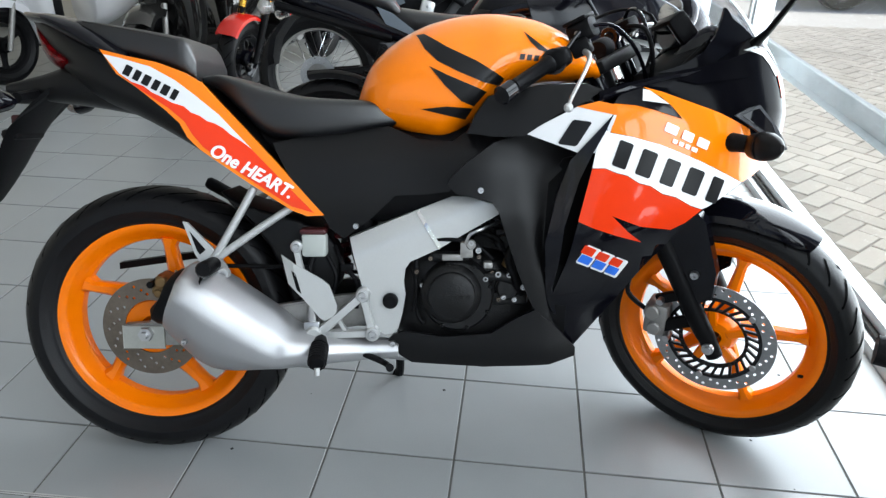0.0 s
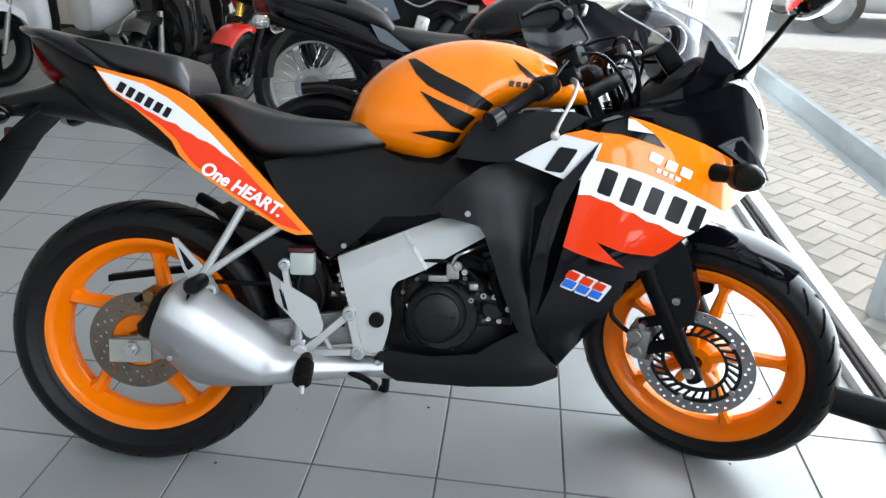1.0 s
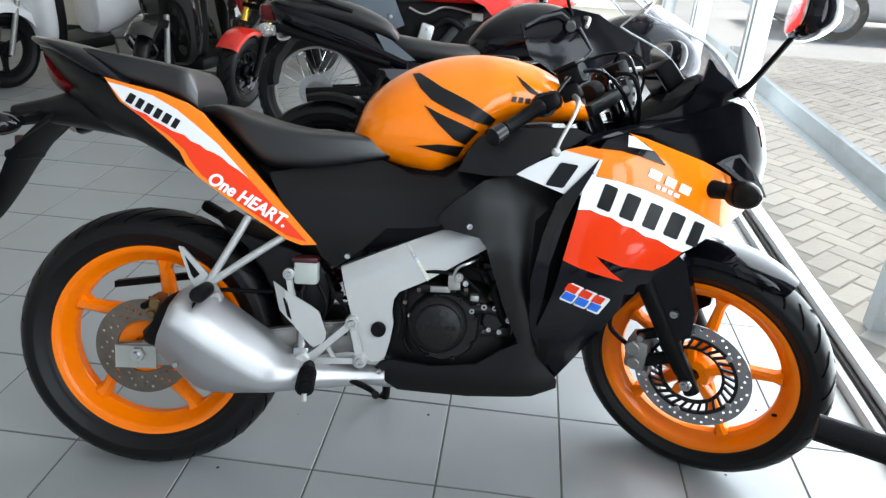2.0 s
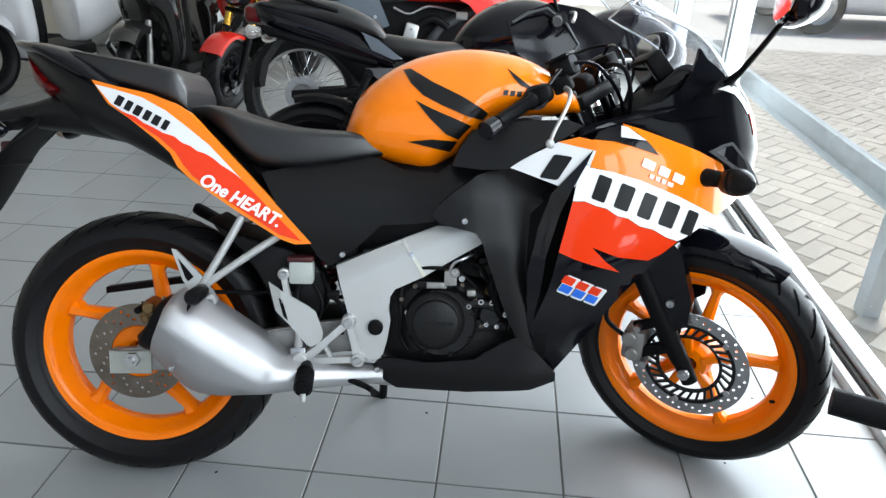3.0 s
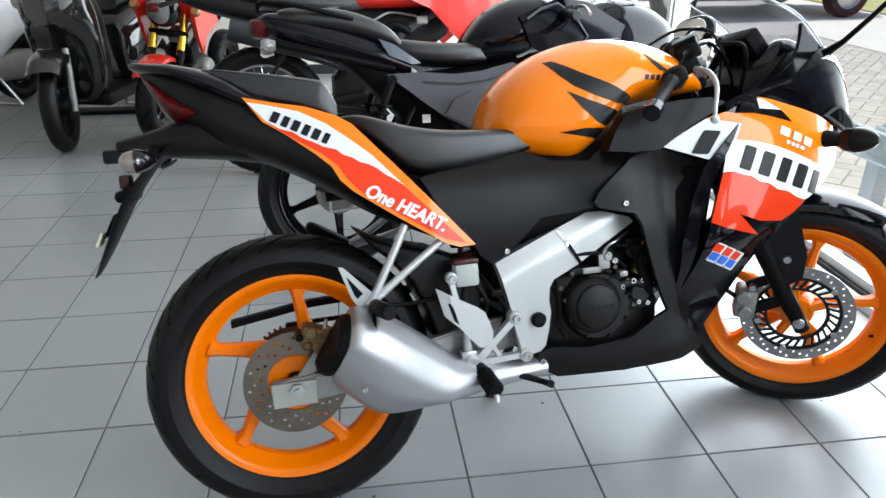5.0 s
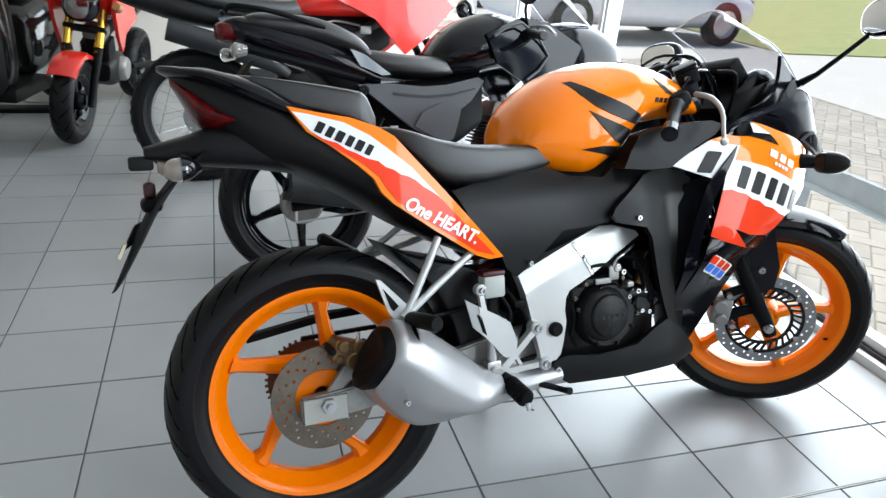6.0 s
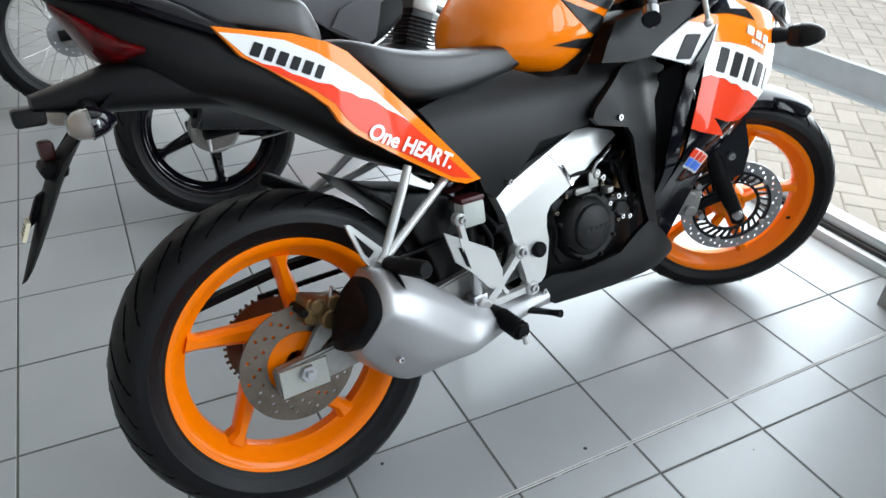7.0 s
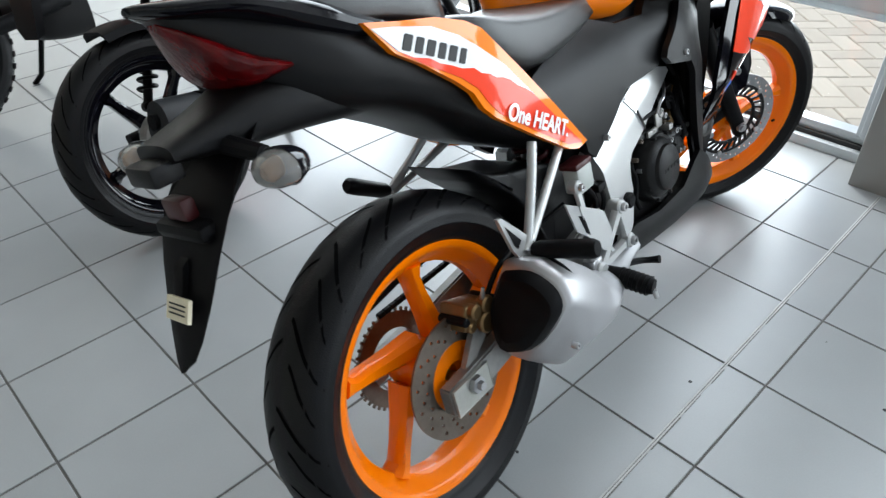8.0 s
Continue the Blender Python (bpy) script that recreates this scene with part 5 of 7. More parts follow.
part("caliper_arm", moved(box(-0.08, -0.094, 0.12, -0.008, -0.078, 0.145, 0.004), FORK), "dark", fcal)
for px, pz in ((-0.066, 0.133), (-0.088, 0.04)):
    part("caliper_pin", moved(disc(0.008, -0.112, -0.08, 10, (px, 0, pz)), FORK), "steel", fcal)
part("brake_hose", moved(tube([(-0.115, -0.09, 0.115), (-0.135, -0.10, 0.17), (-0.105, -0.105, 0.22), (-0.075, -0.10, 0.27), (-0.055, -0.10, 0.36), (-0.05, -0.10, 0.60)], 0.006, 8), FORK), "dark", fcal)
fp("valve_stem", tube([(0.158, -0.012, -0.158), (0.137, -0.024, -0.143)], [0.0048, 0.0036], 8, 1), "dark", fwheel)
fp("lower_yoke", box(-0.05, -0.12, 0.42, 0.03, 0.12, 0.455, 0.010), "dark", None, "black fork yoke")
fp("upper_yoke", box(-0.05, -0.12, 0.665, 0.03, 0.12, 0.695, 0.010), "dark", None, "black fork yoke")
fp("steering_stem", tube([(-0.045, 0, 0.42), (-0.045, 0, 0.69)], 0.03, 14, 1), "dark")
for s in (-1, 1):
    clip = part("clip_on", moved(tube([(-0.012, s * 0.095, 0.722), (-0.005, s * 0.14, 0.728), (-0.018, s * 0.22, 0.725), (-0.052, s * 0.345, 0.712)], 0.011, 12, 3), BARS), "dark", bike, "black clip-on handlebar")
    part("grip", moved(tube([(-0.018, s * 0.222, 0.725), (-0.0185, s * 0.226, 0.725), (-0.022, s * 0.236, 0.724), (-0.048, s * 0.330, 0.714), (-0.0485, s * 0.333, 0.714)], [0.0195, 0.0195, 0.0150, 0.0150, 0.0165], 16, 1), BARS), "griprubber", clip, "black rubber grip")
    part("bar_end", moved(tube([(-0.0495, s * 0.334, 0.7135), (-0.050, s * 0.338, 0.7135), (-0.058, s * 0.366, 0.710), (-0.0585, s * 0.369, 0.710)], [0.015, 0.019, 0.019, 0.015], 16, 1), BARS), "gloss", clip)
    sb = part("switch_box", moved(body([(-0.040, 0.012, -0.012, 0.014, 0), (-0.034, 0.020, -0.019, 0.022, 0), (-0.005, 0.023, -0.022, 0.025, 0), (0.016, 0.018, -0.018, 0.021, 0), (0.022, 0.010, -0.010, 0.012, 0)], 20, 3, 3, 3), BARS @ pose(-0.004, s * 0.188, 0.727, 0, 0, s * -14)), "dark", clip)
    part("switch", moved(box(-0.046, -0.006, 0.002, -0.036, 0.006, 0.012, 0.002, 1), BARS @ pose(-0.004, s * 0.188, 0.727, 0, 0, s * -14)), "gloss", sb)
    part("switch_seam", moved(lathe([(0.0190, -0.0015), (0.0262, -0.0015), (0.0262, 0.0015), (0.0190, 0.0015)], 20, closed=True), BARS @ pose(-0.010, s * 0.208, 0.726, 0, 0, s * -14)), "gloss", sb)
    part("clamp", moved(lathe([(0.012, -0.011), (0.021, -0.011), (0.023, -0.008), (0.023, 0.008), (0.021, 0.011), (0.012, 0.011)], 18, closed=True), BARS @ pose(-0.010, s * 0.108, 0.724)), "gloss", clip)
    part("control_cable", moved(tube([(0.006, s * 0.165, 0.738), (0.045, s * 0.135, 0.760), (0.085, s * 0.080, 0.735), (0.090, s * 0.035, 0.640), (0.050, s * 0.02, 0.52)], 0.0042, 8), BARS), "gloss", clip)
    part("lever_perch", moved(box(0.0, -0.020, -0.016, 0.045, 0.020, 0.018, 0.005), BARS @ pose(0.0, s * 0.145, 0.727, 0, 0, s * -14)), "dark", clip)
    part("lever", moved(tube([(0.030, s * 0.150, 0.720), (0.060, s * 0.20, 0.706), (0.068, s * 0.26, 0.685), (0.052, s * 0.315, 0.655), (0.046, s * 0.332, 0.642)], [0.006, 0.0065, 0.006, 0.0055, 0.005], 10, 4, 0.7), BARS), "alu", clip, "silver hand lever")
    part("lever_ball", moved(lathe([(1e-5, -0.010), (0.006, -0.008), (0.0095, 0), (0.006, 0.008), (1e-5, 0.010)], 12, centre=(0.0445, s * 0.335, 0.638)), BARS), "alu", clip)
rv = fp("brake_reservoir", body([(-0.006, 0.780, 0.746, 0.016, 0.763), (-0.002, 0.786, 0.742, 0.023, 0.763), (0.040, 0.786, 0.742, 0.024, 0.763), (0.046, 0.780, 0.747, 0.017, 0.763)], 20, 2, 4, 4, -0.130), "dark", None, "black front brake fluid reservoir")
part("reservoir_lid", moved(box(-0.007, -0.156, 0.784, 0.047, -0.104, 0.792, 0.003), FORK), "dark", rv)
part("sight_glass", moved(disc(0.007, -0.1545, -0.150, 14, (0.016, 0, 0.762), 0.001), FORK), "cast", rv)
fp("ignition_switch", lathe([(1e-5, -0.024), (0.020, -0.024), (0.024, -0.018), (0.024, 0.018), (1e-5, 0.018)], 20, centre=(-0.012, 0, 0.712)), "dark", None, "black ignition switch between the yokes")
bp("brake_line", tube([(1.03, -0.13, 0.67), (1.06, -0.16, 0.66), (1.09, -0.12, 0.60), (1.10, -0.06, 0.50)], 0.005, 8), "dark")
bp("clutch_cable", tube([(0.98, 0.12, 0.70), (1.08, 0.12, 0.74), (1.14, 0.04, 0.70), (1.10, 0.0, 0.55)], 0.004, 8), "dark")

# footrests, brackets and stays
def bar(a, b, w0, w1, y, thick, cut=0.25):
    """A flat forged bar between two points of the (x, z) plane, its edges bevelled."""
    a, b = Vector((a[0], a[1])), Vector((b[0], b[1]))
    d = (b - a).normalized()
    n = Vector((-d.y, d.x))
    rings = []
    for p, w in ((a, w0), ((a + b) / 2, (w0 + w1) * 0.42), (b, w1)):
        pts = [(-w, 0.0), (-w * (1 - cut), -thick), (w * (1 - cut), -thick), (w, 0.0), (w, thick * 0.6), (-w, thick * 0.6)]
        rings.append([(p.x + n.x * q, y + t, p.y + n.y * q) for q, t in pts])
    return loft(rings)


RS_TOP, RS_LOW, RS_PEG = (0.484, 0.100), (0.504, 0.013), (0.382, 0.008)
rs = bp("rearset_bracket", bar(RS_PEG, RS_TOP, 0.013, 0.010, -0.140, 0.009), "alu", None, "silver forged rider footrest bracket")
part("bracket_bar", bar(RS_TOP, RS_LOW, 0.010, 0.010, -0.138, 0.008), "alu", rs)
part("bracket_bar", bar(RS_PEG, RS_LOW, 0.012, 0.009, -0.138, 0.008), "alu", rs)
part("bracket_web", bar((0.425, 0.052), (0.447, 0.012), 0.006, 0.006, -0.136, 0.005), "alu", rs)
for q in (RS_TOP, RS_LOW):
    part("bracket_boss", lathe([(1e-5, -0.152), (0.013, -0.152), (0.016, -0.148), (0.016, -0.125), (1e-5, -0.125)], 22, centre=(q[0], 0, q[1])), "alu", rs)
    bolt("bracket_bolt", (q[0], -0.152, q[1]), 0.0095, rs, "steel")
part("peg_boss", lathe([(1e-5, -0.158), (0.014, -0.158), (0.018, -0.153), (0.018, -0.125), (1e-5, -0.125)], 22, centre=(RS_PEG[0] - 0.006, 0, RS_PEG[1] + 0.004)), "alu", rs)
hg = bp("heel_guard", panel([(0.335, 0.172), (0.398, 0.136), (0.413, 0.124), (0.420, 0.104), (0.429, 0.078), (0.427, 0.062), (0.419, 0.052), (0.402, 0.044), (0.392, 0.050), (0.352, 0.098), (0.342, 0.132)], lambda x, z: -0.153, 0.004, 0.05), "alu", None, "silver heel guard plate")
part("guard_flange", panel([(0.309, 0.187), (0.335, 0.172), (0.342, 0.132), (0.352, 0.098), (0.361, 0.089), (0.324, 0.124)], lambda x, z: -0.153 + 0.35 * max(0, 0.345 - x), 0.004, 0.012), "alu", hg)
part("guard_slot", panel([(0.332, 0.153), (0.341, 0.149), (0.353, 0.104), (0.343, 0.113)], lambda x, z: -0.1545 + 0.35 * max(0, 0.345 - x), 0.003, 0.012), "dark", hg)
part("guard_arm", bar((0.352, 0.150), (0.343, 0.205), 0.009, 0.008, -0.146, 0.005), "alu", hg)
part("guard_boss", lathe([(1e-5, -0.154), (0.010, -0.154), (0.013, -0.151), (0.013, -0.135), (1e-5, -0.135)], 20, centre=(0.344, 0, 0.206)), "alu", hg)
bolt("guard_bolt", (0.344, -0.154, 0.206), 0.0075, hg, "steel")
for s in (-1, 1):
    peg = bp("foot_peg", tube([(0.392, s * 0.15, 0.002), (0.394, s * 0.175, -0.006), (0.397, s * 0.235, -0.020), (0.398, s * 0.245, -0.022)], [0.013, 0.018, 0.019, 0.015], 12, 1), "dark", None, "black ribbed rubber footrest")
    part("peg_ball", tube([(0.398, s * 0.244, -0.03), (0.399, s * 0.247, -0.046)], [0.006, 0.005], 8, 1), "alu", peg)
    ribs = [tube([(0.394 + 0.003 * u, s * (0.178 + 0.055 * u), -0.007 - 0.013 * u), (0.394 + 0.003 * u, s * (0.182 + 0.055 * u), -0.008 - 0.013 * u)], 0.0205, 12, 1) for u in np.linspace(0, 1, 7)]
    part("rib", merge(*ribs), "dark", peg)
    if s > 0:
        stay = bp("passenger_stay", tube([(0.285, 0.128, 0.340), (0.23, 0.142, 0.298), (0.165, 0.150, 0.262)], 0.0085, 12, 4), "alu", None, "silver tubular passenger footrest stay")
        part("stay_tube", tube([(0.345, 0.132, 0.300), (0.26, 0.145, 0.275), (0.168, 0.150, 0.258)], 0.0085, 12, 4), "alu", stay)
        part("passenger_peg", tube([(0.162, 0.152, 0.262), (0.152, 0.152, 0.268), (0.086, 0.148, 0.306), (0.072, 0.146, 0.314), (0.066, 0.145, 0.317)], [0.010, 0.015, 0.016, 0.015, 0.010], 12, 1), "dark", stay, "black folded passenger peg")
        continue
    stay = bp("passenger_stay", tube([(0.255, s * 0.135, 0.330), (0.225, s * 0.142, 0.275), (0.175, s * 0.150, 0.190), (0.160, s * 0.152, 0.172)], 0.0085, 12, 4), "alu", None, "silver tubular passenger footrest stay")
    part("stay_tube", tube([(0.335, s * 0.132, 0.290), (0.26, s * 0.142, 0.240), (0.178, s * 0.150, 0.182)], 0.0085, 12, 4), "alu", stay)
    tri = panel([(0.106, 0.258), (0.116, 0.256), (0.178, 0.190), (0.196, 0.160), (0.188, 0.142), (0.165, 0.148), (0.140, 0.170), (0.128, 0.190)], lambda x, z: -0.152, 0.007, 0.05, s > 0)
    part("stay_bracket", tri, "alu", stay)
    part("bracket_opening", panel([(0.120, 0.238), (0.152, 0.198), (0.140, 0.188), (0.134, 0.196)], lambda x, z: -0.1535, 0.0100, 0.05, s > 0), "dark", stay)
    pp = part("passenger_peg", tube([(0.172, s * 0.158, 0.170), (0.174, s * 0.175, 0.172), (0.184, s * 0.268, 0.180), (0.185, s * 0.276, 0.181)], [0.012, 0.016, 0.017, 0.013], 12, 1), "dark", stay, "black folded passenger peg")
    if s < 0:
        bolt("stay_bolt", (0.192, -0.160, 0.150), 0.013, stay, "alu", 0.014)
bp("fluid_reservoir", box(0.354, -0.148, 0.183, 0.407, -0.112, 0.234, 0.007), "reservoir", None, "translucent rear brake fluid reservoir")
bp("reservoir_cap", box(0.351, -0.149, 0.232, 0.407, -0.109, 0.244, 0.004), "darkred", None, "dark red reservoir cap")
bp("reservoir_hose", tube([(0.38, -0.13, 0.19), (0.37, -0.135, 0.15), (0.39, -0.13, 0.10), (0.375, -0.13, 0.06)], 0.006, 8), "dark")
bp("master_cylinder", merge(tube([(0.375, -0.135, 0.085), (0.372, -0.135, 0.03)], 0.012, 12, 1), box(0.355, -0.148, 0.018, 0.39, -0.12, 0.04, 0.004)), "steel", None, "rear brake master cylinder")
bp("brake_pedal", tube([(0.43, -0.135, -0.005), (0.48, -0.142, -0.030), (0.525, -0.150, -0.048), (0.540, -0.165, -0.052), (0.545, -0.185, -0.050)], [0.008, 0.008, 0.007, 0.007, 0.009], 10), "dark", None, "black brake pedal")

# exhaust
mouth = [(0.118, -0.130, 0.160), (0.120, -0.185, 0.167), (0.114, -0.233, 0.149), (0.106, -0.252, 0.118), (0.088, -0.236, 0.082), (0.071, -0.203, 0.046), (0.068, -0.140, 0.036), (0.09, -0.112, 0.10)]
rings = [mouth, [(0.136, -0.126, 0.166), (0.140, -0.187, 0.173), (0.136, -0.242, 0.152), (0.128, -0.262, 0.112), (0.112, -0.238, 0.062), (0.094, -0.196, 0.012), (0.086, -0.135, 0.002), (0.11, -0.108, 0.08)],
         [(0.20, -0.122, 0.138), (0.20, -0.180, 0.144), (0.197, -0.240, 0.112), (0.190, -0.252, 0.064), (0.18, -0.230, -0.002), (0.165, -0.182, -0.054), (0.160, -0.130, -0.052), (0.17, -0.106, 0.040)],
         [(0.30, -0.114, 0.066), (0.30, -0.165, 0.066), (0.298, -0.205, 0.034), (0.292, -0.217, -0.012), (0.288, -0.208, -0.042), (0.285, -0.172, -0.060), (0.285, -0.120, -0.060), (0.29, -0.100, 0.000)],
         [(0.35, -0.112, 0.026), (0.35, -0.155, 0.024), (0.345, -0.196, 0.006), (0.34, -0.208, -0.016), (0.34, -0.200, -0.040), (0.35, -0.160, -0.058), (0.35, -0.115, -0.058), (0.35, -0.098, -0.020)],
         [(0.46, -0.105, 0.000), (0.46, -0.130, 0.000), (0.46, -0.150, -0.010), (0.46, -0.158, -0.028), (0.46, -0.150, -0.046), (0.46, -0.130, -0.055), (0.46, -0.105, -0.055), (0.46, -0.090, -0.028)],
         [(0.56, -0.098, -0.012), (0.56, -0.115, -0.012), (0.56, -0.130, -0.018), (0.56, -0.136, -0.030), (0.56, -0.130, -0.044), (0.56, -0.115, -0.050), (0.56, -0.098, -0.050), (0.56, -0.088, -0.030)]]
skin = []
for flat in smooth_path([sum((tuple(p) for p in ring), ()) for ring in rings], 5):
    pts = [tuple(flat[3 * k:3 * k + 3]) for k in range(8)]
    round_ = smooth_path(pts[-1:] + pts + pts[:2], 5)[5:45]
    flat_ = [np.array(pts[k // 5]) * (1 - k % 5 / 5) + np.array(pts[(k // 5 + 1) % 8]) * (k % 5 / 5) for k in range(40)]
    skin.append([tuple(0.45 * a + 0.55 * b) for a, b in zip(round_, flat_)])
mbm = loft(skin)
mu = bp("muffler", mbm, "muffler", None, "satin silver exhaust muffler", 60)
mid = [sum(p[k] for p in mouth) / 8 for k in range(3)]
cap_r = [[(px + dx, mid[1] + (py - mid[1]) * k, mid[2] + (pz - mid[2]) * k) for px, py, pz in smooth_path(mouth + [mouth[0]], 3)[:-1]] for dx, k in ((0.05, 0.94), (0.004, 0.94), (-0.012, 0.92), (-0.024, 0.80), (-0.028, 0.5))]
part("end_cap", loft(cap_r), "dark", mu, "black muffler end cap")
bolt("shield_bolt", (0.128, -0.238, 0.022), 0.006, mu)
bp("exhaust_pipe", tube([(0.50, -0.115, -0.03), (0.62, -0.08, -0.052), (0.76, -0.02, -0.05), (0.88, 0.02, 0.0), (0.90, 0.02, 0.14)], 0.018, 12), "steel")

# plate hanger, rear indicators, side stand
hang = []
for x, z, w, d in ((-0.165, 0.545, 0.056, 0.050), (-0.205, 0.515, 0.066, 0.062), (-0.250, 0.478, 0.078, 0.066), (-0.282, 0.448, 0.080, 0.058), (-0.300, 0.420, 0.076, 0.044), (-0.318, 0.388, 0.068, 0.034), (-0.338, 0.346, 0.056, 0.026), (-0.358, 0.306, 0.040, 0.018), (-0.371, 0.280, 0.024, 0.010), (-0.376, 0.271, 0.010, 0.004)):
    # section across the blade: rounded back, hollow front
    fx_, fz_ = 0.76, -0.65
    hang.append([(x, -w, z), (x + fx_ * d * 0.6, -w * 0.96, z + fz_ * d * 0.6 + d * 0.9), (x + fx_ * d, -w * 0.6, z + fz_ * d + d * 1.3), (x + fx_ * d, w * 0.6, z + fz_ * d + d * 1.3), (x + fx_ * d * 0.6, w * 0.96, z + fz_ * d * 0.6 + d * 0.9), (x, w, z), (x - 0.006, w * 0.7, z - 0.004), (x - 0.009, 0, z - 0.006), (x - 0.006, -w * 0.7, z - 0.004)])
hg2 = bp("plate_hanger", loft(hang), "dark", None, "black rear mudguard and plate hanger", 40)
part("arm", body([(-0.30, 0.545, 0.520, 0.045, 0.530), (-0.22, 0.565, 0.505, 0.060, 0.535), (-0.16, 0.582, 0.498, 0.076, 0.540), (-0.08, 0.580, 0.488, 0.092, 0.530), (0.02, 0.520, 0.470, 0.092, 0.50)], 24, 3, 3.0, 3), "matte", hg2)
part("plate_lamp", box(-0.330, -0.034, 0.500, -0.285, 0.034, 0.528, 0.006), "matte", hg2)
part("hanger_step", box(-0.316, -0.060, 0.420, -0.276, 0.060, 0.446, 0.012), "dark", hg2)
part("hanger_rib", loft([[(x - 0.012, -w, z), (x - 0.017, 0, z - 0.006), (x - 0.012, w, z), (x, w, z + 0.006), (x, -w, z + 0.006)] for x, z, w in ((-0.318, 0.395, 0.010), (-0.330, 0.372, 0.013), (-0.338, 0.352, 0.008))]), "dark", hg2)
STICKER = Matrix(((0, -0.894, 0.447, -0.3580), (1, 0, 0, -0.012), (0, 0.447, 0.894, 0.350), (0, 0, 0, 1)))
part("paper_label", moved(box(-0.027, -0.004, -0.015, 0.027, 0.0015, 0.015), STICKER), "label", hg2, "cream paper sticker")
for i in range(3):
    part("print_line", moved(box(-0.020, 0.0005, -0.001, 0.020, 0.0022, 0.001), STICKER @ Matrix.Translation((0, 0, 0.006 - 0.006 * i))), "greyplastic", hg2)
part("reflector", box(-0.308, -0.026, 0.446, -0.286, 0.026, 0.476, 0.006), "darkred", hg2, "small dark red reflector")
for s in (-1, 1):
    small = Matrix.Translation((-0.246, s * 0.170, 0.502)) @ Matrix.Scale(0.76, 4) @ Matrix.Translation((0.246, -s * 0.165, -0.506))
    ri = bp("rear_indicator", moved(body([(-0.282, 0.518, 0.490, 0.022, 0.504), (-0.268, 0.530, 0.480, 0.042, 0.505), (-0.24, 0.534, 0.478, 0.048, 0.506), (-0.22, 0.526, 0.488, 0.034, 0.506), (-0.21, 0.514, 0.500, 0.010, 0.507)], 22, 3, 2.2, 2.2, s * 0.165), small), "clear", None, "clear rear indicator with amber bulb")
    part("indicator_shell", moved(body([(-0.245, 0.537, 0.475, 0.050, 0.506), (-0.22, 0.530, 0.484, 0.038, 0.506), (-0.20, 0.514, 0.498, 0.012, 0.506)], 22, 3, 2.2, 2.2, s * 0.165), small), "gloss", ri)
    part("indicator_stalk", tube([(-0.23, s * 0.045, 0.520), (-0.232, s * 0.125, 0.510)], [0.014, 0.011], 10, 1), "dark", ri)
    part("bulb", moved(body([(-0.272, 0.512, 0.498, 0.008, 0.505), (-0.264, 0.516, 0.494, 0.012, 0.505), (-0.246, 0.514, 0.496, 0.010, 0.505)], 12, 2, 2, 2, s * 0.165), small), "amber", ri)
bp("side_stand", tube([(0.56, 0.10, -0.02), (0.55, 0.20, -0.14), (0.545, 0.262, -0.225), (0.530, 0.275, -0.232)], [0.012, 0.012, 0.012, 0.014], 10), "dark", None, "black side stand")


# ---- the other machines in the showroom ----
def heading(x, y, z, yaw, lean):
    return Matrix.Translation((x, y, z)) @ pose(0, 0, 0, 0, 0, yaw) @ pose(0, 0, 0, -lean, 0, 0)


def wire_wheel(parent, m, r, w, rim, name, rim_mat="alu"):
    """A spoked wheel: tyre, bright rim, hub and thin crossing spokes."""
    e = part(name, moved(lathe([(0.012, -0.07), (0.055, -0.07), (0.060, -0.06), (0.032, -0.045), (0.030, 0.045), (0.060, 0.06), (0.055, 0.07), (0.012, 0.07)], 24, closed=True), m), "cast", parent)
    part("tyre", moved(lathe(tyre_profile(r, w, rim), 56, closed=True), m), "rubber", e, "", 50)
    knobs = []
    for i in range(44):
        for k, y in enumerate((-0.6, 0.0, 0.6)):
            t = 2 * math.pi * (i + 0.5 * (k % 2)) / 44
            knobs.append(moved(box(-0.004, y * w - w * 0.2, -0.011, 0.004, y * w + w * 0.2, 0.011), Matrix.Rotation(-t, 4, 'Y') @ Matrix.Translation((r - 0.002 - 0.010 * abs(y), 0, 0))))
    kb = part("tread", moved(merge(*knobs), m), "rubber", e)
    kb["kind"] = "stuff"
    part("rim", moved(lathe([(rim + 0.004, -w * 0.62), (rim - 0.010, -w * 0.55), (rim - 0.016, 0), (rim - 0.010, w * 0.55), (rim + 0.004, w * 0.62), (rim + 0.010, w * 0.55), (rim - 0.002, 0), (rim + 0.010, -w * 0.55)], 56, closed=True), m), rim_mat, e)
    sp = []
    for i in range(32):
        t = 2 * math.pi * i / 32
        side = -1 if i % 2 else 1
        t2 = t + (0.55 if (i // 2) % 2 else -0.55)
        sp.append(tube([(0.055 * math.cos(t2), side * 0.062, 0.055 * math.sin(t2)), ((rim - 0.012) * math.cos(t), side * 0.006, (rim - 0.012) * math.sin(t))], 0.0018, 5, 1))
    s = part("wire_spokes", moved(merge(*sp), m), "chrome", e)
    s["kind"] = "stuff"
    return e


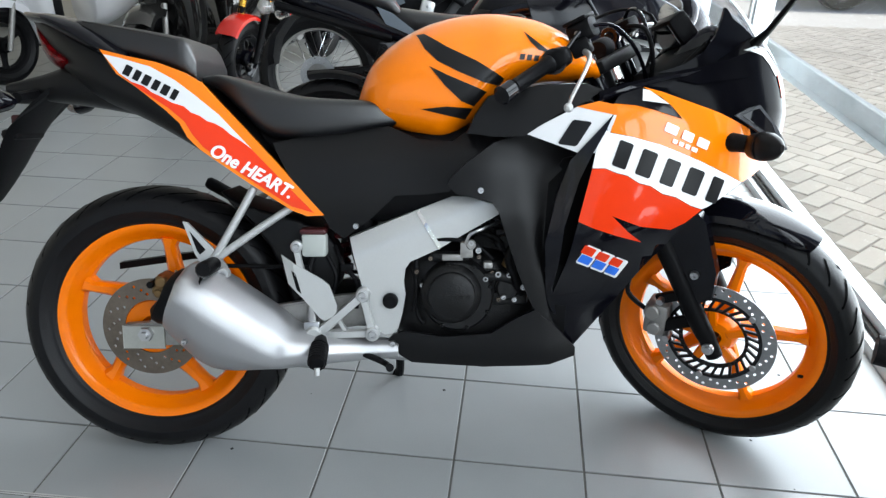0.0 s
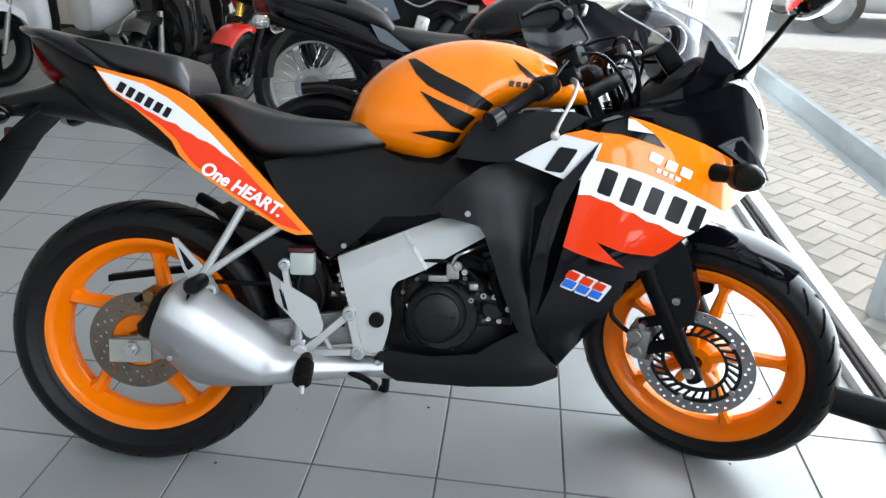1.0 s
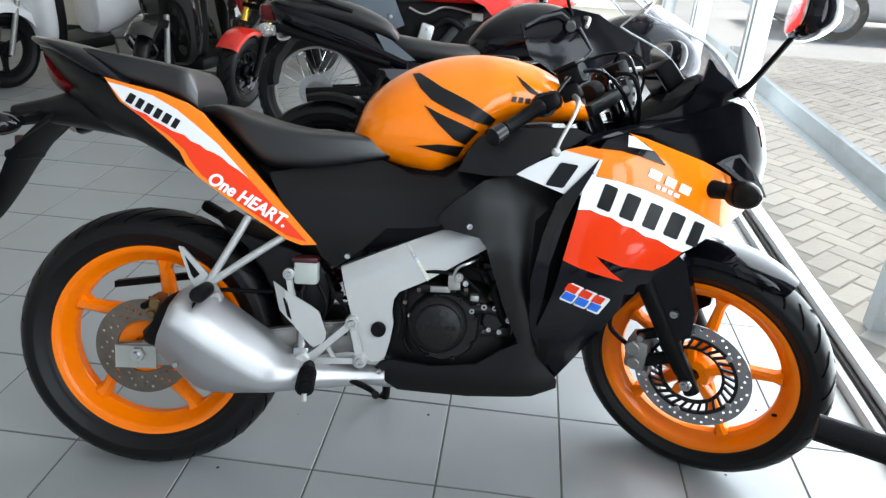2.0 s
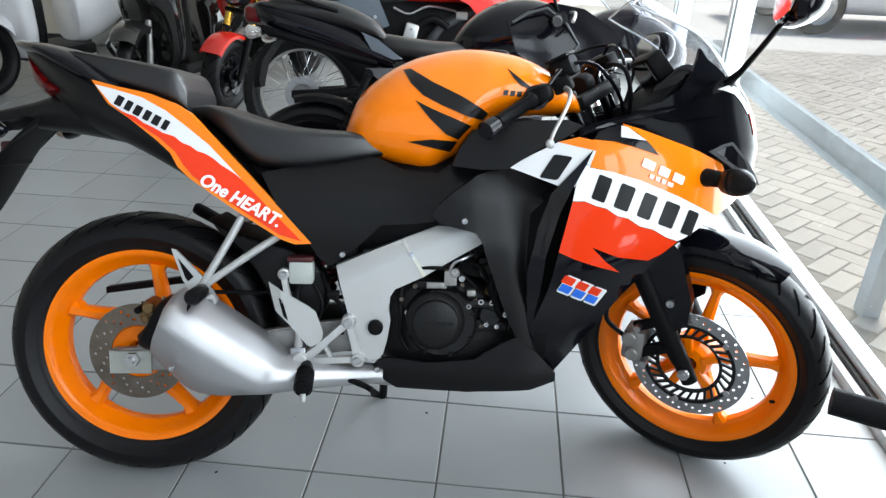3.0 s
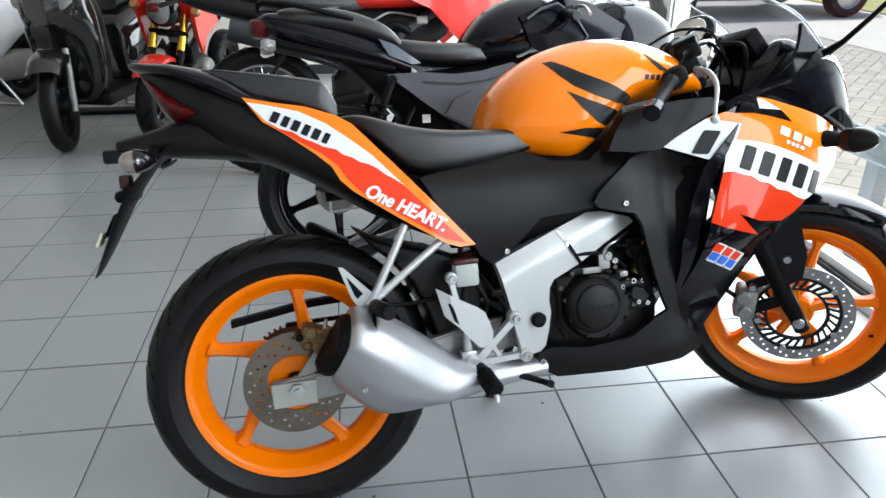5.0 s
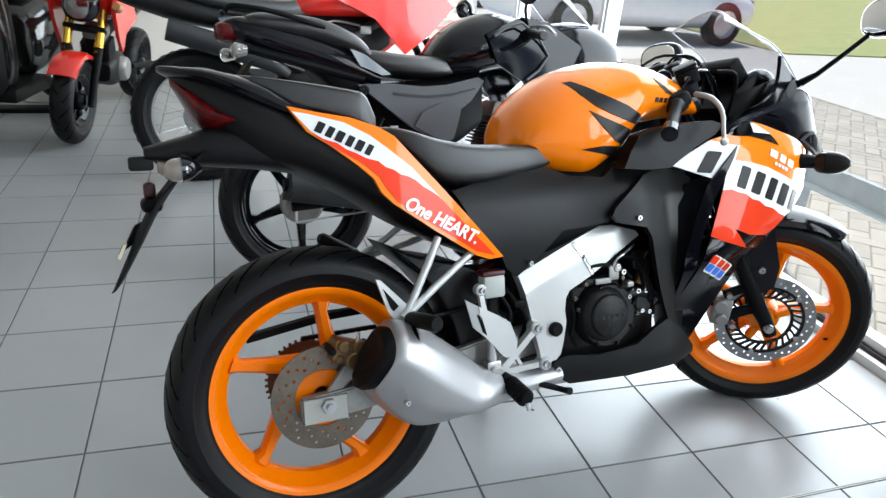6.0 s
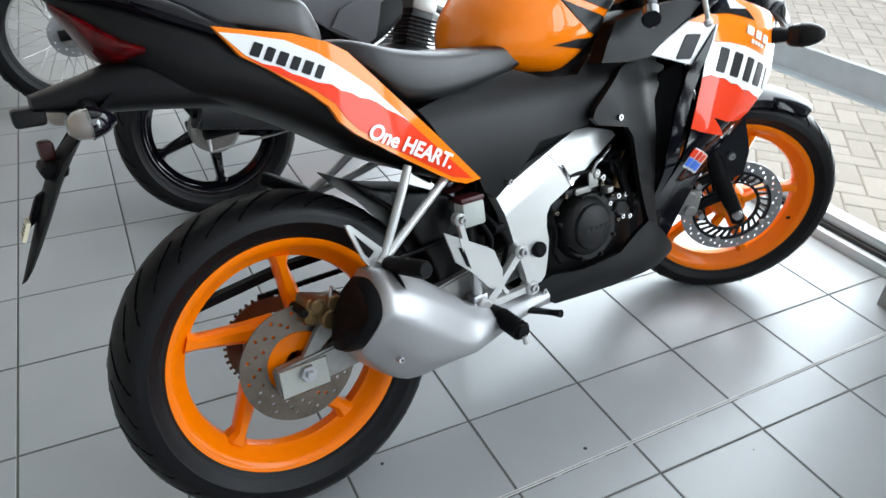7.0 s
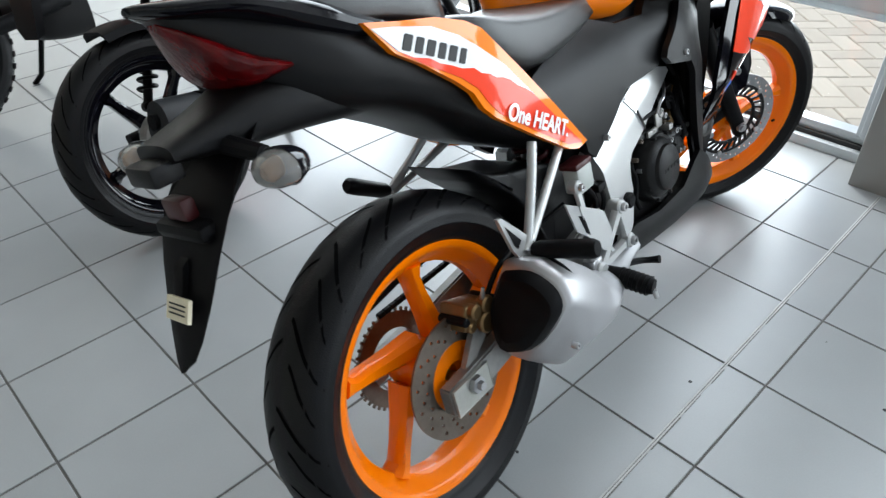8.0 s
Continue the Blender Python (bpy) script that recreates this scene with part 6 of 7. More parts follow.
def coil_shock(parent, a, b, r=0.031, mat="steel"):
    """A spring damper between two points."""
    a, b = np.array(a), np.array(b)
    s = part("shock_absorber", tube([tuple(a), tuple(b)], 0.014, 12, 1), "dark", parent)
    d = (b - a) / np.linalg.norm(b - a)
    u = np.cross(d, (1, 0, 0))
    u /= np.linalg.norm(u)
    v = np.cross(d, u)
    pts = [tuple(a + (b - a) * (0.12 + 0.66 * k) + r * (u * math.cos(k * 56) + v * math.sin(k * 56))) for k in np.linspace(0, 1, 100)]
    part("spring", tube(pts, 0.0056, 7, 1), "dark", s)
    for p in (a, b):
        part("eye", moved(lathe([(0.007, -0.012), (0.017, -0.012), (0.017, 0.012), (0.007, 0.012)], 16, closed=True), Matrix.Translation(tuple(p))), mat, s)
    return s


def engine_block(parent, x, z, w=0.11, mat="engine"):
    e = part("engine", body([(x - 0.15, z + 0.05, z - 0.05, w * 0.7, z), (x - 0.08, z + 0.09, z - 0.09, w, z), (x + 0.06, z + 0.09, z - 0.10, w, z), (x + 0.15, z + 0.05, z - 0.06, w * 0.8, z)], 22, 3, 4, 4), mat, parent)
    for s in (-1, 1):
        part("engine_cover", moved(lathe([(1e-5, s * (w + 0.035)), (0.06, s * (w + 0.035)), (0.072, s * (w + 0.02)), (0.075, s * w * 0.8), (1e-5, s * w * 0.8)], 28), Matrix.Translation((x - 0.01, 0, z))), "cast", e)
    for i in range(7):
        part("fin", moved(box(-0.065, -0.08, 0.014 * i, 0.065, 0.08, 0.014 * i + 0.005, 0.002, 1), pose(x + 0.07, 0, z + 0.09, 0, 20, 0)), mat, e)
    part("cylinder", moved(box(-0.048, -0.058, -0.02, 0.048, 0.058, 0.14, 0.01), pose(x + 0.07, 0, z + 0.09, 0, 20, 0)), mat, e)
    part("head", moved(box(-0.055, -0.065, 0.11, 0.055, 0.065, 0.18, 0.015), pose(x + 0.07, 0, z + 0.09, 0, 20, 0)), "cast", e)
    return e


def fork_pair(parent, x, caster, top, half, mat, tube_mat="steel", steer=0.0, bar=0.34, bar_rise=0.06, r=0.019, z0=0.0, sweep=0.0, drop=0.0, levers=True, grip=0.017, ridged=False):
    """Both fork legs, yokes, handlebar with grips and levers, round a front axle at (x, 0, z0)."""
    c, st = radians(caster), radians(steer)
    s = Vector((-math.sin(c), 0, math.cos(c)))
    y = Matrix.Rotation(st, 3, s) @ Vector((0, 1, 0))
    xx = y.cross(s)
    F = Matrix(((xx.x, y.x, s.x, x), (xx.y, y.y, s.y, 0), (xx.z, y.z, s.z, z0), (0, 0, 0, 1)))
    for k in (-1, 1):
        leg = part("fork_leg", moved(tube([(-0.01, k * half, -0.02), (-0.02, k * half, 0.05), (-0.02, k * half, top * 0.52)], [r * 0.9, r, r * 1.15], 14, 1), F), mat, parent)
        part("fork_tube", moved(tube([(-0.02, k * half, top * 0.5), (-0.02, k * half, top)], r * 0.78, 14, 1), F), tube_mat, leg)
    part("yoke", moved(box(-0.06, -half - 0.025, top * 0.66, 0.01, half + 0.025, top * 0.66 + 0.03, 0.01), F), "dark", parent)
    part("upper_yoke", moved(box(-0.06, -half - 0.025, top - 0.03, 0.01, half + 0.025, top, 0.01), F), "dark", parent)
    mx, mz = -0.10 + sweep, top + bar_rise + 0.01 - drop
    b = part("handlebar", moved(tube([(-0.14, -bar, top + bar_rise), (mx, -bar * 0.55, mz), (-0.03, -bar * 0.25, top + 0.015), (-0.03, bar * 0.25, top + 0.015), (mx, bar * 0.55, mz), (-0.14, bar, top + bar_rise)], 0.011, 12, 4), F), "dark", parent)
    gx, gz = -0.112 + 0.72 * sweep, top + bar_rise + 0.006 - 0.72 * drop
    for k in (-1, 1):
        if ridged:
            a, z = Vector((gx, k * bar * 0.62, gz)), Vector((-0.142, k * (bar + 0.01), top + bar_rise))
            st = [(0.0, 0.013), (0.0, 0.021), (0.03, 0.021), (0.04, 0.0155)]
            for i in range(9):
                st += [(0.08 + i * 0.048, grip), (0.105 + i * 0.048, grip * 1.06), (0.118 + i * 0.048, grip * 0.97)]
            st += [(0.56, grip * 1.0), (0.575, grip * 1.12), (0.61, grip * 1.12), (0.625, grip * 0.96), (0.64, grip), (0.985, grip), (0.998, grip * 0.9), (1.0, grip * 0.8)]
            part("grip", moved(tube([tuple(a.lerp(z, q)) for q, _ in st], [w for _, w in st], 24, 1), F), "griprubber", b, "black ribbed rubber grip with smooth bar end")
        else:
            part("grip", moved(tube([(gx, k * bar * 0.66, gz), (gx - 0.003, k * bar * 0.675, gz), (-0.138, k * (bar - 0.01), top + bar_rise), (-0.141, k * bar, top + bar_rise), (-0.142, k * (bar + 0.01), top + bar_rise)], [grip * 1.3, grip, grip, grip * 1.1, grip * 0.9], 14, 1), F), "seat", b)
        if levers:
            part("lever", moved(tube([(-0.05 + sweep, k * bar * 0.5, mz), (-0.05 + sweep * 0.8, k * bar * 0.7, gz - 0.005), (-0.09, k * bar, top + bar_rise - 0.02)], 0.006, 8, 3), F), "alu", b)
        part("switch_box", moved(box(-0.13, -0.022, -0.02, -0.075, 0.022, 0.02, 0.006), F @ Matrix.Translation((sweep, k * bar * 0.56, mz - 0.005))), "dark", b)
    return F


def mirror_pair(parent, F, y, z, x=-0.06):
    for k in (-1, 1):
        m = part("mirror", moved(body([(-0.012, 0.03, -0.03, 0.05, 0), (0.0, 0.04, -0.04, 0.065, 0), (0.022, 0.028, -0.028, 0.045, 0), (0.03, 0.01, -0.01, 0.015, 0)], 20, 3, 2.4, 2.4), F @ pose(x, k * y, z, 0, 10, 0)), "gloss", parent)
        part("mirror_glass", moved(body([(-0.0145, 0.020, -0.020, 0.036, 0), (-0.013, 0.032, -0.032, 0.056, 0), (-0.0115, 0.032, -0.032, 0.056, 0)], 20, 1, 2.4, 2.4), F @ pose(x, k * y, z, 0, 10, 0)), "chrome", m)
        part("mirror_stalk", moved(tube([(x + 0.01, k * y * 0.55, z - 0.17), (x + 0.01, k * y * 0.7, z - 0.06), (x + 0.005, k * y, z - 0.01)], 0.006, 8, 3), F), "dark", m)


def commuter():
    """The black half-faired motorcycle beside the orange one."""
    e = empty("motorcycle", heading(-0.30, 0.965, 0.283, 7, 13), "black half-faired motorcycle with grey side panels on its stand", "motorcycle")
    I = Matrix.Identity(4)
    rw = wheel(e, I, 0.292, 0.052, 0.222, 0.036, 5, "gloss", 0.95, (0.022, 0.012, 0.022), 26, 1, "rear_wheel")
    part("brake_drum", lathe([(1e-5, -0.075), (0.065, -0.075), (0.078, -0.065), (0.080, -0.03), (1e-5, -0.03)], 30), "cast", rw)
    part("brake_arm", tube([(0.0, -0.088, 0.05), (-0.03, -0.090, 0.0), (-0.035, -0.090, -0.065)], 0.006, 8, 3), "steel", rw)
    part("brake_rod", tube([(-0.035, -0.095, -0.065), (0.46, -0.13, -0.02)], 0.004, 8, 1), "steel", rw)
    wheel(e, Matrix.Translation((1.28, 0, 0)), 0.29, 0.044, 0.224, 0.032, 5, "gloss", 0.4, (0.020, 0.011, 0.020), 26, 1, "front_wheel")
    for s in (-1, 1):
        part("swingarm_leg", tube([(-0.05, s * 0.105, -0.005), (0.20, s * 0.105, 0.01), (0.48, s * 0.095, 0.05)], 0.018, 12, 3), "dark", e)
        coil_shock(e, (0.066, s * 0.155, 0.055), (0.214, s * 0.178, 0.400), 0.027, "dark")
    part("muffler", tube([(-0.06, -0.155, 0.075), (-0.05, -0.155, 0.075), (0.15, -0.155, 0.04), (0.36, -0.145, -0.02), (0.44, -0.135, -0.06), (0.62, -0.10, -0.10)], [0.050, 0.056, 0.058, 0.050, 0.026, 0.020], 20, 4), "greyplastic", e, "dark grey exhaust muffler")
    part("tailpipe", tube([(-0.085, -0.155, 0.080), (-0.04, -0.155, 0.075)], 0.022, 14, 1), "dark", e)
    part("heat_shield", tube([(0.02, -0.195, 0.085), (0.14, -0.200, 0.065), (0.24, -0.195, 0.04)], [0.012, 0.016, 0.012], 10, 3), "greyplastic", e)
    part("tail_unit", body([(-0.225, 0.640, 0.612, 0.03, 0.626), (-0.185, 0.655, 0.566, 0.075, 0.610), (-0.09, 0.648, 0.520, 0.105, 0.58), (0.05, 0.610, 0.470, 0.115, 0.54), (0.18, 0.560, 0.430, 0.120, 0.49), (0.30, 0.490, 0.400, 0.115, 0.44)], 28, 4, 2.6, 2.6), "gloss", e, "gloss black tail cowl")
    for s in (-1, 1):
        part("silver_flash", panel([(0.185, 0.545), (0.24, 0.525), (0.335, 0.455), (0.30, 0.452), (0.22, 0.485)], lambda x, z: -0.128, 0.012, 0.05, s > 0), "flash", e, "glossy blue-grey flash panel")
        part("grab_rail", tube([(0.10, s * 0.115, 0.615), (-0.07, s * 0.13, 0.66), (-0.20, s * 0.10, 0.68), (-0.22, s * 0.05, 0.67)], 0.009, 10, 4), "dark", e)
        part("indicator", body([(-0.225, 0.550, 0.520, 0.02, 0.535), (-0.21, 0.56, 0.51, 0.032, 0.535), (-0.175, 0.552, 0.518, 0.022, 0.535)], 18, 3, 2.2, 2.2, s * 0.14), "clear", e)
        part("indicator_stalk", tube([(-0.18, s * 0.05, 0.54), (-0.19, s * 0.12, 0.535)], 0.010, 8, 1), "dark", e)
    part("tail_light", body([(-0.255, 0.625, 0.585, 0.030, 0.605), (-0.240, 0.635, 0.570, 0.055, 0.605), (-0.195, 0.630, 0.570, 0.060, 0.603), (-0.165, 0.620, 0.580, 0.05, 0.600)], 24, 3, 3, 3), "taillens", e, "red tail light lens")
    part("rear_mudguard", loft([[(x, -w, z), (x, w, z), (x - 0.022, w, z - 0.008), (x - 0.022, -w, z - 0.008)] for x, z, w in ((-0.05, 0.54, 0.07), (-0.135, 0.51, 0.07), (-0.185, 0.44, 0.068), (-0.200, 0.37, 0.06), (-0.200, 0.345, 0.04))]), "dark", e)
    part("passenger_seat", body([(-0.155, 0.658, 0.622, 0.07, 0.638), (-0.10, 0.668, 0.600, 0.105, 0.63), (0.08, 0.655, 0.560, 0.120, 0.61), (0.22, 0.600, 0.520, 0.120, 0.56), (0.27, 0.545, 0.505, 0.11, 0.525)], 26, 4, 3, 3), "seat", e)
    part("rider_seat", body([(0.22, 0.555, 0.510, 0.09, 0.53), (0.30, 0.545, 0.460, 0.125, 0.50), (0.42, 0.530, 0.440, 0.135, 0.49), (0.54, 0.525, 0.440, 0.125, 0.48), (0.62, 0.520, 0.450, 0.10, 0.48)], 26, 4, 3, 3), "seat", e, "black vinyl rider seat")
    for s in (-1, 1):
        part("side_panel", panel([(0.20, 0.420), (0.327, 0.423), (0.454, 0.410), (0.554, 0.416), (0.681, 0.442), (0.705, 0.428), (0.640, 0.353), (0.598, 0.325), (0.575, 0.215), (0.535, 0.195), (0.402, 0.262), (0.321, 0.322)], lambda x, z: -0.140 - 0.025 * math.sin(max(0, min(1, (z - 0.2) / 0.25)) * math.pi), 0.02, 0.03, s > 0), "midgrey", e, "dark grey plastic side panel")
        lower = lambda x, z: -0.147 - 0.025 * math.sin(max(0, min(1, (z - 0.2) / 0.25)) * math.pi)
        part("panel_insert", panel([(0.408, 0.268), (0.532, 0.204), (0.568, 0.222), (0.588, 0.318), (0.520, 0.352), (0.440, 0.318)], lower, 0.008, 0.03, s > 0), "midgrey", e, "grey triangular panel insert")
        # raised strip in darker grey paints the shade line of the panel's crease
        part("panel_crease", panel([(0.330, 0.392), (0.460, 0.378), (0.560, 0.384), (0.660, 0.404), (0.664, 0.398), (0.562, 0.376), (0.460, 0.370), (0.334, 0.384)], lambda x, z: lower(x, z) + 0.003, 0.006, 0.03, s > 0), "greyplastic", e)
        part("frame_tube", tube([(0.24, s * 0.11, 0.42), (0.40, s * 0.115, 0.30), (0.52, s * 0.11, 0.10)], 0.014, 10, 3), "dark", e)
        part("foot_peg", tube([(0.50, s * 0.13, 0.0), (0.50, s * 0.25, -0.01)], 0.015, 10, 1), "dark", e)
        part("passenger_peg_stay", tube([(0.30, s * 0.12, 0.30), (0.20, s * 0.155, 0.13), (0.42, s * 0.12, 0.10)], 0.009, 8, 1), "dark", e)
    part("fuel_tank", body([(0.52, 0.535, 0.45, 0.07, 0.50), (0.58, 0.610, 0.44, 0.130, 0.53), (0.68, 0.672, 0.45, 0.165, 0.55), (0.80, 0.690, 0.47, 0.172, 0.57), (0.92, 0.660, 0.49, 0.155, 0.57), (1.0, 0.60, 0.51, 0.12, 0.56)], 32, 4, 2.3, 2.6), "gloss", e, "gloss black fuel tank", 50)
    for s in (-1, 1):
        sh = part("tank_shroud", panel([(0.70, 0.600), (0.86, 0.665), (0.98, 0.645), (1.12, 0.555), (1.05, 0.430), (0.92, 0.330), (0.86, 0.420), (0.74, 0.490)], lambda x, z: -0.190 + 0.25 * max(0, z - 0.55), 0.015, 0.04, s > 0), "gloss", e, "gloss black tank shroud")
        part("shroud_trim", tube([(0.72, s * 0.205, 0.590), (0.84, s * 0.20, 0.640), (0.96, s * 0.195, 0.520), (0.86, s * 0.205, 0.430)], 0.005, 8, 2), "midgrey", sh, "grey edge trim")
    part("fairing", body([(1.00, 0.62, 0.47, 0.15, 0.54), (1.10, 0.66, 0.44, 0.185, 0.54), (1.22, 0.655, 0.42, 0.185, 0.53), (1.33, 0.60, 0.42, 0.15, 0.51), (1.40, 0.54, 0.45, 0.07, 0.50)], 28, 4, 2.5, 2.6), "gloss", e, "gloss black headlamp fairing", 50)
    scr = loft([[(1.28 - 0.17 * u - 0.09 * t * t, (0.135 - 0.03 * u) * t, 0.635 + 0.17 * u) for t in np.linspace(-1, 1, 13)] + [(1.277 - 0.17 * u - 0.09 * t * t, (0.135 - 0.03 * u) * t, 0.634 + 0.17 * u) for t in np.linspace(1, -1, 13)] for u in np.linspace(0, 1, 6)])
    g = part("windscreen", scr, "screen", e, "smoked fly screen", 60)
    g.visible_shadow = False
    part("screen_trim", tube([(1.19, -0.136, 0.638), (1.07, -0.118, 0.745), (1.015, -0.105, 0.805), (1.11, 0.0, 0.808), (1.015, 0.105, 0.805), (1.07, 0.118, 0.745), (1.19, 0.136, 0.638)], 0.004, 8), "frame", g)
    F = fork_pair(e, 1.28, 25, 0.66, 0.09, "dark", "chrome", 0, 0.33, 0.05)
    mirror_pair(e, F, 0.27, 0.86, -0.10)
    part("front_mudguard", loft([[(1.28 + rr * math.cos(t), y, rr * math.sin(t)) for y, rr in ((-0.058, 0.295), (-0.04, 0.312), (0.04, 0.312), (0.058, 0.295), (0.04, 0.306), (-0.04, 0.306))] for t in np.radians(np.linspace(40, 150, 18))]), "gloss", e)
    engine_block(e, 0.72, 0.08)
    part("downpipe", tube([(0.86, -0.02, 0.20), (0.95, -0.03, 0.10), (0.90, -0.06, -0.08), (0.62, -0.10, -0.10)], 0.016, 10, 4), "steel", e)
    part("air_box", body([(0.26, 0.42, 0.18, 0.06, 0.30), (0.40, 0.43, 0.14, 0.10, 0.30), (0.60, 0.45, 0.18, 0.11, 0.32), (0.72, 0.48, 0.25, 0.10, 0.36)], 20, 3, 4, 4), "dark", e)
    part("battery_label", box(0.33, -0.118, 0.24, 0.36, -0.112, 0.27), "silverwhite", e)
    arch = [[(rr * math.cos(t), y, rr * math.sin(t) + 0.004) for y, rr in ((-0.066, 0.290), (-0.062, 0.310), (-0.04, 0.320), (0.04, 0.320), (0.062, 0.310), (0.066, 0.290), (0.04, 0.312), (-0.04, 0.312))] for t in np.radians(np.linspace(18, 104, 22))]
    part("hugger", loft(arch), "dark", e, "black hugger over the rear wheel")
    part("under_seat_tray", body([(-0.10, 0.56, 0.52, 0.06, 0.54), (0.05, 0.55, 0.47, 0.085, 0.50), (0.15, 0.53, 0.38, 0.095, 0.45), (0.30, 0.50, 0.22, 0.10, 0.36)], 18, 3, 4, 4), "dark", e)
    part("rear_frame", tube([(0.24, -0.10, 0.44), (0.0, -0.10, 0.50), (-0.18, -0.08, 0.55)], 0.016, 10, 2), "dark", e)
    part("side_stand", tube([(0.52, 0.09, -0.03), (0.57, 0.20, -0.19), (0.585, 0.245, -0.222), (0.600, 0.262, -0.224)], [0.012, 0.012, 0.014, 0.020], 10, 2), "dark", e)
    return e


def trail_bike():
    """The red motorcycle with wire wheels behind the black one."""
    e = empty("motorcycle", heading(-0.66, 2.12, 0.315, 7, 10), "red trail motorcycle with bright wire-spoked wheels", "motorcycle")
    I = Matrix.Identity(4)
    rw = wire_wheel(e, I, 0.325, 0.052, 0.238, "rear_wheel", "cast")
    drilled_disc(rw, I, 0.055, 0.092, -0.085, "", 0, "brake_disc", "frontdisc", 18)
    wire_wheel(e, Matrix.Translation((1.38, 0, 0.02)), 0.345, 0.042, 0.270, "front_wheel")
    for s in (-1, 1):
        part("swingarm_leg", tube([(-0.05, s * 0.11, 0.0), (0.25, s * 0.11, 0.02), (0.55, s * 0.09, 0.06)], [0.022, 0.028, 0.032], 12, 3), "dark", e)
    part("muffler", tube([(-0.12, -0.14, 0.40), (-0.10, -0.14, 0.395), (0.28, -0.14, 0.28), (0.42, -0.12, 0.20)], [0.045, 0.052, 0.050, 0.022], 18, 3), "greyplastic", e)
    part("seat", body([(-0.30, 0.64, 0.60, 0.05, 0.62), (-0.10, 0.625, 0.54, 0.10, 0.58), (0.20, 0.575, 0.48, 0.115, 0.53), (0.45, 0.56, 0.46, 0.10, 0.51), (0.66, 0.60, 0.48, 0.06, 0.54)], 24, 4, 3, 3), "seat", e)
    part("tail_unit", body([(-0.46, 0.625, 0.60, 0.05, 0.61), (-0.30, 0.61, 0.52, 0.09, 0.57), (-0.05, 0.56, 0.44, 0.105, 0.50), (0.20, 0.50, 0.40, 0.10, 0.45)], 22, 3, 3, 3), "matte", e)
    part("rear_mudguard", loft([[(x, -w, z), (x, w, z), (x, w, z - 0.01), (x, -w, z - 0.01)] for x, z, w in ((-0.20, 0.54, 0.08), (-0.36, 0.56, 0.08), (-0.46, 0.53, 0.06))]), "matte", e)
    part("tail_light", box(-0.50, -0.04, 0.50, -0.45, 0.04, 0.545, 0.01), "taillens", e)
    part("fuel_tank", body([(0.48, 0.56, 0.48, 0.08, 0.53), (0.60, 0.65, 0.48, 0.15, 0.56), (0.78, 0.72, 0.48, 0.18, 0.58), (0.95, 0.70, 0.48, 0.17, 0.58), (1.06, 0.62, 0.5, 0.12, 0.56)], 26, 4, 2.6, 2.6), "redpaint", e, "glossy red fuel tank", 50)
    for s in (-1, 1):
        part("shroud", panel([(0.66, 0.56), (0.86, 0.66), (1.16, 0.64), (1.30, 0.54), (1.16, 0.40), (1.02, 0.30), (0.96, 0.36), (0.86, 0.47)], lambda x, z: -0.20, 0.02, 0.05, s > 0), "redpaint", e, "red radiator shroud")
        part("side_cover", panel([(0.10, 0.46), (0.40, 0.50), (0.46, 0.36), (0.30, 0.30), (0.16, 0.36)], lambda x, z: -0.125, 0.02, 0.05, s > 0), "flash", e, "glossy blue-grey side cover")
        part("frame_tube", tube([(0.52, s * 0.10, 0.06), (0.72, s * 0.11, 0.36), (1.02, s * 0.07, 0.50)], 0.026, 12, 2), "greyplastic", e)
        part("cover_bolt", disc(0.010, -0.132, -0.12, 14, (0.385, 0, 0.40), 0.002), "steel", e) if s < 0 else None
    part("air_box", body([(0.30, 0.44, 0.26, 0.07, 0.35), (0.42, 0.50, 0.18, 0.095, 0.34), (0.62, 0.50, 0.16, 0.10, 0.33), (0.84, 0.50, 0.26, 0.10, 0.38), (0.98, 0.50, 0.34, 0.07, 0.42)], 22, 3, 4, 4), "dark", e, "black air box under the tank")
    cb = part("carburettor", moved(merge(box(-0.035, -0.032, -0.045, 0.035, 0.032, 0.045, 0.012), box(-0.022, -0.04, -0.075, 0.022, 0.026, -0.04, 0.008)), pose(0.57, -0.115, 0.33, 0, 15, 0)), "alu", e, "cast alloy carburettor")
    part("carburettor_bolt", disc(0.008, -0.152, -0.14, 12, (0.575, 0, 0.345), 0.002), "steel", cb)
    part("intake_hose", tube([(0.60, -0.12, 0.36), (0.68, -0.135, 0.40), (0.76, -0.13, 0.36)], 0.02, 12, 4), "dark", e)
    part("wire_loom", tube([(0.48, -0.118, 0.45), (0.56, -0.13, 0.42), (0.66, -0.125, 0.46), (0.80, -0.125, 0.44)], 0.006, 8, 4), "steel", e)
    part("coil_unit", box(0.80, -0.13, 0.40, 0.86, -0.10, 0.44, 0.006), "cast", e)
    part("cowl", body([(1.10, 0.78, 0.58, 0.10, 0.68), (1.20, 0.80, 0.50, 0.14, 0.65), (1.30, 0.74, 0.48, 0.12, 0.60), (1.36, 0.64, 0.52, 0.05, 0.58)], 22, 3, 2.6, 2.6), "redpaint", e)
    part("front_mudguard", loft([[(x, -w, z), (x, w, z), (x, w, z - 0.01), (x, -w, z - 0.01)] for x, z, w in ((1.05, 0.44, 0.06), (1.30, 0.45, 0.075), (1.55, 0.40, 0.05))]), "redpaint", e)
    engine_block(e, 0.74, 0.12, 0.11, "engine")
    part("pivot_case", body([(0.36, 0.16, 0.0, 0.07, 0.09), (0.44, 0.22, -0.08, 0.10, 0.08), (0.62, 0.24, -0.10, 0.11, 0.08)], 20, 3, 4, 4), "engine", e)
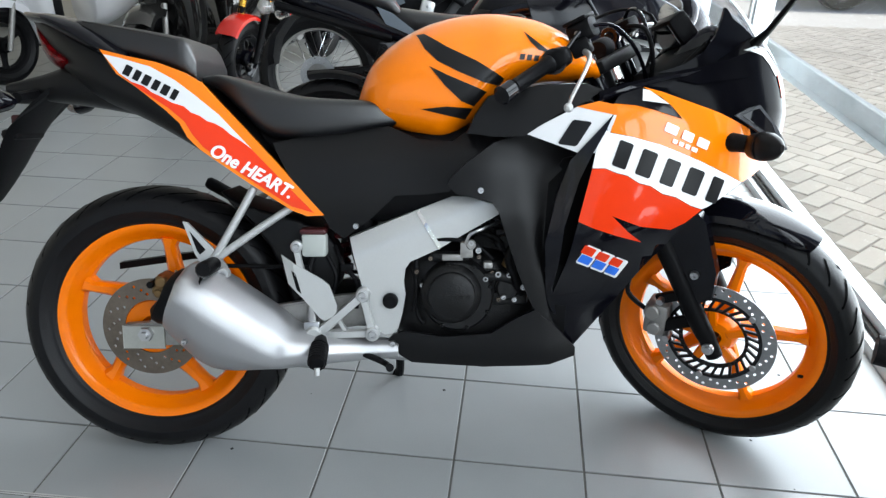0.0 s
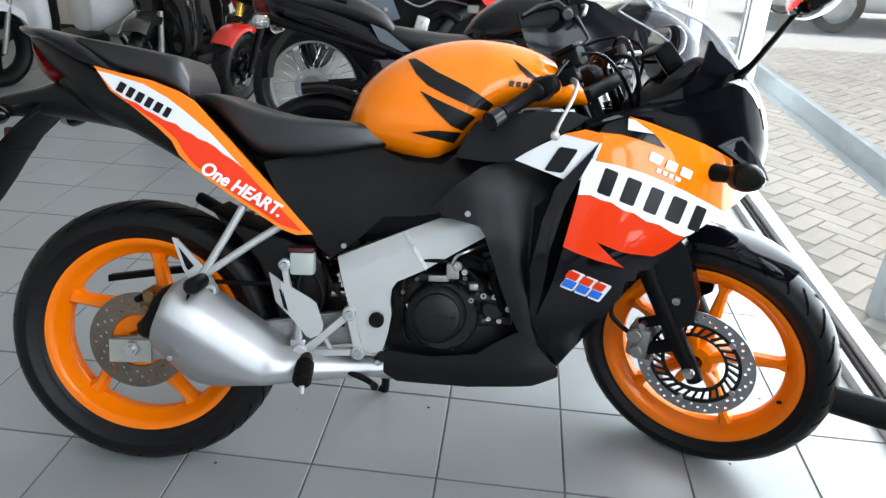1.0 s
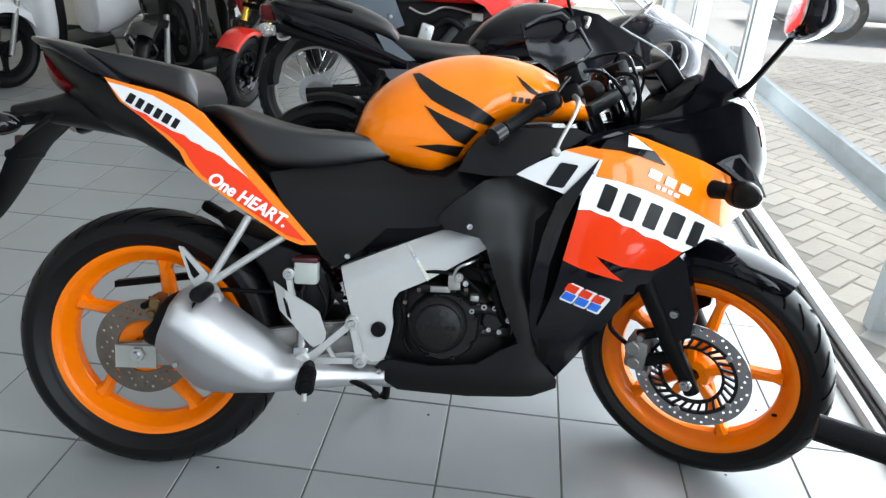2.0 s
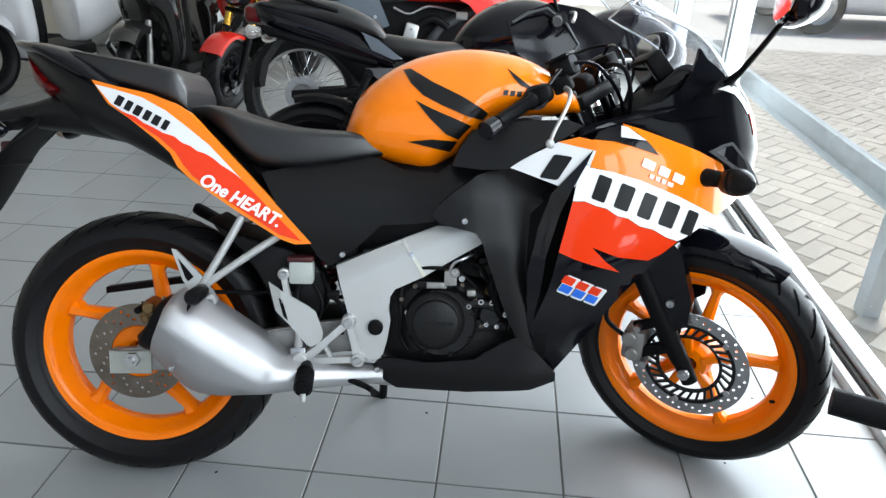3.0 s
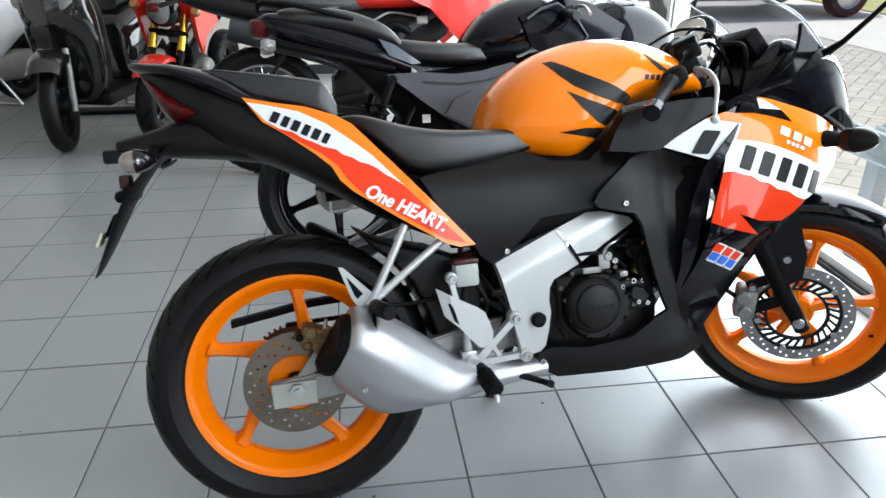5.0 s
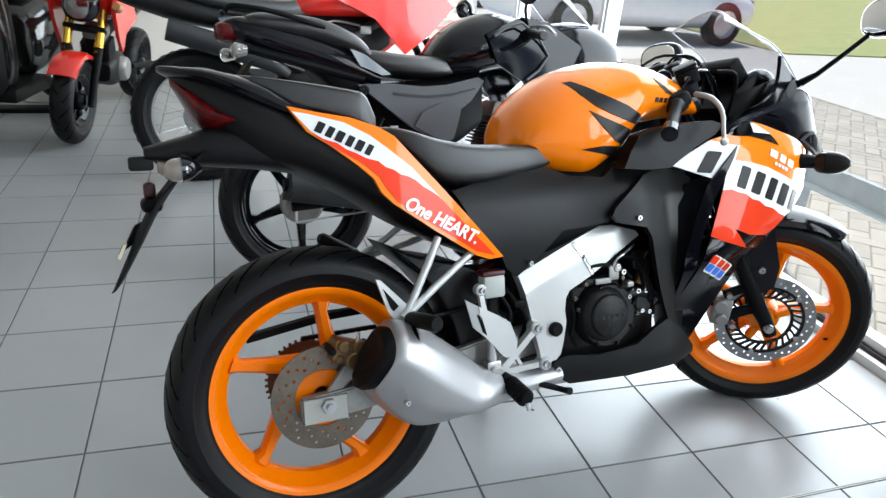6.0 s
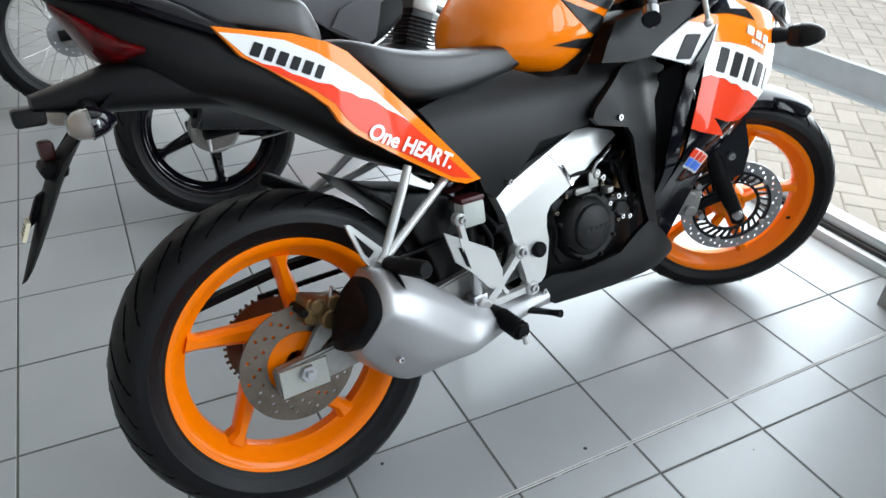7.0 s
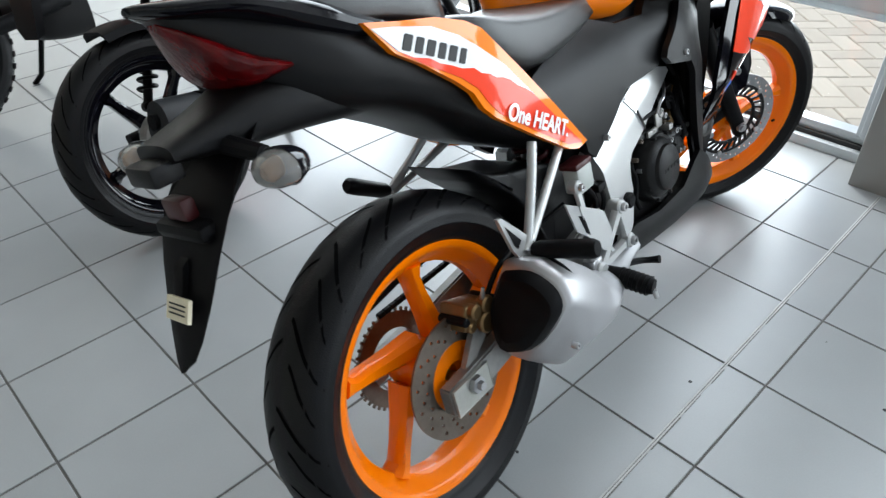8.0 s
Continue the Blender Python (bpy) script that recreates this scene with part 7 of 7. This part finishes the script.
    rb = part("reflector_bracket", tube([(0.105, -0.110, -0.01), (0.105, -0.116, -0.10), (0.105, -0.110, -0.175)], 0.007, 8, 2), "dark", e)
    part("reflector", box(0.075, -0.128, -0.190, 0.138, -0.114, -0.150, 0.004), "taillens", rb, "small red reflector")
    part("stand_foot", moved(disc(0.032, -0.005, 0.005, 18, (0, 0, 0), 0.002), pose(0.43, 0.265, -0.282, 90, 0, 0)), "dark", e)
    F = fork_pair(e, 1.38, 27, 0.80, 0.10, "dark", "chrome", 0, 0.37, 0.06, z0=0.02)
    mirror_pair(e, F, 0.30, 1.02, -0.10)
    part("side_stand", tube([(0.50, 0.10, -0.02), (0.46, 0.23, -0.24), (0.43, 0.26, -0.275)], 0.011, 8, 1), "dark", e)
    return e


def mini_bike():
    """The small red motorcycle with a gold fork that faces the room."""
    e = empty("motorcycle", heading(-1.34, 2.75, 0.238, -100, 6) @ Matrix.Translation((-1.20, 0, 0)), "small red motorcycle with gold upside-down fork and black wheels", "motorcycle")
    wheel(e, Matrix.Identity(4), 0.240, 0.062, 0.150, 0.040, 5, "gloss", 0.3, (0.018, 0.012, 0.02), 18, 1, "rear_wheel")
    wheel(e, Matrix.Translation((1.20, 0, 0)), 0.240, 0.058, 0.150, 0.038, 5, "gloss", 0.3, (0.018, 0.012, 0.02), 18, 1, "front_wheel")
    F = fork_pair(e, 1.20, 25, 0.60, 0.085, "dark", "gold", 0, 0.33, 0.08, 0.021)
    for s in (-1, 1):
        part("gold_tube", moved(tube([(-0.02, s * 0.085, 0.28), (-0.02, s * 0.085, 0.56)], 0.0235, 16, 1), F), "gold", e, "gold fork tube")
        part("indicator", moved(body([(-0.02, 0.02, -0.02, 0.02, 0), (0.0, 0.03, -0.03, 0.03, 0), (0.03, 0.02, -0.02, 0.02, 0)], 16, 3, 2.2, 2.2, s * 0.18), F @ Matrix.Translation((0.06, 0, 0.53))), "amber", e, "amber front indicator")
        part("tank_wing", panel([(0.62, 0.40), (0.76, 0.56), (0.98, 0.60), (1.06, 0.50), (0.98, 0.34), (0.90, 0.24), (0.84, 0.34)], lambda x, z: -0.175, 0.02, 0.05, s > 0), "redpaint", e, "red tank wing")
        part("swingarm_leg", tube([(-0.05, s * 0.10, 0), (0.42, s * 0.09, 0.06)], 0.02, 10, 1), "dark", e)
    fd = loft([[(1.20 + rr * math.cos(t), y, rr * math.sin(t)) for y, rr in ((-0.072, 0.236), (-0.068, 0.256), (-0.045, 0.268), (0.045, 0.268), (0.068, 0.256), (0.072, 0.236), (0.045, 0.260), (-0.045, 0.260))] for t in np.radians(np.linspace(42, 130, 18))])
    part("front_mudguard", fd, "redpaint", e, "glossy red front mudguard", 50)
    part("headlamp", moved(body([(-0.05, 0.08, -0.08, 0.08, 0), (0.0, 0.105, -0.10, 0.10, 0), (0.05, 0.085, -0.095, 0.08, 0), (0.08, 0.04, -0.06, 0.045, 0)], 24, 3, 2.4, 2.4), F @ pose(0.09, 0, 0.52, 0, 25, 0)), "gloss", e)
    part("headlamp_lens", moved(body([(0.058, 0.07, -0.085, 0.068, 0), (0.075, 0.055, -0.07, 0.055, 0), (0.094, 0.02, -0.035, 0.025, 0)], 24, 3, 2.4, 2.4), F @ pose(0.09, 0, 0.52, 0, 25, 0)), "clear", e, "clear headlamp lens")
    part("fuel_tank", body([(0.55, 0.50, 0.40, 0.08, 0.45), (0.68, 0.60, 0.40, 0.14, 0.49), (0.85, 0.63, 0.40, 0.15, 0.50), (0.98, 0.58, 0.42, 0.11, 0.50)], 24, 4, 2.4, 2.6), "redpaint", e, "red fuel tank", 50)
    part("seat", body([(-0.20, 0.60, 0.53, 0.06, 0.56), (0.05, 0.585, 0.48, 0.10, 0.53), (0.35, 0.52, 0.42, 0.115, 0.47), (0.58, 0.52, 0.42, 0.08, 0.47)], 22, 4, 3, 3), "seat", e)
    part("tail_unit", body([(-0.28, 0.57, 0.52, 0.05, 0.54), (0.0, 0.53, 0.42, 0.10, 0.47), (0.35, 0.44, 0.34, 0.10, 0.39)], 20, 3, 3, 3), "gloss", e)
    part("muffler", tube([(-0.05, -0.13, 0.30), (0.28, -0.13, 0.22), (0.45, -0.11, 0.10)], [0.05, 0.05, 0.02], 16, 3), "dark", e)
    engine_block(e, 0.70, 0.10)
    mirror_pair(e, F, 0.28, 0.86, -0.10)
    part("side_stand", tube([(0.50, 0.09, -0.02), (0.47, 0.17, -0.16), (0.45, 0.20, -0.222)], 0.010, 8, 1), "dark", e)
    part("price_card", moved(box(-0.002, -0.09, -0.06, 0.002, 0.09, 0.06), F @ pose(0.06, 0, 0.72, 0, 20, 0)), "white", e, "white price card")
    return e


def scooter(m, paint, label, card=True, steer=0.0):
    """A step-through scooter, front wheel forward along x, rear axle at the origin."""
    e = empty("scooter", m, label, "scooter", "scooters facing the room")
    wheel(e, Matrix.Identity(4), 0.245, 0.050, 0.165, 0.034, 5, "dark", 0.2, (0.02, 0.013, 0.02), 0, 1, "rear_wheel")
    turn = pose(1.16, 0, 0, 0, 0, steer) @ Matrix.Translation((-1.16, 0, 0))
    wheel(e, turn @ Matrix.Translation((1.25, 0, 0)), 0.255, 0.046, 0.180, 0.032, 3, "dark", 0.6, (0.024, 0.016, 0.02), 0, 1, "front_wheel")
    c = radians(26)
    for s in (-1, 1):
        part("fork_leg", moved(tube([(1.255, s * 0.075, -0.03), (1.225, s * 0.075, 0.05), (1.13, s * 0.065, 0.30)], [0.017, 0.019, 0.017], 12, 2), turn), "cast", e, "grey fork leg")
    fd = loft([[(1.25 + rr * math.cos(t), y, rr * math.sin(t)) for y, rr in ((-0.080, 0.24), (-0.084, 0.285), (-0.05, 0.315), (0.05, 0.315), (0.084, 0.285), (0.080, 0.24), (0.05, 0.305), (-0.05, 0.305))] for t in np.radians(np.linspace(48, 150, 20))])
    part("front_mudguard", moved(fd, turn), paint, e, "glossy front mudguard", 50)
    part("front_apron", body([(0.90, 0.50, -0.04, 0.12, 0.20), (0.96, 0.66, -0.05, 0.20, 0.30), (1.02, 0.72, 0.02, 0.215, 0.42), (1.08, 0.73, 0.30, 0.20, 0.52), (1.15, 0.70, 0.40, 0.15, 0.54), (1.21, 0.60, 0.44, 0.07, 0.52)], 28, 4, 2.6, 2.8), paint, e, "glossy front apron", 50)
    part("leg_shield", body([(0.84, 0.56, -0.05, 0.13, 0.28), (0.88, 0.62, -0.06, 0.185, 0.32), (0.94, 0.64, -0.04, 0.19, 0.34)], 24, 4, 3, 3), "matte", e)
    for s in (-1, 1):
        part("front_lamp", body([(1.06, 0.69, 0.58, 0.03, 0.63), (1.11, 0.69, 0.54, 0.05, 0.61), (1.18, 0.62, 0.52, 0.035, 0.57)], 18, 3, 2.4, 2.4, s * 0.125), "clear", e, "clear front lamp")
    part("floor_board", box(0.50, -0.19, -0.06, 0.98, 0.19, 0.02, 0.02), "matte", e)
    part("rear_body", body([(-0.36, 0.60, 0.42, 0.08, 0.51), (-0.20, 0.60, 0.28, 0.15, 0.46), (0.05, 0.57, 0.18, 0.19, 0.40), (0.32, 0.50, 0.05, 0.20, 0.30), (0.50, 0.42, 0.00, 0.16, 0.22), (0.56, 0.36, 0.02, 0.12, 0.2)], 28, 4, 2.6, 2.8), paint, e, "glossy rear body", 50)
    part("seat", body([(-0.34, 0.66, 0.60, 0.08, 0.62), (-0.15, 0.67, 0.58, 0.14, 0.62), (0.10, 0.64, 0.55, 0.155, 0.59), (0.35, 0.60, 0.49, 0.14, 0.54), (0.50, 0.57, 0.44, 0.08, 0.50)], 26, 4, 3, 3), "seat", e, "black vinyl seat")
    part("handlebar_cover", body([(0.86, 0.93, 0.84, 0.10, 0.88), (0.94, 0.97, 0.80, 0.17, 0.88), (1.02, 0.95, 0.78, 0.15, 0.86), (1.08, 0.88, 0.76, 0.07, 0.82)], 22, 3, 2.6, 2.6), paint, e)
    part("steering_column", tube([(1.08, 0, 0.50), (0.97, 0, 0.84)], 0.05, 14, 1), "matte", e)
    for s in (-1, 1):
        g = part("grip", tube([(0.93, s * 0.15, 0.885), (0.88, s * 0.34, 0.885)], 0.017, 12, 1), "seat", e)
        part("lever", tube([(0.97, s * 0.17, 0.88), (0.96, s * 0.26, 0.875), (0.93, s * 0.33, 0.865)], 0.006, 8, 2), "alu", g)
    part("engine", body([(-0.12, 0.10, -0.08, 0.06, 0.0), (0.05, 0.12, -0.09, 0.09, 0.0), (0.30, 0.10, -0.06, 0.09, 0.02), (0.42, 0.06, -0.04, 0.06, 0.0)], 20, 3, 4, 4), "cast", e)
    part("muffler", tube([(-0.24, -0.15, 0.06), (-0.22, -0.15, 0.06), (0.06, -0.15, 0.0), (0.16, -0.13, -0.04)], [0.04, 0.05, 0.05, 0.02], 16, 3), "dark", e)
    part("centre_stand", merge(tube([(0.28, -0.08, -0.04), (0.20, -0.14, -0.235)], 0.011, 8, 1), tube([(0.28, 0.08, -0.04), (0.20, 0.14, -0.235)], 0.011, 8, 1), tube([(0.20, -0.14, -0.234), (0.20, 0.14, -0.234)], 0.011, 8, 1)), "steel", e)
    part("tail_light", body([(-0.40, 0.52, 0.44, 0.06, 0.48), (-0.37, 0.54, 0.42, 0.10, 0.48), (-0.33, 0.53, 0.43, 0.10, 0.48)], 18, 2, 3, 3), "taillens", e)
    if card:
        part("price_card", moved(box(-0.002, -0.10, -0.07, 0.002, 0.10, 0.07), pose(1.13, 0.0, 0.80, 0, -25, 0)), "white", e, "white price card")
        for i in range(3):
            part("print_line", moved(box(0.0022, -0.07, -0.006, 0.0035, 0.07 - 0.02 * i, 0.006), pose(1.13, 0.0, 0.80, 0, -25, 0) @ Matrix.Translation((0, 0, 0.03 - 0.03 * i))), "greyplastic", e)
    return e


commuter()
trail_bike()
mini_bike()
scooter(heading(-1.885, 2.63, 0.247, -102, 0) @ Matrix.Translation((-1.25, 0, 0)), "bronze", "dark brown-grey step-through scooter facing the room", True, 18)
scooter(heading(-2.98, 2.78, 0.247, -108, 0) @ Matrix.Translation((-1.25, 0, 0)), "carsilver", "silver and black step-through scooter facing the room", False)


def floor_bar():
    """The low dark ramp bar behind the scooters."""
    b = link("wheel_stop", box(-2.12, 3.40, 0.0, -1.56, 3.52, 0.028, 0.004), M["dark"])
    return tagged(b, "flat dark wheel stop lying on the tiles", "wheel stop")


floor_bar()


def foreground_bike():
    """The black motorcycle beside the camera's way, of which the left handlebar grip reaches into view."""
    e = empty("motorcycle", heading(1.089, -2.210, 0.294, 90, 5), "black parked motorcycle with rubber handlebar grip", "motorcycle")
    F = fork_pair(e, 1.30, 25, 0.678, 0.09, "dark", "chrome", -35, 0.34, 0.040, levers=False, grip=0.0172, ridged=True)
    wheel(e, F, 0.29, 0.045, 0.222, 0.032, 5, "gloss", 0.4, (0.02, 0.011, 0.02), 26, 1, "front_wheel")
    wheel(e, Matrix.Identity(4), 0.29, 0.052, 0.222, 0.036, 5, "gloss", 0.4, (0.022, 0.012, 0.022), 26, 1, "rear_wheel")
    for s in (-1, 1):
        part("swingarm_leg", tube([(-0.05, s * 0.10, 0.0), (0.22, s * 0.10, 0.015), (0.50, s * 0.09, 0.05)], 0.02, 12, 3), "dark", e)
        coil_shock(e, (0.05, s * 0.14, 0.05), (0.20, s * 0.145, 0.38))
    part("fuel_tank", body([(0.52, 0.535, 0.43, 0.07, 0.48), (0.60, 0.610, 0.43, 0.125, 0.51), (0.74, 0.650, 0.44, 0.150, 0.53), (0.90, 0.635, 0.46, 0.140, 0.54), (1.0, 0.57, 0.48, 0.10, 0.53)], 28, 4, 2.3, 2.6), "gloss", e, "gloss black fuel tank", 50)
    part("seat", body([(-0.24, 0.59, 0.54, 0.07, 0.56), (-0.05, 0.585, 0.50, 0.12, 0.54), (0.20, 0.54, 0.45, 0.13, 0.49), (0.42, 0.525, 0.43, 0.12, 0.47), (0.58, 0.535, 0.45, 0.08, 0.49)], 26, 4, 3.5, 3), "seat", e, "black vinyl seat")
    part("tail_unit", body([(-0.30, 0.56, 0.51, 0.05, 0.53), (-0.10, 0.53, 0.42, 0.10, 0.48), (0.20, 0.47, 0.36, 0.115, 0.42), (0.42, 0.44, 0.34, 0.11, 0.39)], 24, 4, 3, 3), "gloss", e)
    part("frame_cradle", body([(0.36, 0.42, 0.0, 0.06, 0.2), (0.55, 0.44, -0.02, 0.08, 0.2), (0.86, 0.46, 0.1, 0.07, 0.3), (1.02, 0.52, 0.36, 0.05, 0.44)], 18, 3, 4, 4), "dark", e)
    engine_block(e, 0.72, 0.06)
    part("muffler", tube([(-0.10, -0.15, 0.06), (-0.08, -0.15, 0.06), (0.28, -0.145, 0.0), (0.62, -0.10, -0.09)], [0.046, 0.052, 0.050, 0.020], 18, 3), "greyplastic", e)
    part("tail_light", body([(-0.33, 0.54, 0.50, 0.03, 0.52), (-0.31, 0.55, 0.49, 0.055, 0.52), (-0.27, 0.545, 0.50, 0.05, 0.52)], 18, 3, 3, 3), "taillens", e)
    part("headlamp", moved(body([(-0.06, 0.075, -0.075, 0.075, 0), (0.0, 0.095, -0.09, 0.09, 0), (0.05, 0.085, -0.085, 0.08, 0), (0.08, 0.05, -0.05, 0.05, 0)], 22, 3, 2.2, 2.2), F @ pose(0.08, 0, 0.58, 0, 25, 0)), "gloss", e)
    part("side_stand", tube([(0.50, 0.09, -0.03), (0.50, 0.17, -0.18), (0.49, 0.21, -0.277)], 0.011, 8, 1), "dark", e)
    return e


foreground_bike()


# ---- floor tiles, last ----
def tile_mesh(w, d, h, bevel):
    bm = box(-w / 2, -d / 2, -h, w / 2, d / 2, 0.0)
    top = [e for e in bm.edges if all(v.co.z > -1e-5 for v in e.verts)]
    bmesh.ops.bevel(bm, geom=top, offset=bevel, segments=1, affect='EDGES')
    return bm


tiles = empty("floor", pose(-0.1, 0, 0), "grey glazed square floor tiles with dark joints", "floor", kind="structure")
base = tile_mesh(PITCH - 0.0052, PITCH - 0.0052, 0.011, 0.001)
tile_me = bpy.data.meshes.new("tile")
base.to_mesh(tile_me)
tile_me.materials.append(M["tile"])
rest_v, rest_f = [], []
cells = [(i, j) for i in range(-18, 5) for j in range(-12, 15)]
cells.sort(key=lambda c: (c[0] + 0.5) ** 2 * 0.7 + (c[1] + 0.2) ** 2)
for n, (i, j) in enumerate(cells):
    c = Vector(((i + 0.5) * PITCH, (j + 0.5) * PITCH, 0))
    if n < 290:
        ob = new("tile", tile_me)
        ob.parent = tiles
        ob.location = c - Vector((-0.1, 0, 0)) + Vector((0, 0, random.uniform(-0.0004, 0.0004)))
    else:
        k = len(rest_v)
        rest_v += [v.co + c - Vector((-0.1, 0, 0)) for v in base.verts]
        base.verts.index_update()
        rest_f += [[k + v.index for v in f.verts] for f in base.faces]
me = bpy.data.meshes.new("outer_tiles")
me.from_pydata(rest_v, [], rest_f)
me.materials.append(M["tile"])
ob = new("outer_tiles", me)
ob.parent = tiles
ob["kind"] = "stuff"
# pale filled saw cut across the tiles
CUT = Matrix.Translation((0.1, 0, 0)) @ pose(0.55, -0.519, 0, 0, 0, 1.0)
cut = link("saw_cut_joint", moved(merge(box(-1.35, 0.0008, -0.002, 0.77, 0.0046, 0.0012, 0.0004), box(-1.55, -0.0046, -0.002, 0.77, -0.0008, 0.0012, 0.0004)), CUT), M["lightgrout"], tiles)
gap = [box(-1.3, -0.0008, -0.002, 0.77, 0.0008, 0.0006)]
random.seed(8)
xc = -1.45
# besides the real gap, ragged dark strips paint the shadow edge on the near side
while xc < 0.70:
    q = random.uniform(0.05, 0.22)
    gap.append(box(xc, -0.0046 - random.uniform(0.0012, 0.0030), -0.002, min(xc + q, 0.76), -0.0046, 0.0007))
    xc += q + random.uniform(0.0, 0.05)
link("saw_cut_gap_and_shadow", moved(merge(*gap), CUT), M["grout"], tiles)

random.seed(5)
specks = []
for k in range(34):
    x, y, q = random.uniform(-1.3, 1.2), random.uniform(-1.35, 0.4), random.uniform(0.0015, 0.005)
    specks.append(loft([[(x + 0.1 + q * s * math.cos(a) * random.uniform(0.7, 1.3), y + q * s * math.sin(a) * random.uniform(0.7, 1.3), z) for a in np.linspace(0, 2 * math.pi, 7, endpoint=False)] for s, z in ((1.0, 0.0002), (0.8, 0.0007))]))
sp = link("floor_specks", merge(*specks), M["greyplastic"], tiles)
sp["kind"] = "stuff"

# ---- forecourt pavers in herringbone ----
pav = empty("pavement", pose(2.6, 1.0, -0.036), "grey concrete pavers laid in herringbone with sandy joints", "pavement", kind="structure")
pb = tile_mesh(0.200 - 0.006, 0.100 - 0.006, 0.03, 0.004)
moved(pb, Matrix.Translation((0, 0, 0.030)))
pme = bpy.data.meshes.new("paver")
pb.to_mesh(pme)
pme.materials.append(M["paverpart"])
spots = []
for i in range(-60, 60):
    for j in range(-60, 60):
        if (i - j) % 4 == 0:
            spots.append(((i + 1) * 0.1, (j + 0.5) * 0.1, 0))
        if (i - j) % 4 == 3:
            spots.append(((i + 0.5) * 0.1, (j + 1) * 0.1, 90))
turn = Matrix.Rotation(radians(45), 2)
keep = []
for x, y, a in spots:
    p = turn @ Vector((x, y))
    if 1.68 < p.x + 2.6 < 5.1 and -3.2 < p.y + 1.0 < 6.2:
        keep.append((p.x, p.y, a + 45))
keep.sort(key=lambda q: (q[0] + 0.5) ** 2 + 0.35 * (q[1] - 0.0) ** 2)
pv, pf = [], []
pb.verts.index_update()
for n, (x, y, a) in enumerate(keep):
    m = pose(x, y, random.uniform(-0.002, 0.001), random.uniform(-0.6, 0.6), random.uniform(-0.6, 0.6), a)
    if n < 290:
        ob = new("paver", pme)
        ob.parent = pav
        ob.matrix_basis = m
    else:
        k = len(pv)
        pv += [m @ v.co for v in pb.verts]
        pf += [[k + v.index for v in f.verts] for f in pb.faces]
me = bpy.data.meshes.new("outer_pavers")
me.from_pydata(pv, [], pf)
me.materials.append(M["paver"])
ob = new("outer_pavers", me)
ob.parent = pav
ob["kind"] = "stuff"
